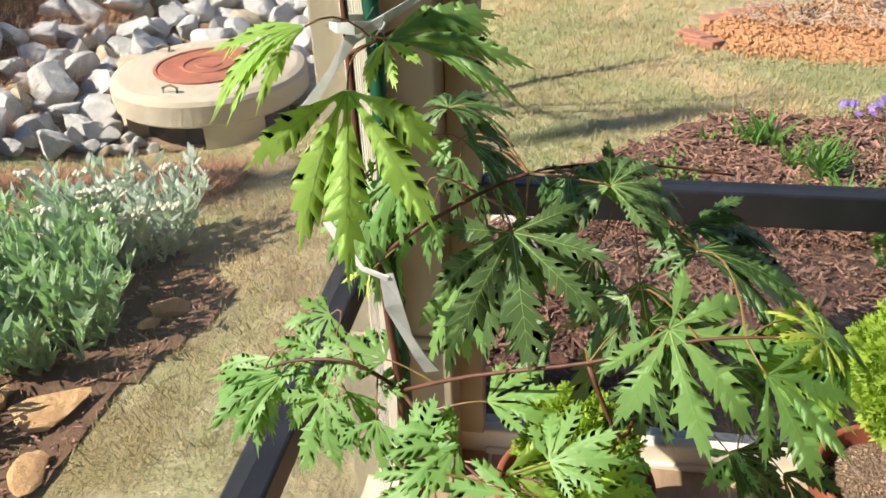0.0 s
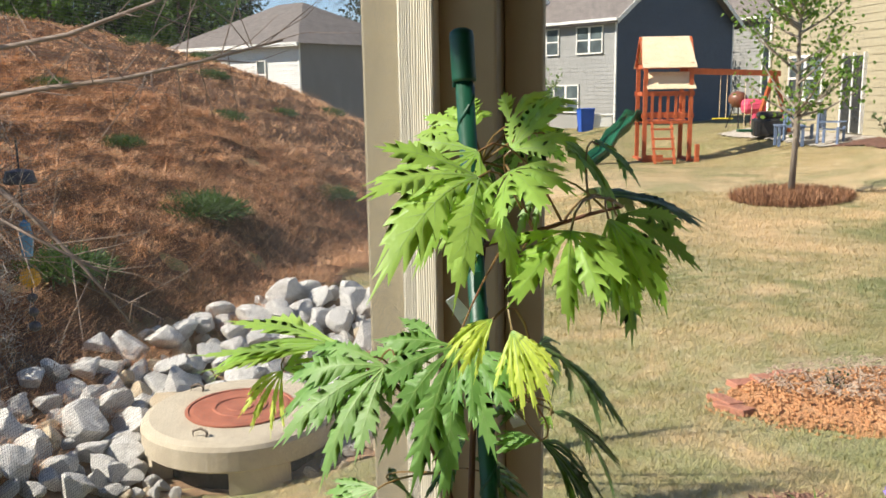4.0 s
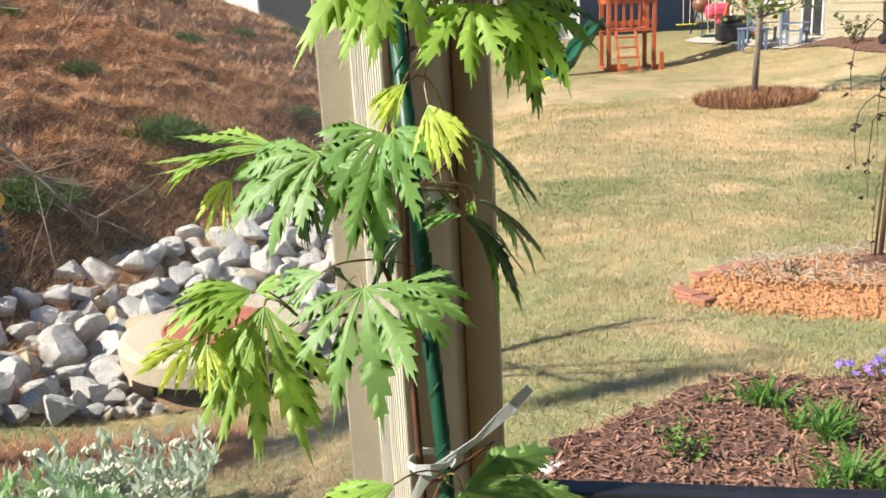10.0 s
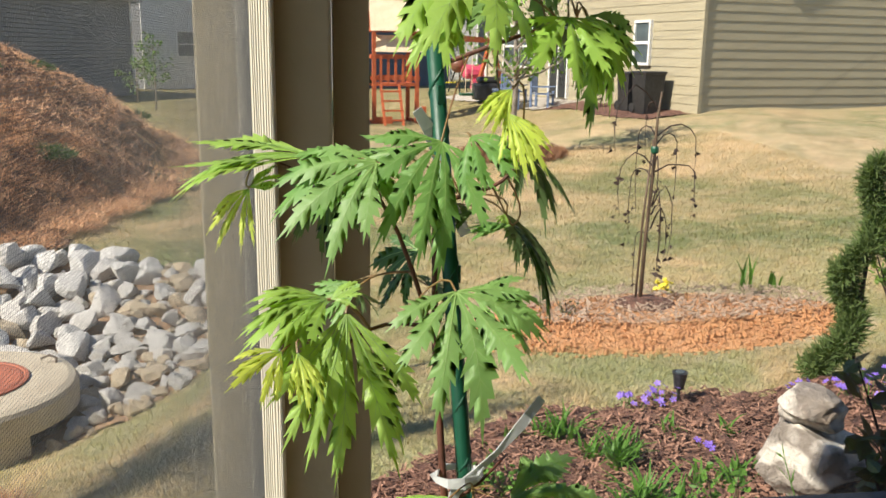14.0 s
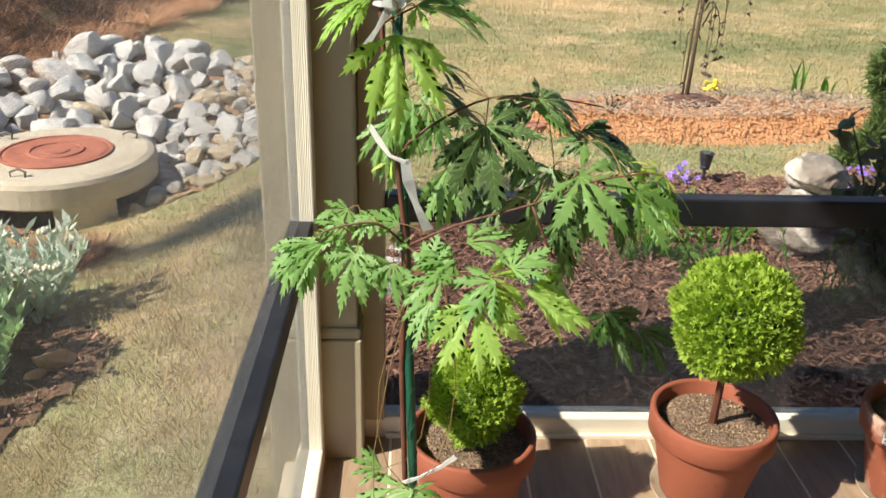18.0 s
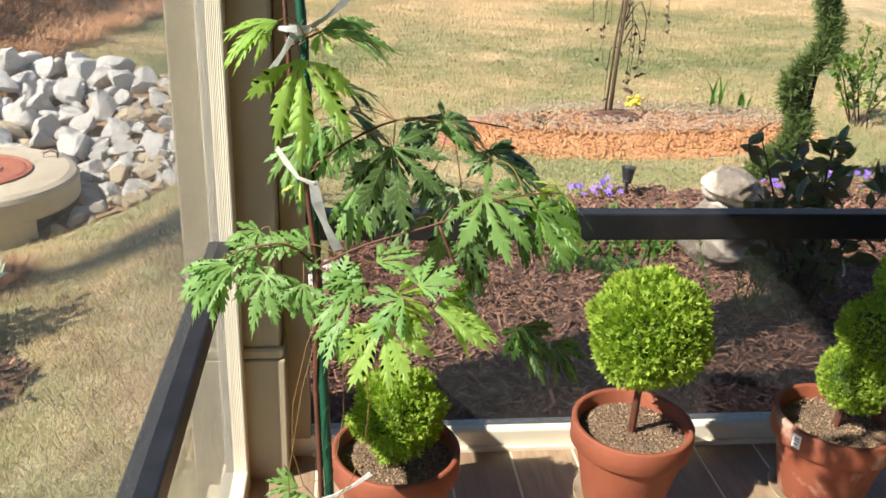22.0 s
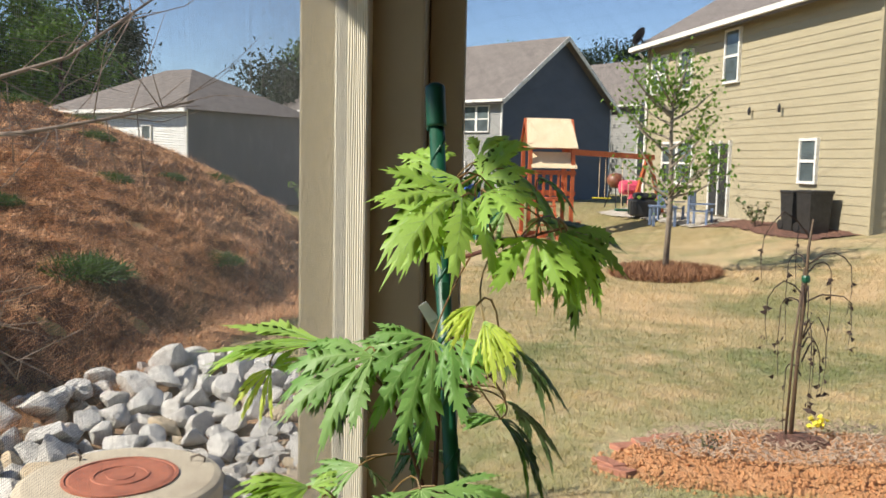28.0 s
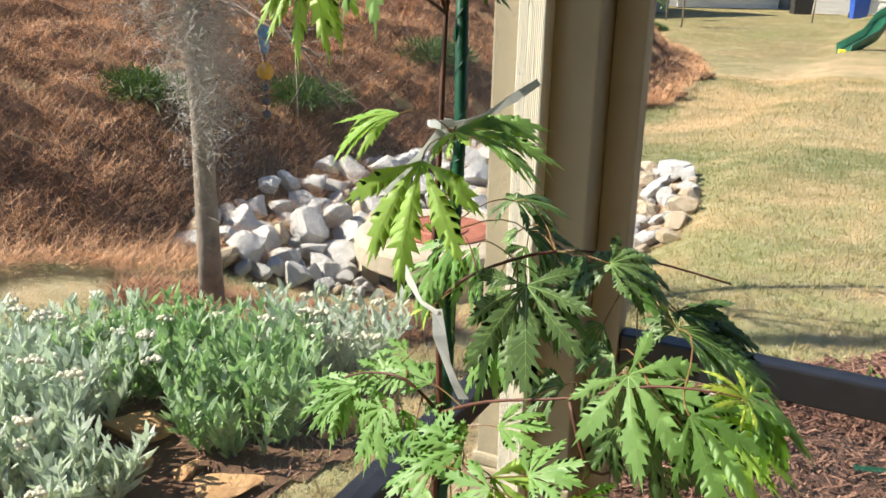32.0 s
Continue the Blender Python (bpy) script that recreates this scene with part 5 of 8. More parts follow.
leaf("mid", (0.075, -0.670, 0.846), (-0.67, -0.34, -0.66), (-0.26, -0.72, 0.64), 0.058, 7, 48, 0.31)
leaf("mid", (0.077, -0.670, 0.846), (-0.14, -0.27, -0.95), (0.00, -0.96, 0.28), 0.036, 3, 20, 0.18)
leaf("mid", (0.145, -0.700, 0.883), (-0.84, -0.37, -0.40), (-0.17, -0.52, 0.84), 0.027, 7, 75, 0.22)
leaf("mid", (0.125, -0.706, 0.843), (-0.40, -0.30, -0.87), (-0.31, -0.85, 0.43), 0.047, 7, 100, 0.17)
leaf("bright", (0.250, -0.800, 0.834), (0.02, -0.48, -0.88), (-0.16, -0.86, 0.48), 0.062, 7, 82, 0.17)
leaf("mid", (0.229, -0.756, 0.857), (-0.92, -0.33, 0.22), (0.34, -0.38, 0.86), 0.042, 7, 82, 0.10)
leaf("mid", (0.288, -0.760, 0.853), (0.81, 0.45, 0.37), (-0.19, -0.38, 0.90), 0.044, 7, 88, 0.05)
leaf("mid", (0.206, -0.769, 0.819), (-0.39, -0.42, -0.82), (-0.27, -0.80, 0.53), 0.039, 7, 72, 0.24)
leaf("bright", (0.302, -0.780, 0.837), (0.95, 0.15, -0.29), (0.32, -0.48, 0.82), 0.068, 7, 45, 0.22)
leaf("mid", (0.131, -0.697, 0.848), (-0.50, -0.24, -0.83), (-0.29, -0.86, 0.43), 0.054, 7, 60, 0.32)
leaf("mid", (0.090, -0.690, 0.848), (-0.91, -0.35, -0.22), (0.01, -0.54, 0.84), 0.057, 7, 38, 0.27)
leaf("mid", (0.136, -0.690, 0.837), (0.50, -0.26, -0.83), (0.15, -0.91, 0.38), 0.038, 5, 45, 0.32)
leaf("mid", (0.165, -0.700, 0.854), (0.90, 0.00, 0.44), (-0.38, -0.51, 0.77), 0.020, 5, 60, 0.10)
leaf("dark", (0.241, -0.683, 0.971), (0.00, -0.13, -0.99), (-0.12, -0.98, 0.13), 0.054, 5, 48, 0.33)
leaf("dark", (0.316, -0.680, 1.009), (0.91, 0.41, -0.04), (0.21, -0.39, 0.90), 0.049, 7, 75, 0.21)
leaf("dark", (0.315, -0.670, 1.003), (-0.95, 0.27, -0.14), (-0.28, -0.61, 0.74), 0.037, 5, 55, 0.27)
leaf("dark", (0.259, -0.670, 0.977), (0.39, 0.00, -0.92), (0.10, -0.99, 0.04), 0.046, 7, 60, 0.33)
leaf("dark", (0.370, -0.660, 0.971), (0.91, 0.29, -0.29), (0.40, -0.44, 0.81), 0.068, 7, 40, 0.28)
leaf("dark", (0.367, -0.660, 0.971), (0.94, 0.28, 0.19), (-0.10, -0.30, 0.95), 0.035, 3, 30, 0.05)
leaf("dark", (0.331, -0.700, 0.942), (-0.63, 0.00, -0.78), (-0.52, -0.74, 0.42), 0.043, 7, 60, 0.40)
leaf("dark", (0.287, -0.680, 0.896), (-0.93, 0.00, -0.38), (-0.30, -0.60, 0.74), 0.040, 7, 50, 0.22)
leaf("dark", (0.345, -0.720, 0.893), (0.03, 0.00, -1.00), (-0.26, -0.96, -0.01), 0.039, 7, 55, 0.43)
leaf("mid", (0.202, -0.680, 1.004), (-0.34, -0.21, -0.91), (-0.17, -0.94, 0.28), 0.047, 5, 38, 0.33)
leaf("mid", (0.184, -0.680, 1.009), (-0.54, -0.22, -0.81), (-0.17, -0.92, 0.36), 0.046, 5, 40, 0.32)
leaf("dark", (0.436, -0.580, 0.705), (0.77, 0.13, -0.63), (0.52, -0.70, 0.49), 0.078, 7, 40, 0.30)
leaf("mid", (0.443, -0.580, 0.707), (-0.19, 0.00, -0.98), (-0.48, -0.87, 0.09), 0.043, 5, 50, 0.25)
leaf("dark", (0.487, -0.570, 0.676), (0.70, 0.15, -0.70), (0.55, -0.74, 0.39), 0.066, 5, 40, 0.24)
leaf("dark", (0.363, -0.620, 0.807), (0.57, 0.00, -0.82), (0.27, -0.95, 0.18), 0.030, 5, 50, 0.41)
leaf("mid", (0.191, -0.745, 0.556), (-0.88, -0.18, -0.44), (-0.29, -0.52, 0.80), 0.082, 7, 45, 0.22)
leaf("mid", (0.187, -0.745, 0.554), (0.93, -0.13, -0.34), (0.22, -0.53, 0.82), 0.039, 5, 45, 0.10)
leaf("mid", (0.154, -0.720, 0.567), (-0.93, 0.00, 0.36), (0.32, -0.43, 0.84), 0.039, 5, 45, 0.10)
leaf("mid", (0.199, -0.720, 0.417), (0.86, 0.47, -0.20), (0.31, -0.18, 0.93), 0.043, 5, 60, 0.10)
leaf("bright", (0.164, -0.670, 1.000), (-0.79, 0.00, 0.61), (0.38, -0.79, 0.49), 0.021, 3, 50, 0.09)
leaf("yellow", (0.164, -0.690, 0.945), (-0.90, 0.00, -0.44), (-0.34, -0.63, 0.70), 0.026, 3, 60, 0.11)
leaf("mid", (0.215, -0.780, 0.850), (-0.93, -0.25, -0.26), (-0.09, -0.55, 0.83), 0.040, 7, 60, 0.22)
leaf("mid", (0.269, -0.790, 0.853), (-0.92, -0.22, -0.33), (-0.13, -0.63, 0.77), 0.046, 7, 60, 0.22)
leaf("bright", (0.261, -0.770, 0.850), (0.92, 0.00, -0.39), (0.30, -0.66, 0.69), 0.046, 7, 60, 0.22)
leaf("mid", (0.326, -0.740, 0.836), (0.76, 0.24, -0.60), (0.60, -0.61, 0.52), 0.042, 7, 55, 0.30)
leaf("mid", (0.166, -0.720, 0.839), (0.00, -0.26, -0.96), (-0.14, -0.95, 0.26), 0.038, 7, 60, 0.25)
leaf("mid", (0.114, -0.680, 0.864), (-0.96, -0.27, -0.06), (0.07, -0.46, 0.89), 0.037, 7, 60, 0.21)
leaf("mid", (0.171, -0.700, 0.877), (-0.92, 0.30, 0.25), (0.05, -0.53, 0.84), 0.034, 5, 60, 0.10)
leaf("mid", (0.203, -0.760, 0.850), (0.30, 0.54, 0.78), (-0.43, -0.66, 0.62), 0.037, 5, 60, 0.05)
leaf("mid", (0.244, -0.720, 0.864), (0.96, 0.22, 0.19), (-0.09, -0.39, 0.92), 0.045, 7, 60, 0.10)
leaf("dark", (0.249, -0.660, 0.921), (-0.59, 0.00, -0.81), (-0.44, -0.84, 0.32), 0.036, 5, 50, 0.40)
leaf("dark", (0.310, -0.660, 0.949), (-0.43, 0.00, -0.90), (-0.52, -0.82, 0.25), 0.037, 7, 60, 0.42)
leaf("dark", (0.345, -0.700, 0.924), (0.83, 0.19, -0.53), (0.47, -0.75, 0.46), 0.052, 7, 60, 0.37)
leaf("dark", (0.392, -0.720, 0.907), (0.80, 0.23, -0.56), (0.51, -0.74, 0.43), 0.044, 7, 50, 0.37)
leaf("bright", (0.401, -0.730, 0.927), (0.96, 0.14, -0.24), (0.28, -0.60, 0.75), 0.070, 7, 45, 0.27)
leaf("bright", (0.160, -0.680, 1.432), (-0.73, -0.56, -0.40), (0.01, -0.59, 0.81), 0.054, 7, 60, 0.29)
leaf("bright", (0.171, -0.640, 1.443), (0.76, 0.26, 0.59), (-0.36, -0.59, 0.72), 0.038, 7, 60, 0.09)
leaf("mid", (0.191, -0.640, 1.412), (-0.87, -0.32, -0.38), (-0.07, -0.68, 0.73), 0.031, 5, 45, 0.35)
leaf("mid", (0.218, -0.600, 1.430), (0.69, 0.66, -0.28), (0.51, -0.17, 0.84), 0.030, 5, 50, 0.34)
leaf("mid", (0.092, -0.660, 1.313), (-0.86, -0.43, -0.26), (0.06, -0.61, 0.79), 0.046, 7, 55, 0.28)
leaf("mid", (0.103, -0.640, 1.310), (0.38, -0.42, -0.82), (-0.06, -0.90, 0.43), 0.024, 5, 50, 0.32)

# the green stake beside it, and its ties
stake = empty("plant_stake", (0.2, -0.745, 0.2), "green plastic coated garden stake with a rounded cap", "stake")
SI = stake.matrix_basis.inverted()
A_, B_ = Vector((0.2006, -0.748, 0.1)), Vector((0.140, -0.603, 1.47))
mid_ = [A_, Vector((0.1905, -0.722, 0.57)), Vector((0.174, -0.672, 0.96)), Vector((0.1665, -0.646, 1.1)), B_]
part("pole", tube([SI @ p for p in mid_], [0.0055] * 5, 14), M["stake"], stake, smooth=True)
ax = (B_ - mid_[3]).normalized()
bm = lathe([(0, 0.0), (0.007, 0.0), (0.0073, 0.002), (0.0073, 0.026), (0.0068, 0.029), (0.004, 0.031), (0, 0.031)], 20)
part("cap", bm, M["stake"], stake, "green end cap", m=Matrix.Translation(SI @ (B_ - ax * 0.003)) @ ax.to_track_quat("Z", "Y").to_matrix().to_4x4(), smooth=True)
coil = []
for k in range(240):
    s = k / 239
    i = min(int(s * 4), 3)
    p = mid_[i].lerp(mid_[i + 1], s * 4 - i)
    coil.append(SI @ (p + Vector((math.cos(k * 0.9), math.sin(k * 0.9), 0)) * 0.0053))
part("spiral_rib", tube(coil, [0.0012] * 240, 5), M["stake"], stake, smooth=True)
for k in range(26):
    s = k / 25
    i = min(int(s * 4), 3)
    p = mid_[i].lerp(mid_[i + 1], s * 4 - i)
    a = k * 2.4
    part("nub", box(-0.002, -0.0012, -0.006, 0.002, 0.0012, 0.006), M["stake"], stake, m=Matrix.Translation(SI @ (p + Vector((math.cos(a), math.sin(a), 0)) * 0.0055)) @ Matrix.Rotation(a + 1.57, 4, "Z"))


def ribbon(name, label, pts, width, mat):
    """A flat tie with a twist."""
    pts = [Vector(p) for p in pts]
    vs, fs = [], []
    for i, p in enumerate(pts):
        t = (pts[min(i + 1, len(pts) - 1)] - pts[max(i - 1, 0)]).normalized()
        w = t.cross(Vector((0.2 * math.sin(i * 1.3), -1, 0.25 * math.cos(i)))).normalized() * width * (0.75 + 0.25 * math.sin(i * 2.1))
        n = t.cross(w).normalized() * 0.0005
        vs += [p - w + n, p + w + n, p + w - n, p - w - n]
    for i in range(len(pts) - 1):
        b = i * 4
        for k in range(4):
            fs.append((b + k, b + (k + 1) % 4, b + 4 + (k + 1) % 4, b + 4 + k))
    fs += [(3, 2, 1, 0), tuple(len(vs) - 4 + k for k in range(4))]
    return tagged(new(name, mesh_of(name, vs, fs, mat)), label, "plant tie", "plant ties")


def loop_round(c, r, h, n=9):
    return [(c[0] + r * math.cos(2 * math.pi * k / n), c[1] + r * math.sin(2 * math.pi * k / n), c[2] + h * k / n) for k in range(n + 1)]


ribbon("plant_tie", "clear plastic tape tie with long loose ends", [(0.226, -0.62, 1.137), (0.21, -0.632, 1.124), (0.19, -0.645, 1.109), (0.172, -0.657, 1.1), (0.158, -0.668, 1.094), (0.148, -0.68, 1.078), (0.136, -0.69, 1.062), (0.122, -0.70, 1.045)], 0.0042, M["tie"])
ribbon("plant_tie", "clear plastic tape wound round stem and stake", loop_round((0.16, -0.66, 1.098), 0.016, 0.006), 0.004, M["tie"])
ribbon("plant_tie", "clear plastic tape tie hanging below the branch", [(0.177, -0.703, 0.95), (0.181, -0.706, 0.928), (0.189, -0.706, 0.903), (0.196, -0.704, 0.886), (0.203, -0.70, 0.87)], 0.0062, M["tie"])
ribbon("plant_tie", "white twisted tie round stem and stake", [(0.14, -0.70, 0.986), (0.15, -0.702, 0.97), (0.162, -0.704, 0.954), (0.178, -0.704, 0.947)], 0.0034, M["white_tie"])
ribbon("plant_tie", "white cloth tie with a loose end", [(0.179, -0.722, 0.548), (0.188, -0.735, 0.562), (0.2, -0.738, 0.57), (0.222, -0.74, 0.585), (0.24, -0.742, 0.602)], 0.0032, M["white_tie"])
ribbon("plant_tie", "clear plastic tape tie on the upper stem", [(0.134, -0.625, 1.342), (0.142, -0.622, 1.330), (0.150, -0.606, 1.306), (0.160, -0.600, 1.278), (0.172, -0.597, 1.253)], 0.0045, M["tie"])

# ---------------------------------------------------------------- stones round the drain
FAR_EDGE = [(-3.55, 3.3), (-3.6, 4.5), (-3.2, 5.6), (-2.6, 6.35), (-1.9, 6.35), (-1.2, 5.95), (-0.75, 5.5)]
ZONE = FAR_EDGE + [(-0.6, 4.9), (-0.58, 4.1), (-0.8, 3.84), (-1.1, 3.66), (-1.4, 3.54), (-1.8, 3.36), (-2.2, 3.18), (-2.5, 2.86), (-2.9, 2.55), (-3.4, 2.6)]


def inside(p, poly):
    x, y = p
    c = False
    for (x1, y1), (x2, y2) in zip(poly, poly[1:] + poly[:1]):
        if (y1 > y) != (y2 > y) and x < (x2 - x1) * (y - y1) / (y2 - y1) + x1:
            c = not c
    return c


rr = random.Random(21)
STONE = [from_bm("stone", rock(40 + i, 1.0, 0.78 + 0.1 * (i % 3), 0.8 - 0.06 * (i % 4), 0.3, 3, (0.36, 0.72)), M["stone"]) for i in range(9)]
TAN = [from_bm("stone", rock(60 + i, 1.0, 0.8, 0.6, cuts=2), M["sandstone"]) for i in range(3)]
placed = []
for trial in range(22000):
    p = (rr.uniform(-3.7, -0.5), rr.uniform(2.1, 6.5))
    if not inside(p, ZONE) or math.hypot(p[0] - DC[0], p[1] - DC[1]) < 0.66:
        continue
    front = (p[0] - DC[0]) * 0.35 - (p[1] - DC[1]) * 0.94 > 0.3 and p[0] > -2.5
    s = 0.07 * rr.uniform(0.7, 1.2) if front else (rr.uniform(0.135, 0.21) if trial < 2500 else rr.uniform(0.075, 0.14)) * (0.72 if p[0] > -1.6 else 1.0)
    if any(math.hypot(p[0] - q[0], p[1] - q[1]) < (s + q[2]) * 0.56 for q in placed):
        continue
    placed.append((p[0], p[1], s))
    if len(placed) >= 420:
        break
for x, y, s in placed:
    warm = x > -1.5 and rr.random() < 0.5 or (y < 3.2 and rr.random() < 0.2) or rr.random() < 0.06
    st = new("stone", rr.choice(TAN if warm else STONE))
    st.matrix_basis = Matrix.LocRotScale((x, y, float(gz(x, y)) + s * rr.uniform(0.25, 0.75)), Euler((rr.uniform(-0.5, 0.5), rr.uniform(-0.5, 0.5), rr.uniform(0, 6.28))), (s, s, s))
    tagged(st, "warm tan rip-rap stone in the drainage bed" if warm else "pale grey angular rip-rap stone in the drainage bed", "stone", "rip-rap stones")
# sandy soil under the stones
V, Q = sheet(np.arange(-3.7, -0.5, 0.07), np.arange(2.0, 6.5, 0.07), 0.012, lambda x, y: np.array([inside((a, b), ZONE) for a, b in zip(x, y)]), 0.006, RNG)
tagged(new("gully_soil", mesh_np("gully_soil", V, Q, M["gully"], True)), "brown sandy soil between the stones", "soil", kind="structure")

# ---------------------------------------------------------------- pine straw
def straw(name, label, pts, lift, length, width, lean=1.5, low=0.56):
    z = gz(pts[:, 0], pts[:, 1]) + lift + hummock(pts[:, 0], pts[:, 1])
    me = scatter_blades(name, pts, z, length, width, M["ring_needles" if "ring" in name else "needles"], lean, True, RNG, 0.6, low)
    return tagged(new(name, me), label, "pine straw", kind="stuff")


def sample(n, x0, x1, y0, y1, test):
    p = np.column_stack([RNG.uniform(x0, x1, n), RNG.uniform(y0, y1, n)])
    return p[test(p[:, 0], p[:, 1])]


straw("bank_straw_near", "loose rust brown pine straw on the bank", sample(300000, -8, -1.5, 0, 10, lambda x, y: x < toe(y) + 0.25 + 0.1 * np.sin(y * 7)), 0.05, 0.15, 0.0015)
straw("bank_straw_far", "loose rust brown pine straw higher on the bank", sample(150000, -12, -1.5, 5, 22, lambda x, y: x < toe(y) + 0.2), 0.05, 0.16, 0.0032)
TR = (-2.42, 1.86)


def ring_zone(x, y):
    u, v = 0.94 * (x + 2.06) + 0.34 * (y - 1.92), 0.94 * (y - 1.92) - 0.34 * (x + 2.06)
    return (u / 0.86) ** 2 + (v / 0.42) ** 2 < 1 + 0.2 * np.sin(np.arctan2(v, u) * 5)


V, Q = sheet(np.arange(-3.2, -0.95, 0.05), np.arange(1.1, 2.8, 0.05), 0.02, ring_zone, 0.008, RNG)
tagged(new("straw_ring", mesh_np("straw_ring", V, Q, M["straw_ground"], True)), "patch of pine straw round the bare tree", "pine straw", kind="structure")
straw("straw_ring_needles", "loose pine straw round the bare tree", sample(80000, -3.2, -0.95, 1.1, 2.8, ring_zone), 0.02, 0.13, 0.0015, 1.5, 0.55)

# ---------------------------------------------------------------- mulch bed beyond the far screen
EDGE_X = [-0.02, 0.07, 0.13, 0.2, 0.31, 0.44, 0.63, 0.96, 1.45, 2.1, 4.0, 6.0]
EDGE_Y = [0.95, 1.26, 1.38, 1.53, 1.64, 1.81, 1.97, 2.1, 2.2, 2.27, 2.45, 2.6]


def bed(x, y):
    return (x > -0.02) & (y > 0.2) & (y < np.interp(x, EDGE_X, EDGE_Y) + 0.05 * np.sin(x * 9))


V, Q = sheet(np.arange(-0.05, 6.0, 0.05), np.arange(0.2, 2.8, 0.05), 0.06, bed, 0.012, RNG)
tagged(new("mulch_bed", mesh_np("mulch_bed", V, Q, M["mulch"], True)), "planting bed of dark brown bark mulch", "flower bed", kind="structure")


def side_bed(x, y, reach=1.0):
    return ((x + 1.6) / 0.76) ** 2 + ((y - 0.74) / 0.88) ** 2 < reach * (1 + 0.16 * np.sin(np.arctan2(y - 0.75, x + 1.5) * 5))


V, Q = sheet(np.arange(-2.7, -0.3, 0.05), np.arange(-0.4, 1.9, 0.05), 0.013, side_bed, 0.004, RNG)
tagged(new("side_bed", mesh_np("side_bed", V, Q, M["bed_soil"], True)), "bed of dark soil and mulch under the silver plants", "flower bed", kind="structure")


def chips(name, label, pts, lift, size, mat="chips"):
    n = len(pts)
    a, t1 = RNG.uniform(0, 6.28, n), RNG.uniform(-0.6, 0.6, n)
    L, W, H = size * RNG.gamma(2.2, 0.45, n), size * RNG.uniform(0.1, 0.42, n), size * RNG.uniform(0.08, 0.2, n)
    c = np.column_stack([pts, gz(pts[:, 0], pts[:, 1]) + lift + RNG.uniform(0, 0.02, n)])
    u = np.column_stack([np.cos(a) * np.cos(t1), np.sin(a) * np.cos(t1), np.sin(t1)]) * L[:, None]
    v = np.column_stack([-np.sin(a), np.cos(a), RNG.uniform(-0.4, 0.4, n)]) * W[:, None]
    w = np.cross(u, v)
    w = w / np.linalg.norm(w, axis=1)[:, None] * H[:, None]
    V = np.stack([c - u - v * 0.6, c + u * 0.9 - v, c + u + v * 0.7, c - u * 0.8 + v, c - u - v * 0.5 + w, c + u * 0.9 - v + w, c + u + v * 0.7 + w, c - u * 0.8 + v + w], 1).reshape(-1, 3)
    f = np.array([(4, 5, 6, 7), (0, 1, 5, 4), (1, 2, 6, 5), (2, 3, 7, 6), (3, 0, 4, 7)])
    Q = (np.arange(n) * 8)[:, None, None] + f[None]
    return tagged(new(name, mesh_np(name, V, Q.reshape(-1, 4), M[mat])), label, "mulch", kind="stuff")


chips("mulch_chips", "shredded brown bark chips", sample(42000, 0, 4.5, 0.22, 2.7, bed), 0.06, 0.014)
chips("side_mulch_chips", "scattered brown bark chips", sample(3200, -2.5, -0.4, -0.3, 1.8, side_bed), 0.013, 0.011)

# ---------------------------------------------------------------- lawn blades
def lawn_zone(x, y):
    ok = ~bed(x, y) & (x < 9) & (~side_bed(x, y) | (~side_bed(x, y, 0.55) & (np.sin(x * 31) * np.sin(y * 27 + x * 19) > -0.2))) & ~ring_zone(x, y) & (x > toe(y) + 0.2)
    ok &= (((x - 2.0) / 1.25) ** 2 + ((y - 3.5) / 0.62) ** 2 > 1)
    ok &= np.hypot(x - DC[0], y - DC[1]) > 0.64
    ok &= ~((x > -0.15) & (y < 0.25))
    return ok & np.array([not inside((a, b), ZONE) for a, b in zip(x, y)])


for nm, n, zone, ln, wd in (("near_grass", 150000, (-2.9, 4.2, 0.2, 5.5), 0.045, 0.0022), ("mid_grass", 120000, (-2.9, 6.5, 5.5, 13), 0.05, 0.0032)):
    p = sample(n, *zone, lawn_zone)
    # tufts: blades draw together
    p = p + 0.03 * np.column_stack([np.sin(p[:, 1] * 31), np.cos(p[:, 0] * 29)])
    tagged(new(nm, scatter_blades(nm, p, gz(p[:, 0], p[:, 1]) - 0.004, ln, wd, M["blade"], 1.15, False, RNG)), "short dry lawn grass, tan with green patches", "grass", kind="stuff")

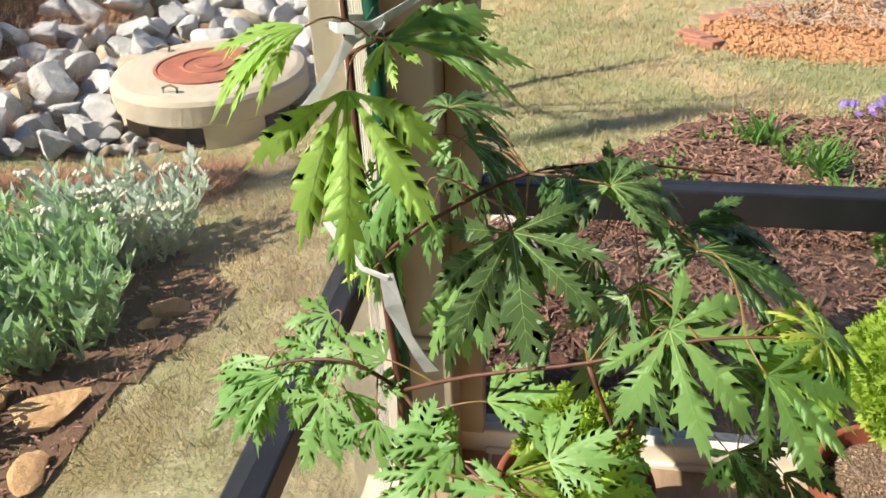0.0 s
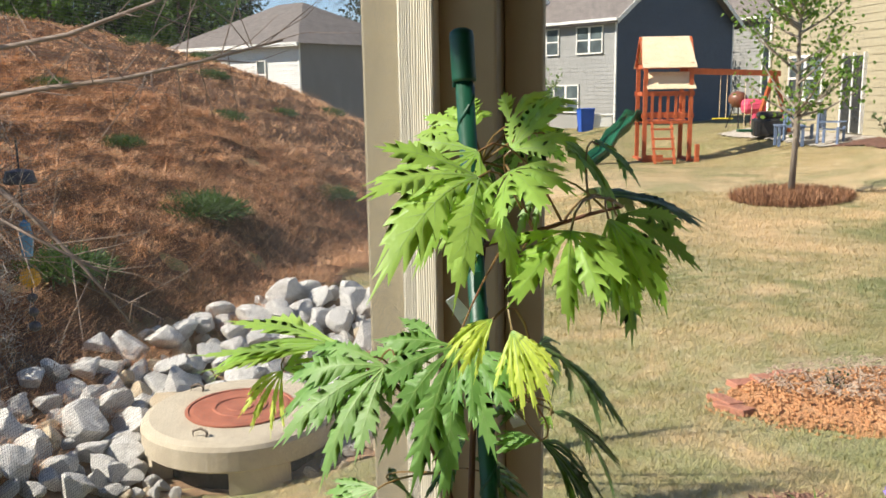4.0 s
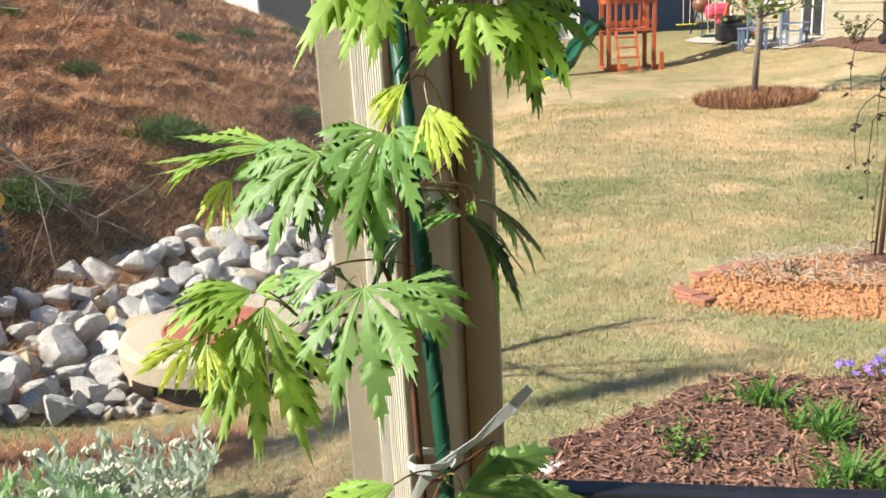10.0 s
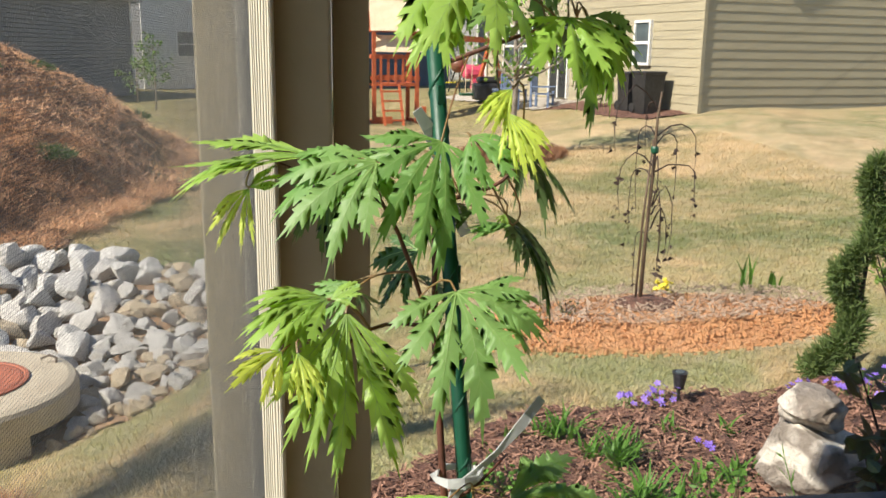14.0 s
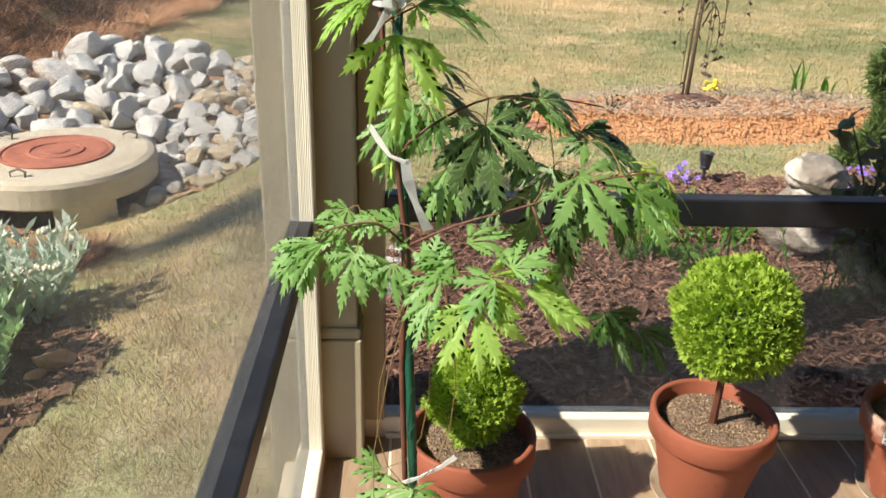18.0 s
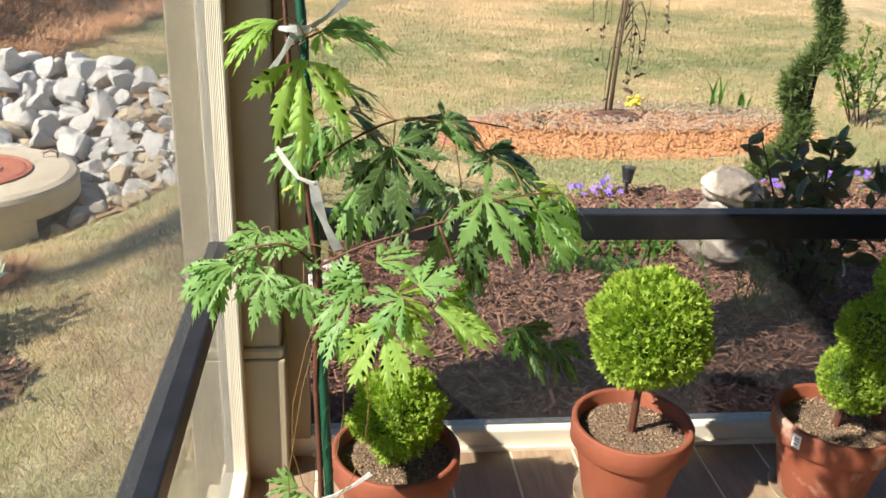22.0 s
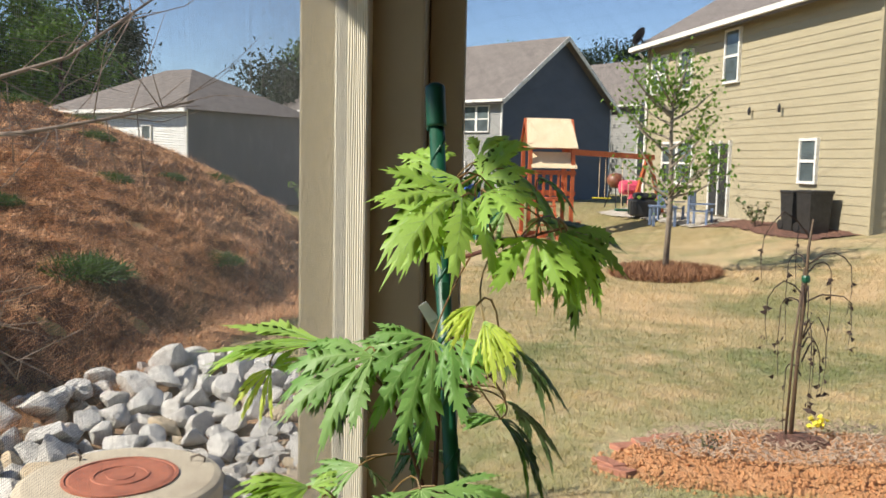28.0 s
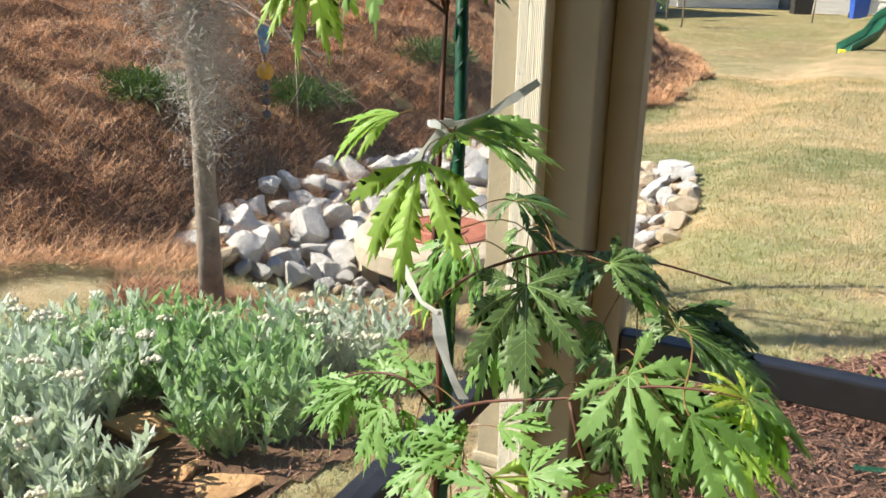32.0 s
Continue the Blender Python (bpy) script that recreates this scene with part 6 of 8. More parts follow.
# ---------------------------------------------------------------- silver plants by the side screen
def herb(name, label, x, y, r, h, n, mat, flowers, seed, category="plant", group="", lean=0.5, lw=0.0105, ll=0.07):
    """A clump of leafy stems, with flat white flower heads."""
    rng = np.random.default_rng(seed)
    z = float(gz(x, y))
    t = empty(name, (x, y, z), label, category, group)
    n = int(n * 1.25)
    k = max(int(n / 26), 6)
    a, q = rng.uniform(0, 6.28, k), np.sqrt(rng.uniform(0, 1, k)) * r
    base = np.column_stack([np.cos(a) * q, np.sin(a) * q, np.zeros(k)])
    tilt = lean * q / r
    H = h * rng.uniform(0.6, 1.1, k)
    top = base + np.column_stack([np.cos(a) * np.sin(tilt), np.sin(a) * np.sin(tilt), np.cos(tilt)]) * H[:, None]
    sv, sf = [], []
    for b, e in zip(base, top):
        v, f = tube_data([Vector(b), Vector(b).lerp(Vector(e), 0.5) + Vector((0, 0, 0.01)), Vector(e)], [0.0025, 0.002, 0.0015], 4, False)
        sf += [tuple(i + len(sv) for i in g) for g in f]
        sv += v
    part("stem_spray", mesh_of("stem_spray", sv, sf, mat), parent=t)["kind"] = "stuff"
    s = rng.integers(0, k, n)
    u = rng.uniform(0.08, 1.0, n)
    c = base[s] * (1 - u)[:, None] + top[s] * u[:, None]
    d = rng.normal(size=(n, 3))
    d[:, 2] = np.abs(d[:, 2]) * 1.1 + 1.15
    d /= np.linalg.norm(d, axis=1)[:, None]
    w = np.cross(d, rng.normal(size=(n, 3)))
    w = w / np.linalg.norm(w, axis=1)[:, None] * (lw * rng.uniform(0.5, 1.2, n))[:, None]
    L = (ll * rng.uniform(0.5, 1.2, n))[:, None]
    V = np.stack([c - w * 0.3, c + w * 0.3, c + d * L * 0.5 + w, c + d * L + w * 0.1, c + d * L - w * 0.1, c + d * L * 0.5 - w], 1).reshape(-1, 3)
    i = np.arange(n)[:, None] * 6
    Q = np.concatenate([i + np.array([[0, 1, 2, 5]]), i + np.array([[5, 2, 3, 4]])])
    part("foliage", mesh_np("foliage", V, Q, mat), parent=t)
    for j in range(flowers * 2 // 3):
        e = top[j % k] + np.array([rng.normal(0, 0.01), rng.normal(0, 0.01), 0.045])
        bm = bmesh.new()
        for _ in range(12):
            bmesh.ops.create_icosphere(bm, subdivisions=1, radius=0.0105, matrix=Matrix.Translation((rng.normal(0, 0.014), rng.normal(0, 0.014), rng.normal(0, 0.004))))
        part("flower_head", bm, M["yarrow_flower"], t, "flat white flower head", m=Matrix.Translation(e))
    return t


SILV = "silvery green feathery plant with white flower heads"
GRN = "bushy green feathery plant in the side bed"
for i, (x, y, r, h, n, mt, fl) in enumerate((
        (-1.29, 1.36, 0.14, 0.33, 1300, "yarrow", 14), (-1.48, 1.27, 0.13, 0.3, 1000, "yarrow", 10), (-1.28, 0.74, 0.17, 0.32, 1500, "yarrow_green", 4), (-1.46, 0.94, 0.17, 0.33, 1400, "yarrow_green", 5),
        (-1.76, 1.04, 0.17, 0.29, 1100, "yarrow_green", 4), (-1.84, 0.42, 0.18, 0.33, 1400, "yarrow", 12), (-1.92, 0.78, 0.18, 0.32, 1200, "yarrow_green", 5), (-1.82, 0.12, 0.2, 0.35, 1600, "yarrow", 12),
        (-1.46, 0.14, 0.15, 0.22, 1000, "yarrow", 3), (-2.18, 0.82, 0.17, 0.28, 1000, "yarrow", 6), (-2.16, 0.35, 0.2, 0.34, 1300, "yarrow", 8))):
    herb("yarrow_plant", SILV if mt == "yarrow" else GRN, x, y, r, h, n, M[mt], fl, 100 + i, "yarrow", "silver border plants")
# flat stones in that bed
for i, (x, y, sx, sy, sz, rz) in enumerate(((-0.97, 0.9, 0.075, 0.05, 0.045, 0.4), (-1.6, 0.56, 0.14, 0.1, 0.04, 0.6), (-1.09, 0.41, 0.13, 0.08, 0.03, 0.5), (-1.27, 0.44, 0.06, 0.04, 0.025, 1.4), (-1.0, 0.18, 0.08, 0.05, 0.02, 2.0), (-1.0, 0.83, 0.04, 0.03, 0.025, 1.1), (-1.42, 0.4, 0.05, 0.035, 0.025, 0.2))):
    ob = new("flat_stone", from_bm("flat_stone", rock(80 + i, sx, sy, sz, 0.3), M["slab"]))
    ob.matrix_basis = pose(x, y, float(gz(x, y)) + sz * 0.6 + 0.02, 4, -3, rz * 57)
    tagged(ob, "flat tan sandstone slab lying on the soil", "stone", "flat border stones")
tagged(part("dry_stick", tube([(-1.13, 1.06, -0.33), (-1.1, 1.0, -0.29), (-1.09, 0.96, -0.26)], [0.012, 0.01, 0.006], 6), M["twig"]), "pale broken stick lying on the soil", "stick")

# ---------------------------------------------------------------- bare tree with wind chime
tree = empty("bare_tree", (TR[0], TR[1], float(gz(*TR))), "young bare tree with grey bark and twiggy lichen", "tree")
TI = tree.matrix_basis.inverted()
trunk = [TR + (-0.6,), (-2.4, 1.84, -0.1), (-2.36, 1.8, 0.4), (-2.33, 1.76, 0.9), (-2.31, 1.75, 1.4), (-2.3, 1.74, 2.0), (-2.28, 1.74, 2.7)]
part("trunk", tube([TI @ Vector(p) for p in trunk], [0.068, 0.056, 0.05, 0.045, 0.038, 0.028, 0.015], 12), M["bark_grey"], tree, "grey trunk", smooth=True)
TREE_ARMS = [
    [(-2.31, 1.75, 1.3), (-2.09, 1.65, 1.43), (-1.72, 1.6, 1.48), (-1.38, 1.58, 1.51), (-1.1, 1.58, 1.56), (-0.8, 1.55, 1.62)],
    [(-2.31, 1.75, 1.42), (-2.05, 1.65, 1.6), (-1.58, 1.6, 1.66), (-1.24, 1.6, 1.76), (-0.95, 1.6, 1.95)],
    [(-2.31, 1.75, 1.2), (-2.0, 1.65, 1.17), (-1.75, 1.6, 1.0), (-1.6, 1.6, 0.85), (-1.44, 1.6, 0.66)],
    [(-2.32, 1.75, 1.05), (-2.1, 1.6, 1.1), (-1.8, 1.5, 1.02), (-1.43, 1.45, 0.87)],
]
TREE_ARMS += [
    [(-2.31, 1.75, 1.55), (-2.55, 1.7, 1.8), (-2.9, 1.7, 1.9), (-3.2, 1.6, 2.05)],
    [(-2.33, 1.77, 1.1), (-2.65, 1.85, 1.25), (-3.0, 1.9, 1.3), (-3.3, 1.9, 1.2)],
    [(-2.31, 1.75, 1.45), (-2.6, 1.62, 1.62), (-3.0, 1.52, 1.7), (-3.35, 1.48, 1.82)],
    [(-2.3, 1.74, 1.7), (-2.1, 1.85, 1.95), (-1.7, 1.9, 2.1), (-1.3, 1.95, 2.3)],
    # unseen upper limb, added to carry the tangle that casts the lawn streak
    [(-2.3, 1.74, 1.75), (-2.28, 1.5, 2.0), (-2.2, 1.2, 2.2), (-2.1, 1.0, 2.45)],
]
lr = random.Random(5)
for L in TREE_ARMS:
    n = len(L)
    lb = part("limb", tube([TI @ Vector(p) for p in L], [0.0105 * (1 - 0.8 * i / (n - 1)) + 0.002 for i in range(n)], 7), M["twig"], tree, smooth=True)
    vs, fs = [], []
    for _ in range(34):
        i = lr.randrange(n - 1)
        p = Vector(L[i]).lerp(Vector(L[i + 1]), lr.random())
        d = Vector((lr.uniform(-0.4, 1), lr.uniform(-0.7, 0.7), lr.uniform(-0.6, 0.8))).normalized()
        q = p + d * lr.uniform(0.08, 0.28)
        e = q + (d + Vector((0, 0, lr.uniform(-0.5, 0.5)))).normalized() * lr.uniform(0.05, 0.2)
        v, f = tube_data([TI @ p, TI @ q, TI @ e], [0.0024, 0.0016, 0.0008], 4, False)
        fs += [tuple(k + len(vs) for k in g) for g in f]
        vs += v
    part("twig_spray", mesh_of("twig_spray", vs, fs, M["twig"]), parent=lb)["kind"] = "stuff"
# grey tangle of fine dead twigs; the last is unseen, added to shade the lawn
for nm, c, r, cnt in (("twig_tangle", (-2.22, 1.7, 0.8), (0.17, 0.17, 0.4), 4400), ("twig_tangle", (-2.4, 1.72, 1.2), (0.34, 0.26, 0.36), 4800), ("twig_tangle", (-2.56, 1.7, 1.6), (0.3, 0.24, 0.4), 4900), ("twig_tangle", (-2.95, 1.75, 1.72), (0.34, 0.3, 0.26), 4000), ("twig_tangle", (-2.12, 1.08, 2.35), (0.08, 0.06, 0.5), 3000)):
    rng = np.random.default_rng(len(nm) + cnt)
    p = np.array(c) + rng.normal(size=(cnt, 3)) * np.array(r) * 0.55
    d = rng.normal(size=(cnt, 3))
    d /= np.linalg.norm(d, axis=1)[:, None]
    w = np.cross(d, rng.normal(size=(cnt, 3)))
    w = w / np.linalg.norm(w, axis=1)[:, None] * 0.0014
    L = rng.uniform(0.02, 0.09, cnt)[:, None]
    V = np.stack([p - w, p + w, p + d * L + w * 0.4, p + d * L - w * 0.4], 1).reshape(-1, 3) - np.array(tree.location)
    tg = part(nm, mesh_np(nm, V, np.arange(cnt * 4).reshape(-1, 4), M["dead_twig"]), parent=tree, label="grey tangle of fine dead twigs")
    tg["kind"] = "stuff"
chime = empty("wind_chime", (-2.05, 1.9, 1.18), "hanging wind chime of blue and amber glass", "wind chime")
part("hook", tube([(0, 0, 0.12), (0, 0, 0.0)], [0.004, 0.004], 6), M["chain"], chime)
part("top_cap", lathe([(0, 0.0), (0.05, -0.01), (0.062, -0.05), (0.06, -0.06), (0, -0.06)], 16), M["chain"], chime, "dark metal cap")
part("cord", tube([(0, 0, -0.05), (0.003, 0, -0.66)], [0.003, 0.003], 5), M["chain"], chime)
part("glass_drop", lathe([(0, 0), (0.02, -0.02), (0.028, -0.08), (0.02, -0.15), (0, -0.17)], 12), M["chime"], chime, "blue glass drop", m=Matrix.Translation((0, 0, -0.2)))
part("glass_flower", lathe([(0, 0.02), (0.03, 0.012), (0.042, 0), (0.03, -0.012), (0, -0.02)], 10), M["amber"], chime, "amber glass flower", m=pose(0, 0, -0.44, 90, 0, 20))
for z, r in ((-0.52, 0.02), (-0.58, 0.02), (-0.64, 0.024)):
    part("bead", lathe([(0, r), (r * 0.8, r * 0.6), (r, 0), (r * 0.8, -r * 0.6), (0, -r)], 10), M["chain"], chime, m=Matrix.Translation((0, 0, z)))

# ---------------------------------------------------------------- shrubs on the bank
for i, (x, y, r) in enumerate(((-3.82, 6.87, 0.42), (-5.05, 10.2, 0.26), (-5.25, 7.9, 0.24), (-8.2, 13.5, 0.4), (-3.16, 8.95, 0.28), (-4.8, 11.7, 0.22), (-4.8, 13.8, 0.3), (-8.4, 16.2, 0.4), (-4.13, 5.0, 0.4), (-6.3, 12.4, 0.3), (-3.9, 16.5, 0.3), (-4.6, 3.6, 0.4), (-6.9, 9.0, 0.3))):
    n = 2600
    rng = np.random.default_rng(200 + i)
    d = rng.normal(size=(n, 3))
    d[:, 2] = np.abs(d[:, 2])
    d /= np.linalg.norm(d, axis=1)[:, None]
    c = d * (r * rng.uniform(0.2, 1.0, n)[:, None]) * np.array([1.25, 0.9, 0.45])
    o = d + rng.normal(0, 0.5, (n, 3))
    o /= np.linalg.norm(o, axis=1)[:, None]
    w = np.cross(o, rng.normal(size=(n, 3)))
    w = w / np.linalg.norm(w, axis=1)[:, None] * r * 0.02
    L = r * rng.uniform(0.1, 0.3, n)[:, None]
    V = np.stack([c - w, c + w, c + o * L + w * 0.3, c + o * L - w * 0.3], 1).reshape(-1, 3)
    ob = new("juniper_shrub", mesh_np("juniper_shrub", V, np.arange(n * 4).reshape(-1, 4), M["juniper"]))
    ob.location = (x, y, float(gz(x, y)) + 0.02)
    tagged(ob, "low dark green juniper on the straw covered bank", "shrub", "bank junipers")

# ---------------------------------------------------------------- planting in the mulch bed
def strap_clump(name, label, x, y, n, h, seed, mat="lily", width=0.008, group="", category="plant", spread=0.7):
    """Arching strap leaves from one crown."""
    rng = random.Random(seed)
    t = empty(name, (x, y, float(gz(x, y)) + 0.02), label, category, group)
    for _ in range(n):
        a, ln, tl = rng.uniform(0, 6.28), h * rng.uniform(0.6, 1.1), rng.uniform(0.1, spread)
        vs, fs = [], []
        bx, by = rng.gauss(0, 0.02), rng.gauss(0, 0.02)
        for i in range(6):
            s = i / 5
            th = tl * (0.4 + 1.3 * s * s)
            r = ln * s * math.sin(th)
            z = ln * s * math.cos(th * 0.8)
            w = width * (1 - s ** 2) + 0.0006
            px, py = bx + math.cos(a) * r, by + math.sin(a) * r
            vs += [(px - math.sin(a) * w, py + math.cos(a) * w, z + w * 0.3), (px, py, z), (px + math.sin(a) * w, py - math.cos(a) * w, z + w * 0.3)]
        for i in range(5):
            b = i * 3
            fs += [(b, b + 1, b + 4, b + 3), (b + 1, b + 2, b + 5, b + 4)]
        part("leaf", mesh_of("leaf", vs, fs, M[mat], True), parent=t)
    return t


for i, (x, y, n, h) in enumerate(((0.93, 1.83, 40, 0.17), (0.86, 1.86, 24, 0.13), (1.07, 1.59, 44, 0.2), (1.0, 1.68, 26, 0.15), (1.12, 1.66, 18, 0.15), (1.39, 1.86, 12, 0.13), (1.6, 1.82, 10, 0.12), (0.72, 1.84, 8, 0.1), (1.06, 1.28, 46, 0.18), (1.17, 1.25, 34, 0.16), (0.97, 1.24, 26, 0.13), (1.42, 1.42, 16, 0.14), (1.3, 1.46, 12, 0.12), (1.5, 1.5, 9, 0.12), (0.88, 1.4, 8, 0.09), (2.0, 2.0, 10, 0.14))):
    strap_clump("daylily", "clump of young green strap leaves in the mulch", x, y, n, h, 300 + i, group="bed daylilies", category="daylily")
for i, (x, y, n, h) in enumerate(((2.73, 4.02, 7, 0.26), (2.95, 4.05, 5, 0.16))):
    strap_clump("iris", "upright sword shaped iris leaves on the mound", x, y, n, h, 330 + i, width=0.012, group="mound irises", category="iris", spread=0.3)


def twiggy(name, label, x, y, h, r, n_st, n_lf, mat, bark, seed, lw, ll, category="shrub", z0=None):
    """A shrub of upright stems with separate leaves."""
    rng = random.Random(seed)
    t = empty(name, (x, y, float(gz(x, y)) if z0 is None else z0), label, category)
    nodes = []
    for _ in range(n_st):
        a, q = rng.uniform(0, 6.28), r * rng.uniform(0.3, 1.0)
        b = Vector((rng.gauss(0, r * 0.12), rng.gauss(0, r * 0.12), 0))
        e = Vector((math.cos(a) * q, math.sin(a) * q, h * rng.uniform(0.6, 1.0)))
        m = b.lerp(e, 0.5) + Vector((rng.gauss(0, r * 0.1), rng.gauss(0, r * 0.1), h * 0.08))
        part("stem", tube([b, m, e], [0.006, 0.0045, 0.002], 6), M[bark], t)
        for k in range(8):
            s = 0.25 + 0.75 * k / 7
            nodes.append((b.lerp(m, s * 2) if s < 0.5 else m.lerp(e, s * 2 - 1)))
    vs, fs = [], []
    for _ in range(n_lf):
        p = rng.choice(nodes) + Vector((rng.gauss(0, 0.015), rng.gauss(0, 0.015), rng.gauss(0, 0.015)))
        d = Vector((rng.gauss(0, 1), rng.gauss(0, 1), rng.gauss(0.2, 0.6))).normalized()
        w = d.cross(Vector((rng.gauss(0, 1), rng.gauss(0, 1), rng.gauss(0, 1)))).normalized() * lw * rng.uniform(0.6, 1.2)
        L = ll * rng.uniform(0.6, 1.2)
        nn = d.cross(w).normalized() * lw * 0.3
        k = len(vs)
        vs += [p, p + d * L * 0.35 + w + nn, p + d * L * 0.7 + w * 0.8 + nn, p + d * L, p + d * L * 0.7 - w * 0.8 + nn, p + d * L * 0.35 - w + nn, p + d * L * 0.5]
        fs += [(k, k + 1, k + 6), (k + 1, k + 2, k + 6), (k + 2, k + 3, k + 6), (k + 3, k + 4, k + 6), (k + 4, k + 5, k + 6), (k + 5, k, k + 6)]
    part("foliage", mesh_of("foliage", vs, fs, M[mat]), parent=t)
    return t


twiggy("rose_bush", "small budding rose bush with brown canes", 0.6, 1.46, 0.2, 0.1, 7, 130, "lily", "cane", 11, 0.008, 0.024)
twiggy("dark_leaved_shrub", "shrub with large dark glossy leaves behind the rail", 1.67, 0.78, 0.64, 0.24, 13, 300, "dark_shrub", "dark_twig", 12, 0.022, 0.085)
twiggy("green_shrub", "small leafy green shrub in the bed", 1.15, 0.95, 0.3, 0.16, 8, 180, "lily", "cane", 15, 0.012, 0.035)
twiggy("green_shrub", "leafy light green shrub beyond the conifer", 3.6, 3.75, 0.6, 0.3, 9, 420, "tree_leaf", "dark_twig", 13, 0.016, 0.045)
twiggy("low_mound_plant", "small wilted grey plant on the mound", 1.36, 3.45, 0.12, 0.12, 8, 60, "juniper", "dark_twig", 14, 0.006, 0.02)

# stacked boulders
for nm, lab, c, s, sd, rz in (("boulder", "broad pale veined boulder at the bottom of a stack", (1.655, 1.36, 0.055), (0.22, 0.16, 0.15), 91, 20), ("boulder", "pale veined boulder balanced on another one", (1.64, 1.34, 0.245), (0.14, 0.1, 0.072), 92, -15)):
    ob = new(nm, from_bm(nm, rock(sd, *s, 0.5, 4, (0.6, 0.9)), M["boulder"]))
    ob.matrix_basis = pose(*c, 0, 14, rz)
    tagged(ob, lab, "boulder", "stacked boulders")

for i, (x, y, r) in enumerate(((0.1, 1.2, 0.09), (0.12, 0.93, 0.1), (0.16, 1.38, 0.07))):
    ob = new("edging_stone", from_bm("edging_stone", rock(95 + i, r, r * 0.8, r * 0.6, 0.25, 3), M["stone"]))
    ob.matrix_basis = pose(x, y, float(gz(x, y)) + 0.05, 0, 5, i * 50)
    tagged(ob, "pale rock edging the mulch beside the column", "stone", "bed edging stones")
herb("wispy_herb", "wispy grey green feathery herb behind the screen", 1.5, 0.9, 0.1, 0.34, 150, M["lily"], 0, 150, lw=0.004, ll=0.05)

tag = empty("plant_tag", pose(0.62, 0.96, float(gz(0.62, 0.96)) + 0.085, 8, 4, 25), "small green plastic plant tag lying on the mulch", "plant tag")
part("blade", box(-0.05, -0.011, 0, 0.035, 0.011, 0.0015, 0.0005), M["slide"], tag)
part("point", mesh_of("point", [(0.035, -0.011, 0), (0.035, 0.011, 0), (0.06, 0, 0), (0.035, -0.011, 0.0015), (0.035, 0.011, 0.0015), (0.06, 0, 0.0015)], [(0, 1, 2), (3, 5, 4), (0, 2, 5, 3), (1, 4, 5, 2)], M["slide"]), parent=tag)

# violet flowers and the little solar light
def phlox(x, y, n, h, r, seed):
    rng = random.Random(seed)
    t = empty("violet_flowers", (x, y, float(gz(x, y)) + 0.02), "low clump of violet flowers in the mulch", "flowers", "violet flower clumps")
    for _ in range(n):
        a, q = rng.uniform(0, 6.28), r * math.sqrt(rng.random())
        px, py, z = math.cos(a) * q, math.sin(a) * q, h * rng.uniform(0.6, 1.0)
        bm = tube([(px * 0.4, py * 0.4, 0), (px, py, z)], [0.0014, 0.001], 4)
        part("stem", bm, M["lily"], t)
        vs, fs = [(px, py, z)], []
        tl = Vector((rng.gauss(0, 0.4), rng.gauss(-0.3, 0.4), 1)).normalized()
        u = tl.cross(Vector((1, 0, 0))).normalized()
        v = tl.cross(u)
        for k in range(5):
            b = len(vs)
            for da, rr_ in ((-0.5, 0.009), (-0.25, 0.016), (0.25, 0.016), (0.5, 0.009)):
                an = k * 1.2566 + da
                vs.append(Vector((px, py, z)) + (u * math.cos(an) + v * math.sin(an)) * rr_ + tl * 0.002)
            fs.append((0, b, b + 1, b + 2, b + 3))
        part("bloom", mesh_of("bloom", vs, fs, M["purple"]), parent=t)


for i, (x, y, n, h, r) in enumerate(((1.3, 2.08, 10, 0.1, 0.06), (1.44, 2.1, 14, 0.12, 0.07), (1.45, 1.69, 4, 0.08, 0.05), (2.1, 2.05, 16, 0.13, 0.14), (2.38, 2.1, 26, 0.15, 0.18), (2.66, 2.14, 26, 0.15, 0.2))):
    phlox(x, y, n, h, r, 400 + i)
solar = empty("solar_light", (1.52, 2.14, float(gz(1.52, 2.14)) + 0.04), "small black solar path light stuck in the mulch", "path light")
part("spike", tube([(0, 0, -0.05), (0, 0, 0.09)], [0.006, 0.008], 8), M["black_plastic"], solar)
part("lamp_body", lathe([(0, 0.08), (0.02, 0.08), (0.032, 0.15), (0.034, 0.155), (0, 0.155)], 16), M["black_plastic"], solar)
part("solar_cell", lathe([(0, 0.158), (0.02, 0.158), (0.02, 0.155)], 12), M["glass"], solar, "small glossy solar cell")

# spiral clipped conifer
conifer = empty("spiral_conifer", (2.5, 2.45, float(gz(2.5, 2.45))), "spiral clipped dark green conifer in the bed", "conifer")
part("trunk", tube([(0, 0, 0), (0.0, 0, 0.3), (0.02, 0, 0.6)], [0.018, 0.015, 0.008], 8), M["dark_twig"], conifer)
rng = np.random.default_rng(51)
n = 9000
s = rng.uniform(0, 1, n)
ph = s * 2 * math.pi * 2.2 + 2.4
R0 = 0.076 * (1 - 0.4 * s)
cx = np.column_stack([np.cos(ph) * R0 * 0.75 + 0.17 * s - 0.12, np.sin(ph) * R0 * 0.75, 0.04 + 1.02 * s])
d = rng.normal(size=(n, 3))
d /= np.linalg.norm(d, axis=1)[:, None]
c = cx + d * (R0 * rng.uniform(0.4, 0.95, n))[:, None] * np.array([1, 1, 0.8])
o = d * 0.6 + rng.normal(0, 0.4, (n, 3)) + np.array([0, 0, 0.4])
o /= np.linalg.norm(o, axis=1)[:, None]
w = np.cross(o, rng.normal(size=(n, 3)))
w = w / np.linalg.norm(w, axis=1)[:, None] * 0.0035
L = rng.uniform(0.025, 0.06, n)[:, None]
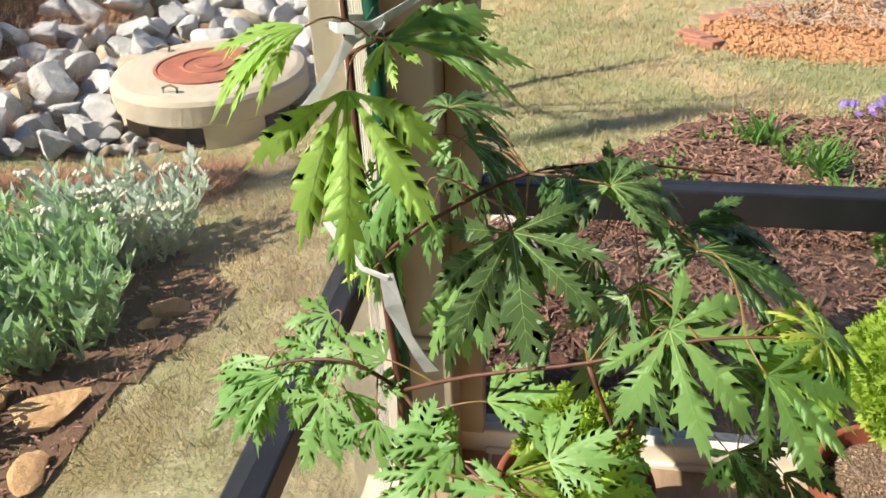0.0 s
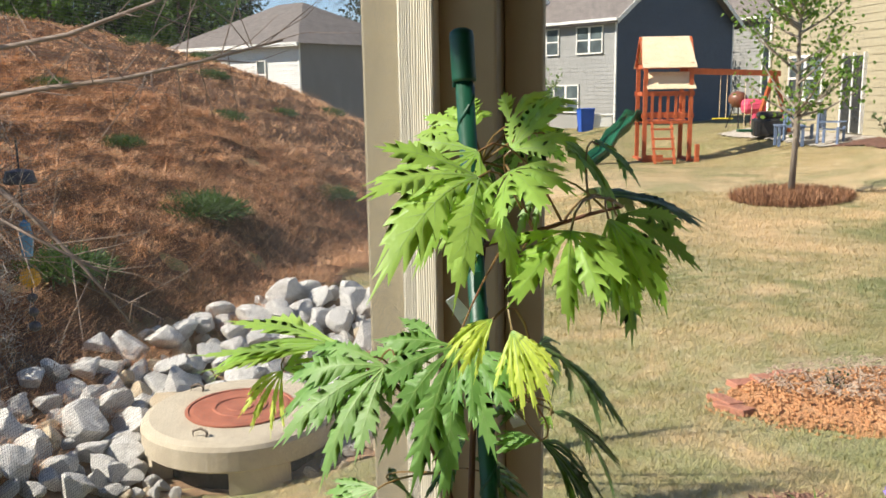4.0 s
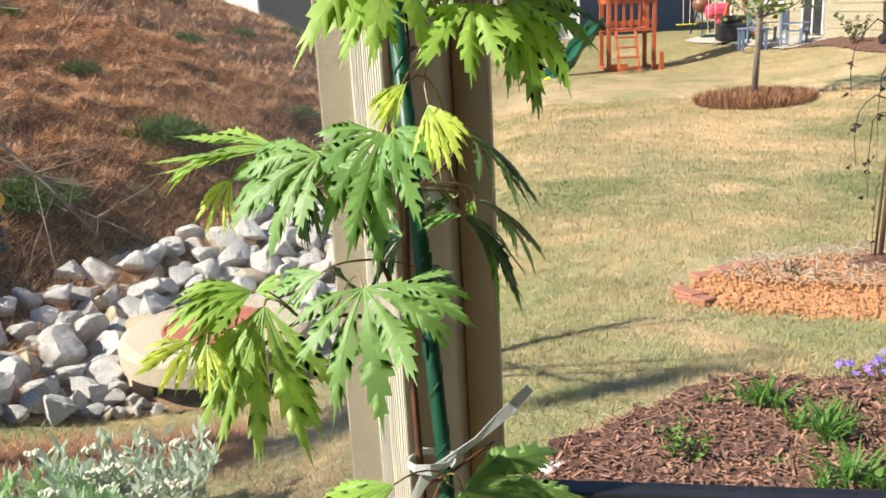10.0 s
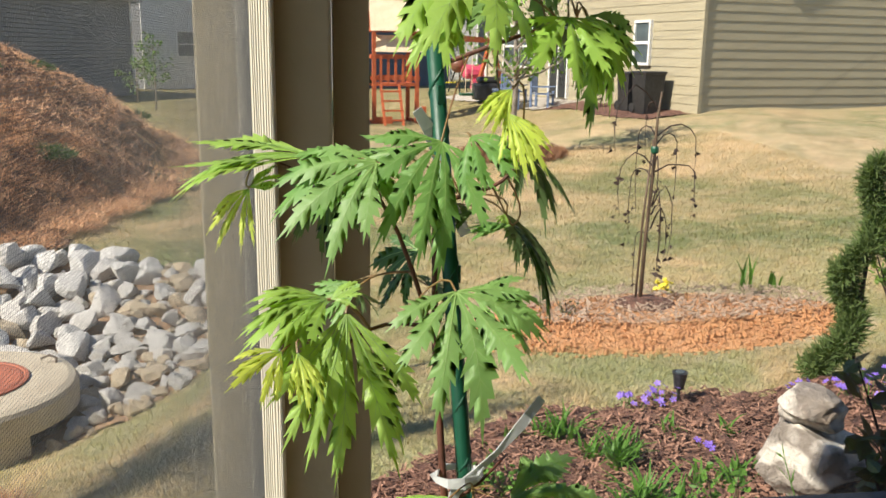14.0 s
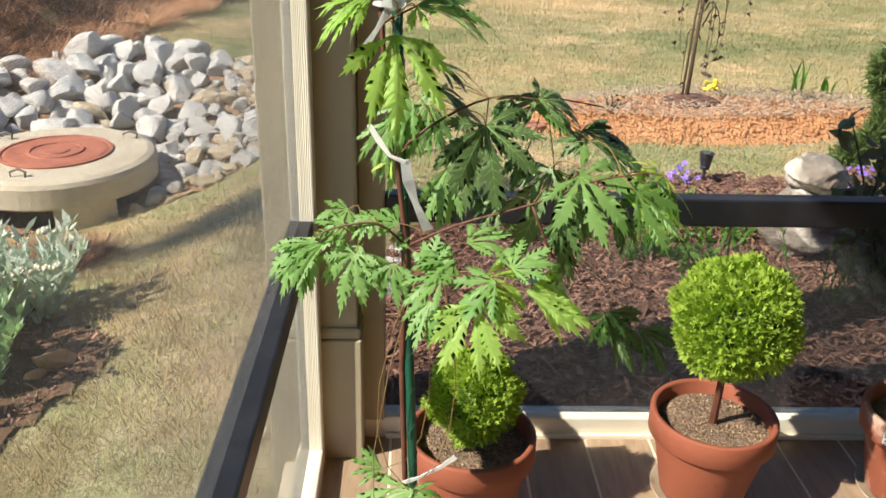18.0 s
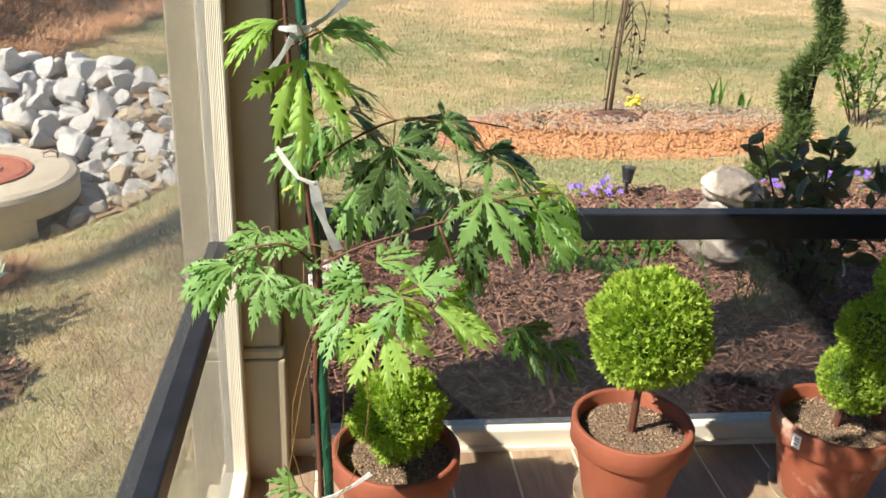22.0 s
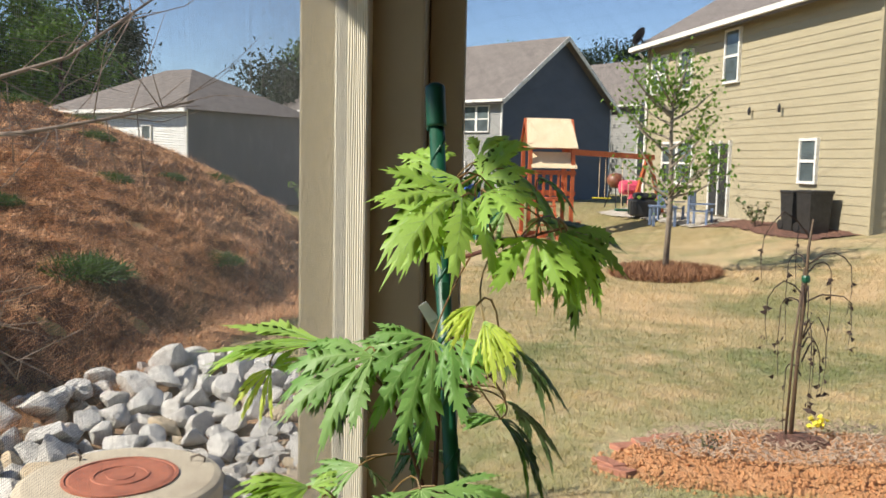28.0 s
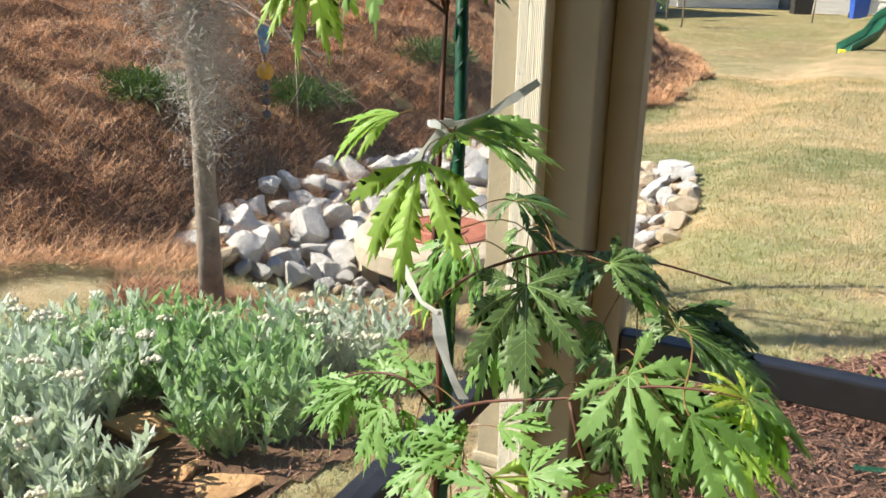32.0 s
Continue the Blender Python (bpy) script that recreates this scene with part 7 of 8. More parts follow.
V = np.stack([c - w, c + w, c + o * L + w * 0.4, c + o * L - w * 0.4], 1).reshape(-1, 3)
part("foliage", mesh_np("foliage", V, np.arange(n * 4).reshape(-1, 4), M["conifer"]), parent=conifer)

# ---------------------------------------------------------------- clay mound with the staked weeping sapling
MX, MY, MA, MB = 1.98, 3.42, 1.22, 0.53
xs, ys = np.arange(-1.0, 1.001, 0.02), np.arange(-1.0, 1.001, 0.03)
X, Y = np.meshgrid(xs, ys)
q = X ** 2 + Y ** 2
ok = q < 1.0
hh = 0.06 * np.clip(1 - q, 0, 1) ** 0.45 - 0.02
lum = np.array([noise.fractal(Vector((a * 9, b * 5, 0)), 1.0, 2.0, 4) for a, b in zip(X.ravel(), Y.ravel())]).reshape(X.shape)
WX, WY = MX + X * MA, MY + Y * MB + 0.15 * X
V = np.column_stack([WX.ravel(), WY.ravel(), (gz(WX, WY) + hh + 0.022 * lum * np.clip(1 - q, 0, 1) ** 0.3).ravel()])
nx = len(xs)
Q = []
okr = ok.ravel()
for j in range(len(ys) - 1):
    for i in range(nx - 1):
        a = j * nx + i
        if okr[a] or okr[a + 1] or okr[a + nx] or okr[a + nx + 1]:
            Q.append((a, a + 1, a + nx + 1, a + nx))
tagged(new("clay_mound", mesh_np("clay_mound", V, np.array(Q), M["clay"], True)), "raised mound of crumbly orange clay", "mound", kind="structure")


def mound_z(x, y):
    u = (x - MX) / MA
    v = (y - MY - 0.15 * u) / MB
    q = u * u + v * v
    return float(gz(x, y)) + (0.06 * max(0.0, 1 - q) ** 0.45 - 0.01 if q < 1 else 0.0)


# crumbs of clay
rng = np.random.default_rng(61)
n = 2600
a, q = rng.uniform(0, 6.28, n), np.sqrt(rng.uniform(0.1, 1.08, n))
px, py = MX + np.cos(a) * q * MA, MY + np.sin(a) * q * MB + 0.15 * np.cos(a) * q
pz = np.array([mound_z(i, j) for i, j in zip(px, py)])
sz = rng.uniform(0.004, 0.017, n)
oct_ = np.array([(1, 0, 0), (-1, 0, 0), (0, 1, 0), (0, -1, 0), (0, 0, 1), (0, 0, -1)], float)
V = (np.column_stack([px, py, pz])[:, None, :] + oct_[None] * (sz[:, None, None] * rng.uniform(0.6, 1.3, (n, 6, 1)))).reshape(-1, 3)
f = np.array([(0, 2, 4), (2, 1, 4), (1, 3, 4), (3, 0, 4), (2, 0, 5), (1, 2, 5), (3, 1, 5), (0, 3, 5)])
tagged(new("clay_crumbs", mesh_np("clay_crumbs", V, ((np.arange(n) * 6)[:, None, None] + f[None]).reshape(-1, 3), M["clay"])), "crumbs of orange clay on the mound", "clay", kind="stuff")
pts = np.column_stack([rng.uniform(0.9, 3.1, 6500), rng.uniform(3.0, 4.2, 6500)])
keep = (((pts[:, 0] - MX - 0.1) / 1.1) ** 2 + ((pts[:, 1] - 3.58 - 0.12 * (pts[:, 0] - MX)) / 0.37) ** 2) < 1
chips("mound_mulch", "pale bark chips on top of the mound", pts[keep], 0.06, 0.013, "litter")
# brick edging at the end of the mound
for k in (1, 2, 5, 6, 7):
    an = radians(150 + k * 15)
    x, y = MX + math.cos(an) * (MA + 0.02), MY + math.sin(an) * (MB + 0.03) - 0.07
    if k > 4:
        x, y = 0.83 + (k - 4) * 0.13, 3.5 + (k - 4) * 0.075
    else:
        x, y = 0.82 + abs(k - 2) * 0.03, 3.08 + k * 0.1
    b = new("brick", from_bm("brick", box(-0.1, -0.045, 0, 0.1, 0.045, 0.06, 0.006), M["brick"]))
    b.matrix_basis = pose(x, y, mound_z(x, y) - 0.045, 3, 5, 90 - (k - 4) * 14 if k <= 4 else 32)
    tagged(b, "weathered red brick edging the clay mound", "brick", "mound edging bricks")
# yellow flowers
yf = empty("yellow_flowers", (2.1, 3.86, mound_z(2.1, 3.86)), "bright yellow flower tuft beside the sapling", "flowers")
yr = random.Random(9)
for k in range(26):
    a, q = yr.uniform(0, 6.28), yr.uniform(0, 0.08)
    bm = bmesh.new()
    bmesh.ops.create_cone(bm, cap_ends=True, segments=7, radius1=0.003, radius2=0.016, depth=0.014, matrix=Matrix.Translation((math.cos(a) * q, math.sin(a) * q * 0.7, yr.uniform(0.02, 0.085))) @ Euler((yr.uniform(-0.6, 0.6), yr.uniform(-0.6, 0.6), 0)).to_matrix().to_4x4())
    part("bloom", bm, M["yellow_fl"], yf)
# soil collar
ob = part("soil_collar", lathe([(0, 0.035), (0.08, 0.03), (0.16, 0.01), (0.2, -0.02)], 24), M["mulch"])
ob.matrix_basis = Matrix.Translation((1.9, 3.62, mound_z(1.9, 3.62) + 0.01)) @ Matrix.Diagonal((1, 0.7, 1, 1))
tagged(ob, "dark soil heaped round the sapling", "soil")

sap = empty("weeping_sapling", (1.87, 3.62, mound_z(1.87, 3.62)), "staked young weeping sapling with nearly bare arching twigs", "tree")
part("trunk", tube([(0, 0, -0.05), (0.01, 0, 0.4), (0.03, 0, 0.8), (0.035, 0, 1.1), (0.05, 0, 1.25)], [0.013, 0.011, 0.01, 0.008, 0.005], 8), M["cane"], sap, smooth=True)
part("cane", tube([(-0.03, 0.0, -0.05), (-0.015, 0.0, 0.5), (0.02, 0, 0.98)], [0.007, 0.007, 0.006], 8), M["cane"], sap, "bamboo support cane", smooth=True)
part("tie", lathe([(0.02, -0.02), (0.024, -0.01), (0.024, 0.01), (0.02, 0.02)], 10), M["slide"], sap, "green tie", m=Matrix.Translation((0.03, 0, 0.92)))
ar = random.Random(14)
for k in range(15):
    a = ar.uniform(0, 6.28)
    z0 = ar.uniform(0.35, 1.2)
    r = ar.uniform(0.12, 0.3)
    drop = ar.uniform(0.12, 0.5)
    s = Vector((0.035, 0, z0))
    e1 = s + Vector((math.cos(a) * r * 0.6, math.sin(a) * r * 0.6, ar.uniform(0.03, 0.14)))
    e2 = s + Vector((math.cos(a) * r, math.sin(a) * r, 0.0))
    e3 = s + Vector((math.cos(a) * r * 1.1, math.sin(a) * r * 1.1, -drop))
    tw = part("twig", tube([s, s.lerp(e1, 0.55) + Vector((0, 0, 0.02)), e1, e1.lerp(e2, 0.6) + Vector((0, 0, 0.018)), e2, e2.lerp(e3, 0.5), e3 - Vector((math.cos(a), math.sin(a), 0)) * 0.03], [0.005, 0.0044, 0.0038, 0.0033, 0.0028, 0.002, 0.0012], 5), M["dark_twig"], sap)
    vs, fs = [], []
    for j in range(ar.randrange(2, 10)):
        p = e2.lerp(e3, ar.random()) + Vector((ar.gauss(0, 0.006), ar.gauss(0, 0.006), 0))
        for f in ((0, 1, 2),):
            b = len(vs)
            vs += [p, p + Vector((ar.gauss(0, 0.016), ar.gauss(0, 0.016), -0.012)), p + Vector((ar.gauss(0, 0.012), ar.gauss(0, 0.012), -0.03)), p + Vector((ar.gauss(0, 0.008), ar.gauss(0, 0.008), -0.018))]
            fs.append((b, b + 1, b + 2, b + 3))
    part("bud_spray", mesh_of("bud_spray", vs, fs, M["dark_twig"]), parent=tw)["kind"] = "stuff"

# ---------------------------------------------------------------- young tree in its straw ring
def leafy_tree(name, label, x, y, h, crown, n_limb, n_leaf, mat, bark, seed, lw, r0, trunk_share=0.3, category="tree", shape=(1, 1, 1)):
    rng = random.Random(seed)
    t = empty(name, (x, y, float(gz(x, y)) - 0.03), label, category)
    part("trunk", tube([(0, 0, 0), (0.01 * h, 0, h * 0.35), (0, 0.01 * h, h * 0.7), (0.01 * h, 0, h)], [r0, r0 * 0.8, r0 * 0.5, r0 * 0.15], 9), M[bark], t, smooth=True)
    nodes = []
    for _ in range(n_limb):
        z0 = h * rng.uniform(trunk_share, 0.85)
        a = rng.uniform(0, 6.28)
        r = crown * rng.uniform(0.5, 1.0) * math.sin(math.pi * (0.25 + 0.7 * (z0 / h - trunk_share) / (1 - trunk_share)))
        e = Vector((math.cos(a) * r * shape[0], math.sin(a) * r * shape[1], z0 + r * rng.uniform(0.4, 1.1)))
        s = Vector((0, 0, z0))
        m = s.lerp(e, 0.5) + Vector((0, 0, -0.08 * r))
        part("limb", tube([s, m, e], [r0 * 0.45, r0 * 0.3, r0 * 0.12], 5), M[bark], t)
        nodes += [s.lerp(m, 0.7), m, m.lerp(e, 0.5), m.lerp(e, 0.8), e]
    nodes.append(Vector((0, 0, h)))
    nr = np.random.default_rng(seed)
    idx = nr.integers(0, len(nodes), n_leaf)
    c = np.array([tuple(v) for v in nodes])[idx] + nr.normal(0, crown * 0.085, (n_leaf, 3))
    d = nr.normal(size=(n_leaf, 3))
    d /= np.linalg.norm(d, axis=1)[:, None]
    w = np.cross(d, nr.normal(size=(n_leaf, 3)))
    w = w / np.linalg.norm(w, axis=1)[:, None] * (lw * nr.uniform(0.5, 1.2, n_leaf))[:, None]
    L = lw * 2.2 * nr.uniform(0.6, 1.2, n_leaf)[:, None]
    V = np.stack([c, c + d * L * 0.5 + w, c + d * L, c + d * L * 0.5 - w], 1).reshape(-1, 3)
    part("crown", mesh_np("crown", V, np.arange(n_leaf * 4).reshape(-1, 4), M[mat]), parent=t)
    return t


T1 = (2.82, 12.25)
leafy_tree("young_maple", "young tree with thin crown of spring leaves", T1[0], T1[1], 3.38, 1.12, 34, 1900, "tree_leaf", "bark_grey", 70, 0.034, 0.05, 0.3)
bm = lathe([(0, 0.1), (0.3, 0.09), (0.6, 0.06), (0.8, 0.02), (0.9, -0.06)], 40)
for v in bm.verts:
    v.co.z += 0.03 * noise.noise(v.co * 5)
ob = part("tree_ring_mound", bm, M["straw_ground"])
ob.location = (T1[0], T1[1], float(gz(*T1)))
tagged(ob, "round ring of rust brown pine straw under the young tree", "pine straw", kind="structure")
rng = np.random.default_rng(71)
a, q = rng.uniform(0, 6.28, 9000), np.sqrt(rng.uniform(0, 1, 9000)) * 0.86
p = np.column_stack([T1[0] + np.cos(a) * q, T1[1] + np.sin(a) * q])
me = scatter_blades("tree_ring_straw", p, gz(p[:, 0], p[:, 1]) + 0.1 * (1 - (q / 0.9) ** 2), 0.12, 0.004, M["ring_needles"], 1.5, True, RNG, 0.6)
tagged(new("tree_ring_straw", me), "loose pine straw round the young tree", "pine straw", kind="stuff")

# ---------------------------------------------------------------- play set
PS = Matrix.Translation((1.42, 20.3, -0.36)) @ Matrix.Rotation(radians(8), 4, "Z")
ps = empty("play_set", PS, "orange stained wooden play tower with canvas roof and swing beam", "play set")
c_ = M["cedar"]
for x in (-0.52, 0.52):
    for y in (-0.5, 0.5):
        part("post", box(x - 0.045, y - 0.045, 0, x + 0.045, y + 0.045, 2.3), c_, ps)
part("deck", box(-0.56, -0.54, 0.92, 0.56, 0.54, 0.98), c_, ps)
for x in (-0.56, 0.56):
    part("ground_beam", box(x - 0.045, -0.6, 0.0, x + 0.045, 0.6, 0.1), c_, ps)
part("sandbox_board", box(-0.56, -0.62, 0.0, -0.1, -0.56, 0.2), c_, ps)
for z in (1.05, 1.55, 2.18):
    for y in (-0.5, 0.5):
        part("rail", box(-0.6, y - 0.02, z, 0.6, y + 0.02, z + 0.1), c_, ps)
    for x in (-0.52, 0.52):
        part("rail", box(x - 0.02, -0.55, z, x + 0.02, 0.55, z + 0.1), c_, ps)
for k in range(5):
    x = -0.36 + k * 0.18
    part("slat", box(x - 0.03, -0.535, 1.0, x + 0.03, -0.505, 1.6), c_, ps)
# canvas gable roof and side flap
vs = [(-0.62, -0.62, 2.2), (0.62, -0.62, 2.2), (0.55, 0.0, 2.92), (-0.55, 0.0, 2.92), (-0.62, 0.62, 2.2), (0.62, 0.62, 2.2)]
part("canvas_roof", mesh_of("canvas_roof", vs + [(x, y, z - 0.012) for x, y, z in vs], [(0, 1, 2, 3), (3, 2, 5, 4), (6, 9, 8, 7), (9, 10, 11, 8), (0, 6, 7, 1), (4, 5, 11, 10)], M["tarp"]), parent=ps, label="cream canvas roof")
vs = [(-0.5, -0.6, 1.72), (0.62, -0.6, 1.72), (0.55, -0.3, 2.1), (-0.5, -0.3, 2.1)]
part("canvas_flap", mesh_of("canvas_flap", vs + [(x, y, z - 0.012) for x, y, z in vs], [(0, 1, 2, 3), (7, 6, 5, 4), (0, 4, 5, 1), (2, 6, 7, 3)], M["tarp"]), parent=ps, label="cream canvas flap")
for x in (-0.58, 0.58):
    part("gable_brace", beam((x, -0.5, 2.25), (x, 0.0, 2.9), 0.06, 0.04), c_, ps)
    part("gable_brace", beam((x, 0.5, 2.25), (x, 0.0, 2.9), 0.06, 0.04), c_, ps)
# ladder
for x in (-0.36, 0.08):
    part("ladder_rail", beam((x, -1.05, 0.0), (x, -0.52, 0.95), 0.05, 0.08), c_, ps)
for k in range(4):
    s = 0.15 + 0.23 * k
    part("rung", box(-0.4, -1.05 + 0.53 * s - 0.05, 0.95 * s - 0.02, 0.12, -1.05 + 0.53 * s + 0.05, 0.95 * s + 0.02), c_, ps)
part("bench_post", box(0.6, -0.8, 0, 0.69, -0.7, 0.45), c_, ps)
# swing beam and end frame
part("swing_beam", beam((0.55, 0.2, 2.12), (3.5, 2.6, 2.05), 0.1, 0.14), c_, ps)
for dx, dy in ((0.35, -0.75), (-0.35, 0.75)):
    part("frame_leg", beam((3.3, 2.42, 2.1), (3.35 + dx, 2.5 + dy, 0.0), 0.09, 0.09), c_, ps)
part("frame_tie", beam((3.5, 2.2, 1.0), (3.2, 2.7, 1.0), 0.05, 0.08), c_, ps)
for u in (0.35, 0.42, 0.62, 0.7):
    p = Vector((0.55, 0.2, 2.1)).lerp(Vector((3.5, 2.6, 2.03)), u)
    part("swing_rope", tube([p, p - Vector((0, 0, 1.45 if u > 0.5 else 1.1))], [0.008, 0.008], 5), M["tarp"], ps, "pale swing rope")
p = Vector((0.55, 0.2, 0.6)).lerp(Vector((3.5, 2.6, 0.6)), 0.66)
part("swing_seat", box(p.x - 0.25, p.y - 0.12, p.z - 0.02, p.x + 0.25, p.y + 0.12, p.z + 0.05, 0.02), M["slide"], ps, "green swing seat")
p = Vector((0.55, 0.2, 0.95)).lerp(Vector((3.5, 2.6, 0.95)), 0.385)
part("trapeze_bar", tube([p - Vector((0.25, 0, 0)), p + Vector((0.25, 0, 0))], [0.02, 0.02], 6), M["yellow_fl"], ps, "yellow trapeze bar")
# wavy slide
pts = [(-0.5, 0.0, 1.02), (-0.78, -0.18, 1.1), (-0.98, -0.38, 0.84), (-1.28, -0.72, 0.66), (-1.52, -1.0, 0.32), (-1.8, -1.34, 0.17), (-2.05, -1.6, 0.04)]
vs, fs = [], []
for i, p_ in enumerate(pts):
    p_ = Vector(p_)
    t_ = Vector(pts[min(i + 1, 6)]) - Vector(pts[max(i - 1, 0)])
    s_ = Vector((t_.y, -t_.x, 0)).normalized() * 0.17
    up_ = Vector((0, 0, 0.16))
    vs += [p_ - s_ + up_, p_ - s_ * 0.9, p_ + s_ * 0.9, p_ + s_ + up_, p_ + s_ * 1.15 + up_ * 0.9, p_ + s_ * 0.9 - up_ * 0.5, p_ - s_ * 0.9 - up_ * 0.5, p_ - s_ * 1.15 + up_ * 0.9]
for i in range(6):
    for k in range(8):
        fs.append((i * 8 + k, i * 8 + (k + 1) % 8, i * 8 + 8 + (k + 1) % 8, i * 8 + 8 + k))
fs += [tuple(range(8))[::-1], tuple(range(48, 56))]
part("slide", mesh_of("slide", vs, fs, M["slide"], True), parent=ps, label="wavy green plastic slide")
part("slide_lip", box(-2.14, -1.75, -0.02, -2.0, -1.5, 0.08, 0.02), M["yellow_fl"], ps, "yellow slide end", m=Matrix.Rotation(0, 4, "Z"))

toy = empty("pink_toy_rocker", (4.6, 26.6, float(gz(4.6, 26.6))), "pink plastic ride-on toy on the patio edge", "toy")
part("seat", box(-0.55, -0.25, 0.35, 0.55, 0.25, 0.8, 0.15), M["pink"], toy)
part("base", box(-0.25, -0.2, 0.0, 0.2, 0.2, 0.4, 0.06), M["pink"], toy)
part("hood", box(0.1, -0.22, 0.7, 0.6, 0.22, 1.0, 0.12), M["pink"], toy)
grill = empty("kettle_grill", (4.0, 27.0, float(gz(4.0, 27.0))), "round copper coloured kettle grill on legs", "grill")
part("bowl", lathe([(0, 0.6), (0.16, 0.65), (0.28, 0.8), (0.29, 0.92), (0.2, 1.06), (0, 1.12)], 20), M["copper"], grill, smooth=True)
for a in (0.5, 2.6, 4.7):
    part("leg", tube([(math.cos(a) * 0.12, math.sin(a) * 0.12, 0.7), (math.cos(a) * 0.35, math.sin(a) * 0.35, 0)], [0.02, 0.02], 6), M["dark_metal"], grill)
def by_house(out, along):
    a = radians(14.5)
    return 7.05 - out * math.cos(a) - along * math.sin(a), 15.1 - out * math.sin(a) + along * math.cos(a)


def patio_zone(x, y):
    a = radians(14.5)
    out = (7.05 - x) * math.cos(a) + (15.1 - y) * math.sin(a)
    along = (7.05 - x) * math.sin(a) - (15.1 - y) * math.cos(a)
    return (out > 0.0) & (out < 1.2) & (along > 4.4) & (along < 10.6)


V, Q = sheet(np.arange(2.5, 7.0, 0.1), np.arange(19.0, 26.0, 0.1), 0.03, patio_zone)
tagged(new("patio", mesh_np("patio", V, Q, M["patio"])), "pale concrete patio behind the tan house", "patio", kind="structure")


def patio_chair(x, y, rz):
    z = float(gz(x, y)) + 0.03
    c = empty("patio_chair", pose(x, y, z, 0, 0, rz) @ Matrix.Diagonal((0.85, 0.85, 0.76, 1)), "pale blue painted slatted patio chair", "chair", "patio chairs")
    for dx in (-0.25, 0.25):
        for dy in (-0.25, 0.25):
            part("leg", box(dx - 0.03, dy - 0.03, 0, dx + 0.03, dy + 0.03, 0.5 if dy < 0 else 1.0), M["blue_chair"], c)
        part("armrest", box(dx - 0.05, -0.3, 0.62, dx + 0.05, 0.28, 0.65), M["blue_chair"], c)
    for k in range(4):
        part("seat_slat", box(-0.27, -0.26 + k * 0.13, 0.4, 0.27, -0.16 + k * 0.13, 0.43), M["blue_chair"], c)
    for k in range(4):
        part("back_slat", box(-0.22 + k * 0.12, 0.22, 0.45, -0.14 + k * 0.12, 0.25, 1.0), M["blue_chair"], c)


for o_, u_, rz in ((0.9, 4.75, 60), (1.0, 6.1, 120)):
    patio_chair(*by_house(o_, u_), rz)
TBX, TBY = by_house(1.5, 5.5)
tbl = empty("patio_table", (TBX, TBY, float(gz(TBX, TBY)) + 0.04), "small pale blue patio table", "table")
part("top", box(-0.3, -0.3, 0.45, 0.3, 0.3, 0.49), M["blue_chair"], tbl)
for dx in (-0.25, 0.25):
    for dy in (-0.25, 0.25):
        part("leg", box(dx - 0.03, dy - 0.03, 0, dx + 0.03, dy + 0.03, 0.46), M["blue_chair"], tbl)
GRX, GRY = by_house(1.0, 7.7)
gr = empty("covered_grill", (GRX, GRY, float(gz(GRX, GRY)) + 0.04), "black covered barbecue grill on the patio", "grill")
part("body", box(-0.4, -0.3, 0.0, 0.4, 0.3, 0.45, 0.06), M["black_plastic"], gr)
part("hood", box(-0.3, -0.24, 0.44, 0.3, 0.24, 0.62, 0.08), M["black_plastic"], gr)

# bins against the tan house
def bin_(name, label, x, y, rz, w, h, mat):
    b = empty(name, pose(x, y, float(gz(x, y)), 0, 0, rz), label, "bin", "house bins")
    bm = bmesh.new()
    bmesh.ops.create_cone(bm, cap_ends=True, segments=4, radius1=w * 0.6, radius2=w * 0.72, depth=h, matrix=Matrix.Translation((0, 0, h / 2)) @ Matrix.Rotation(radians(45), 4, "Z"))
    part("body", bm, M[mat], b)
    part("lid", box(-w * 0.55, -w * 0.58, h, w * 0.55, w * 0.52, h + 0.06, 0.02), M[mat], b)
    part("handle", box(-w * 0.4, w * 0.5, h - 0.06, w * 0.4, w * 0.58, h - 0.01), M[mat], b)
    for dx in (-w * 0.4, w * 0.4):
        part("wheel", lathe([(0, -0.03), (0.1, -0.03), (0.1, 0.03), (0, 0.03)], 12), M["black_plastic"], b, m=pose(dx, w * 0.5, 0.1, 0, 90, 0))


bin_("wheeled_bin", "black wheeled rubbish bin beside the house wall", *by_house(0.45, 1.05), 14, 0.47, 0.78, "black_plastic")
bin_("wheeled_bin", "dark green wheeled bin beside the house wall", *by_house(0.45, 1.65), 14, 0.43, 0.74, "black_plastic")
bin_("wheeled_bin", "blue wheeled recycling bin by the grey house", -0.9, 37.4, 20, 0.6, 0.95, "blue_plastic")
bin_("wheeled_bin", "dark wheeled bin by the grey house", -3.2, 39.4, 20, 0.8, 1.0, "black_plastic")
ac = empty("storage_box", (-0.2, 37.6, float(gz(-0.2, 37.6))), "low pale storage box at the grey house corner", "box")
part("body", box(-0.45, -0.3, 0, 0.45, 0.3, 0.5, 0.03), M["white_trim"], ac)
part("lid", box(-0.48, -0.33, 0.5, 0.48, 0.33, 0.58, 0.02), M["white_trim"], ac)
twiggy("flowering_shrub", "small bare shrub with dark red blossoms", *by_house(0.7, 2.7), 0.6, 0.35, 8, 90, "dark_shrub", "dark_twig", 31, 0.04, 0.08)
V, Q = sheet(np.arange(4.3, 7.3, 0.07), np.arange(14.9, 24.5, 0.07), 0.02, lambda x, y: (np.abs((x - 7.05) * 0.968 + (y - 15.1) * 0.25 + 0.5) < 0.5 + 0.1 * np.sin(y * 2)) & (y > 15.2) & (y < 20.4), 0.01, RNG)
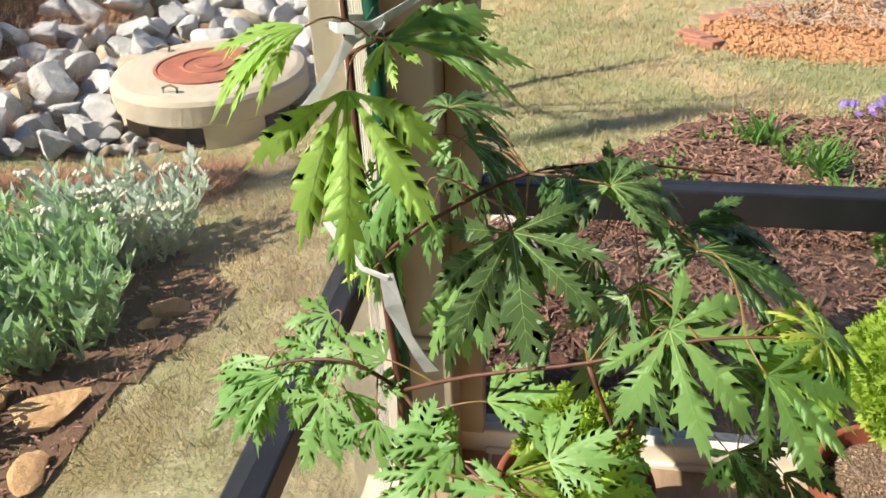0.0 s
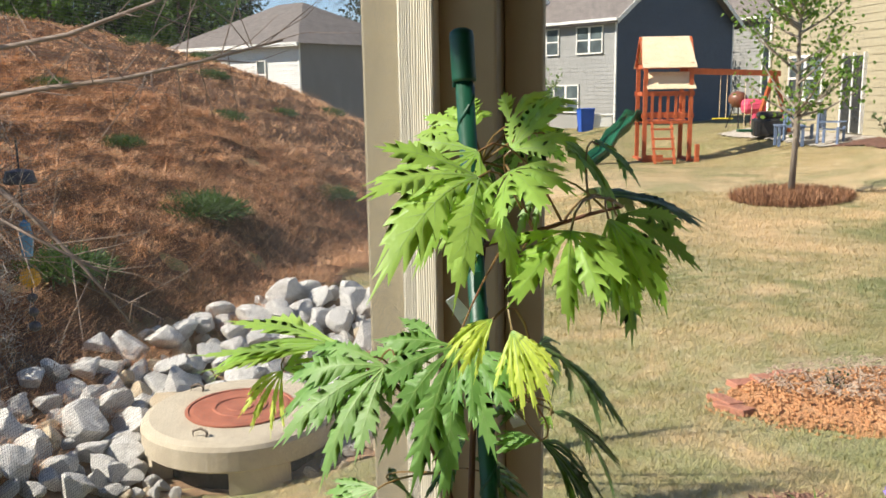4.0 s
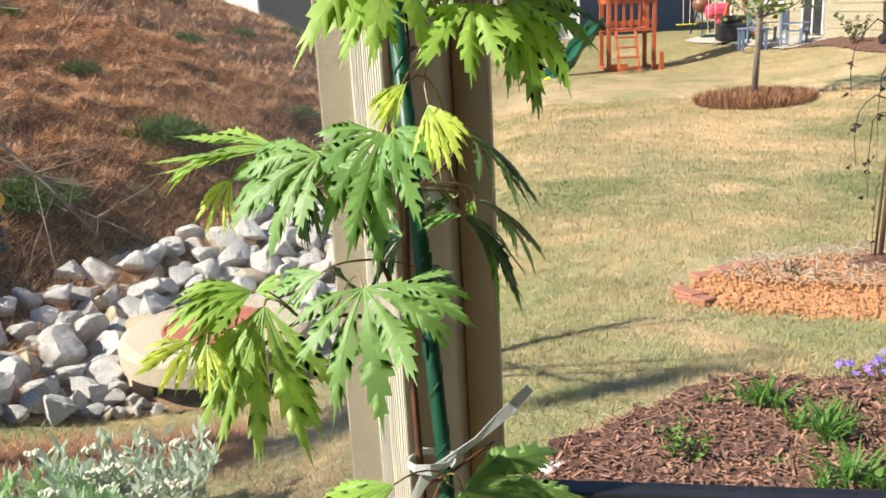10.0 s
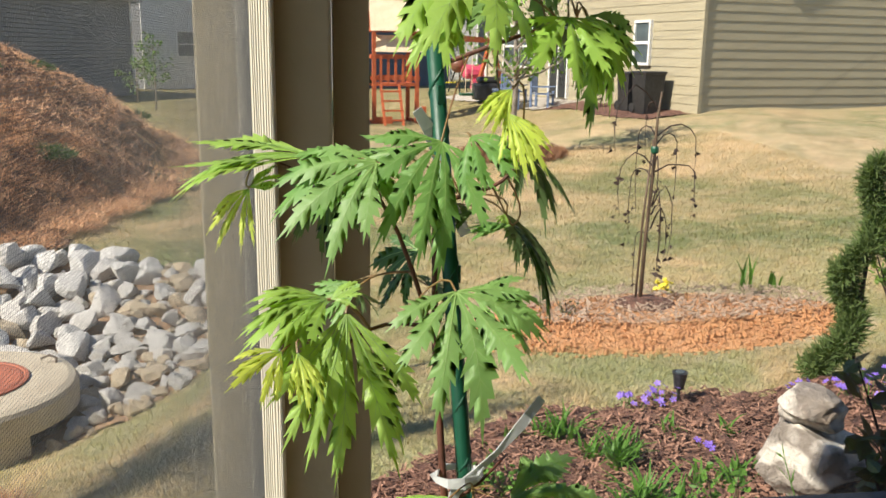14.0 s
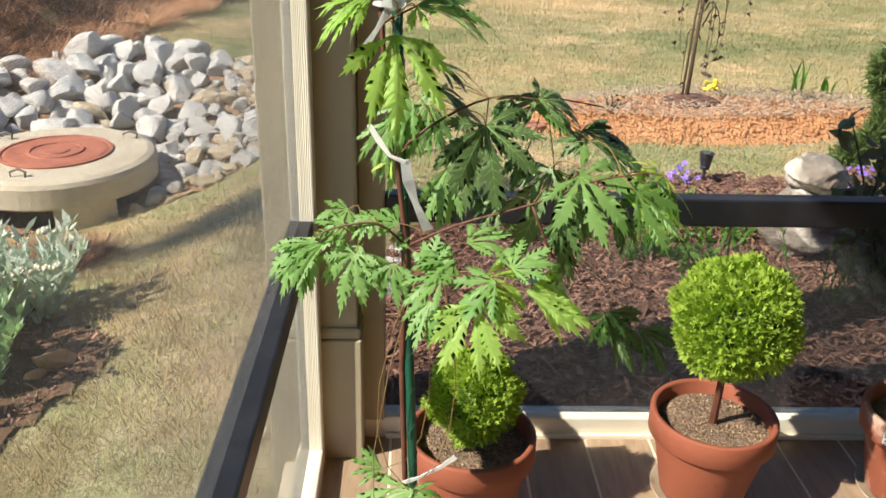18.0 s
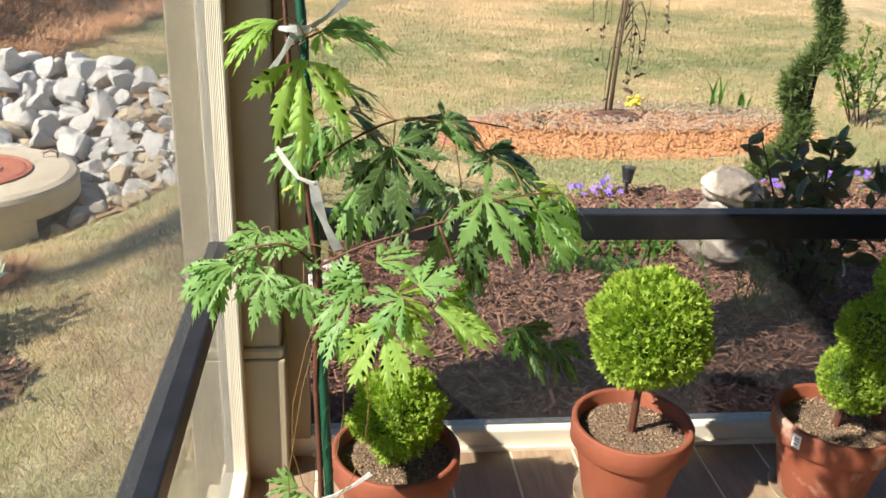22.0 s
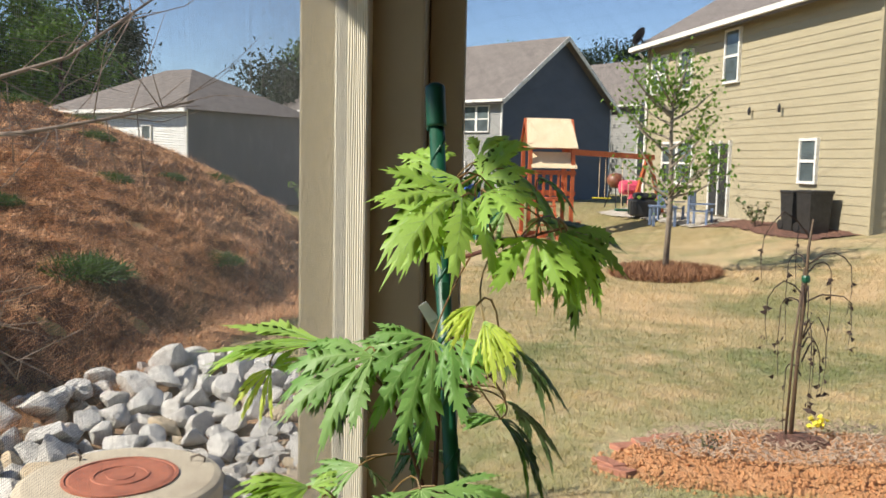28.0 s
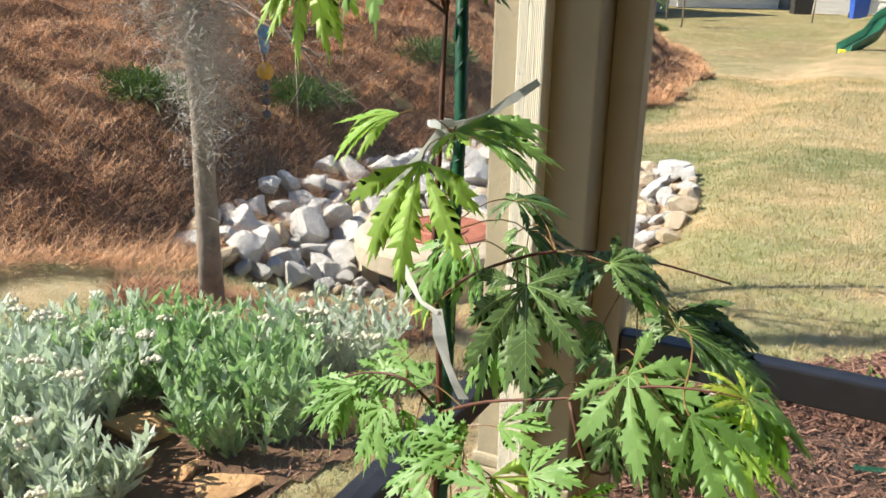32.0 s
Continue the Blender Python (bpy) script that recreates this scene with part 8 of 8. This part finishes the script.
tagged(new("house_bed", mesh_np("house_bed", V, Q, M["mulch"], True)), "dark mulch bed along the tan house", "flower bed", kind="structure")
for i, (x, y, h) in enumerate(((-2.2, 33.0, 2.6), (-5.5, 27.0, 2.3), (-6.8, 30.5, 1.6))):
    leafy_tree("yard_sapling", "small thin sapling standing in the lawn", x, y, h, 0.8, 10, 260, "tree_leaf", "bark_grey", 500 + i, 0.05, 0.03)

# ---------------------------------------------------------------- far woods
def pine(x, y, h, r, seed, mat):
    rng = random.Random(seed)
    t = empty("pine_tree" if mat == "pine_far" else "wood_tree", (x, y, float(gz(x, y)) - 0.2), "tall dark pine in the far wood" if mat == "pine_far" else "leafy green tree in the far wood", "tree", "far wood trees")
    part("trunk", tube([(0, 0, 0), (0.1, 0, h * 0.5), (0, 0.1, h * 0.97)], [0.22, 0.16, 0.04], 7), M["dark_twig"], t)
    nr = np.random.default_rng(seed)
    k = 26
    cz = nr.uniform(0.35 if mat == "pine_far" else 0.25, 1.0, k)
    a = nr.uniform(0, 6.28, k)
    rad = r * nr.uniform(0.3, 1.0, k) * np.sin(np.pi * np.clip(0.15 + 0.8 * (cz - 0.25) / 0.75, 0, 1)) ** 0.7
    C0 = np.column_stack([np.cos(a) * rad, np.sin(a) * rad, cz * h])
    n = 5200
    c = C0[nr.integers(0, k, n)] + nr.normal(0, 1, (n, 3)) * np.array([r * 0.2, r * 0.2, r * 0.16])
    d = nr.normal(size=(n, 3))
    d /= np.linalg.norm(d, axis=1)[:, None]
    w = np.cross(d, nr.normal(size=(n, 3)))
    w = w / np.linalg.norm(w, axis=1)[:, None] * r * 0.024
    L = r * 0.11 * nr.uniform(0.5, 1.2, n)[:, None]
    V = np.stack([c - w * 0.4, c + d * L * 0.5 + w, c + d * L, c + d * L * 0.5 - w], 1).reshape(-1, 3)
    part("crown", mesh_np("crown", V, np.arange(n * 4).reshape(-1, 4), M[mat]), parent=t)


wr = random.Random(77)
for i in range(34):
    x = -46 + i * 1.45 + wr.uniform(-0.8, 0.8)
    y = 50 + wr.uniform(-4, 10)
    if -0.43 < (x - 0.23) / (y + 1.2) < -0.29:
        continue
    big = x < -17
    pine(x, y, (wr.uniform(9.5, 12.5) if big else wr.uniform(7.2, 8.8)), wr.uniform(2.2, 3.4), 600 + i, "pine_far" if wr.random() < 0.5 else "wood_far")
for i, (x, y, h, m_) in enumerate(((-21.0, 44, 10.5, "pine_far"), (-24, 43, 10.5, "wood_far"), (9.5, 70, 12.5, "pine_far"), (11.5, 69, 11.5, "pine_far"), (13.0, 72, 10.5, "wood_far"), (7.6, 72, 11.0, "pine_far"), (-27, 40, 11, "pine_far"), (-31, 38, 11, "wood_far"), (-20, 38, 8, "wood_far"), (-24, 34, 8.5, "wood_far"), (-28, 32, 9.5, "pine_far"))):
    pine(x, y, h, 2.8, 700 + i, m_)

# ---------------------------------------------------------------- floor planks, last
floor = tagged(new("floor", from_bm("floor", box(0.0, -3.2, -0.0118, 3.6, FRONT - 0.001, -0.0012), M["grout"])), "porch floor of wood look ceramic planks", "floor", kind="structure")
TW, TL, GAP = 0.152, 0.61, 0.0062
pm = from_bm("plank", box(GAP / 2, GAP / 2, -0.009, TW - GAP / 2, TL - GAP / 2, 0.0, 0.0012), M["tile"])
X0, Y0 = 0.601 - 4 * TW, -0.168
for i in range(-1, 22):
    shift = (0.0, 0.5, 0.0, 0.5)[i % 4] * 0 + (0.0 if i % 2 == 0 else TL * 0.5)
    for j in range(-6, 2):
        x, y = X0 + i * TW, Y0 + shift + j * TL
        if x + TW > 3.6:
            continue
        a, b = max(x, 0.0), min(y + TL, FRONT - 0.001)
        if x < -0.001 or y < -3.3 or y > 0.07:
            if not (x < -0.001 and x + TW > 0.02 and -3.3 <= y <= 0.07):
                continue
        if a == x and y + TL <= FRONT - 0.001:
            me = pm
        else:
            me = from_bm("plank", box(a - x + GAP / 2, GAP / 2, -0.009, TW - GAP / 2, b - y - GAP / 2, 0.0, 0.0012), M["tile"])
        t = part("plank", me, parent=floor)
        t.location = (x, y, 0.0)
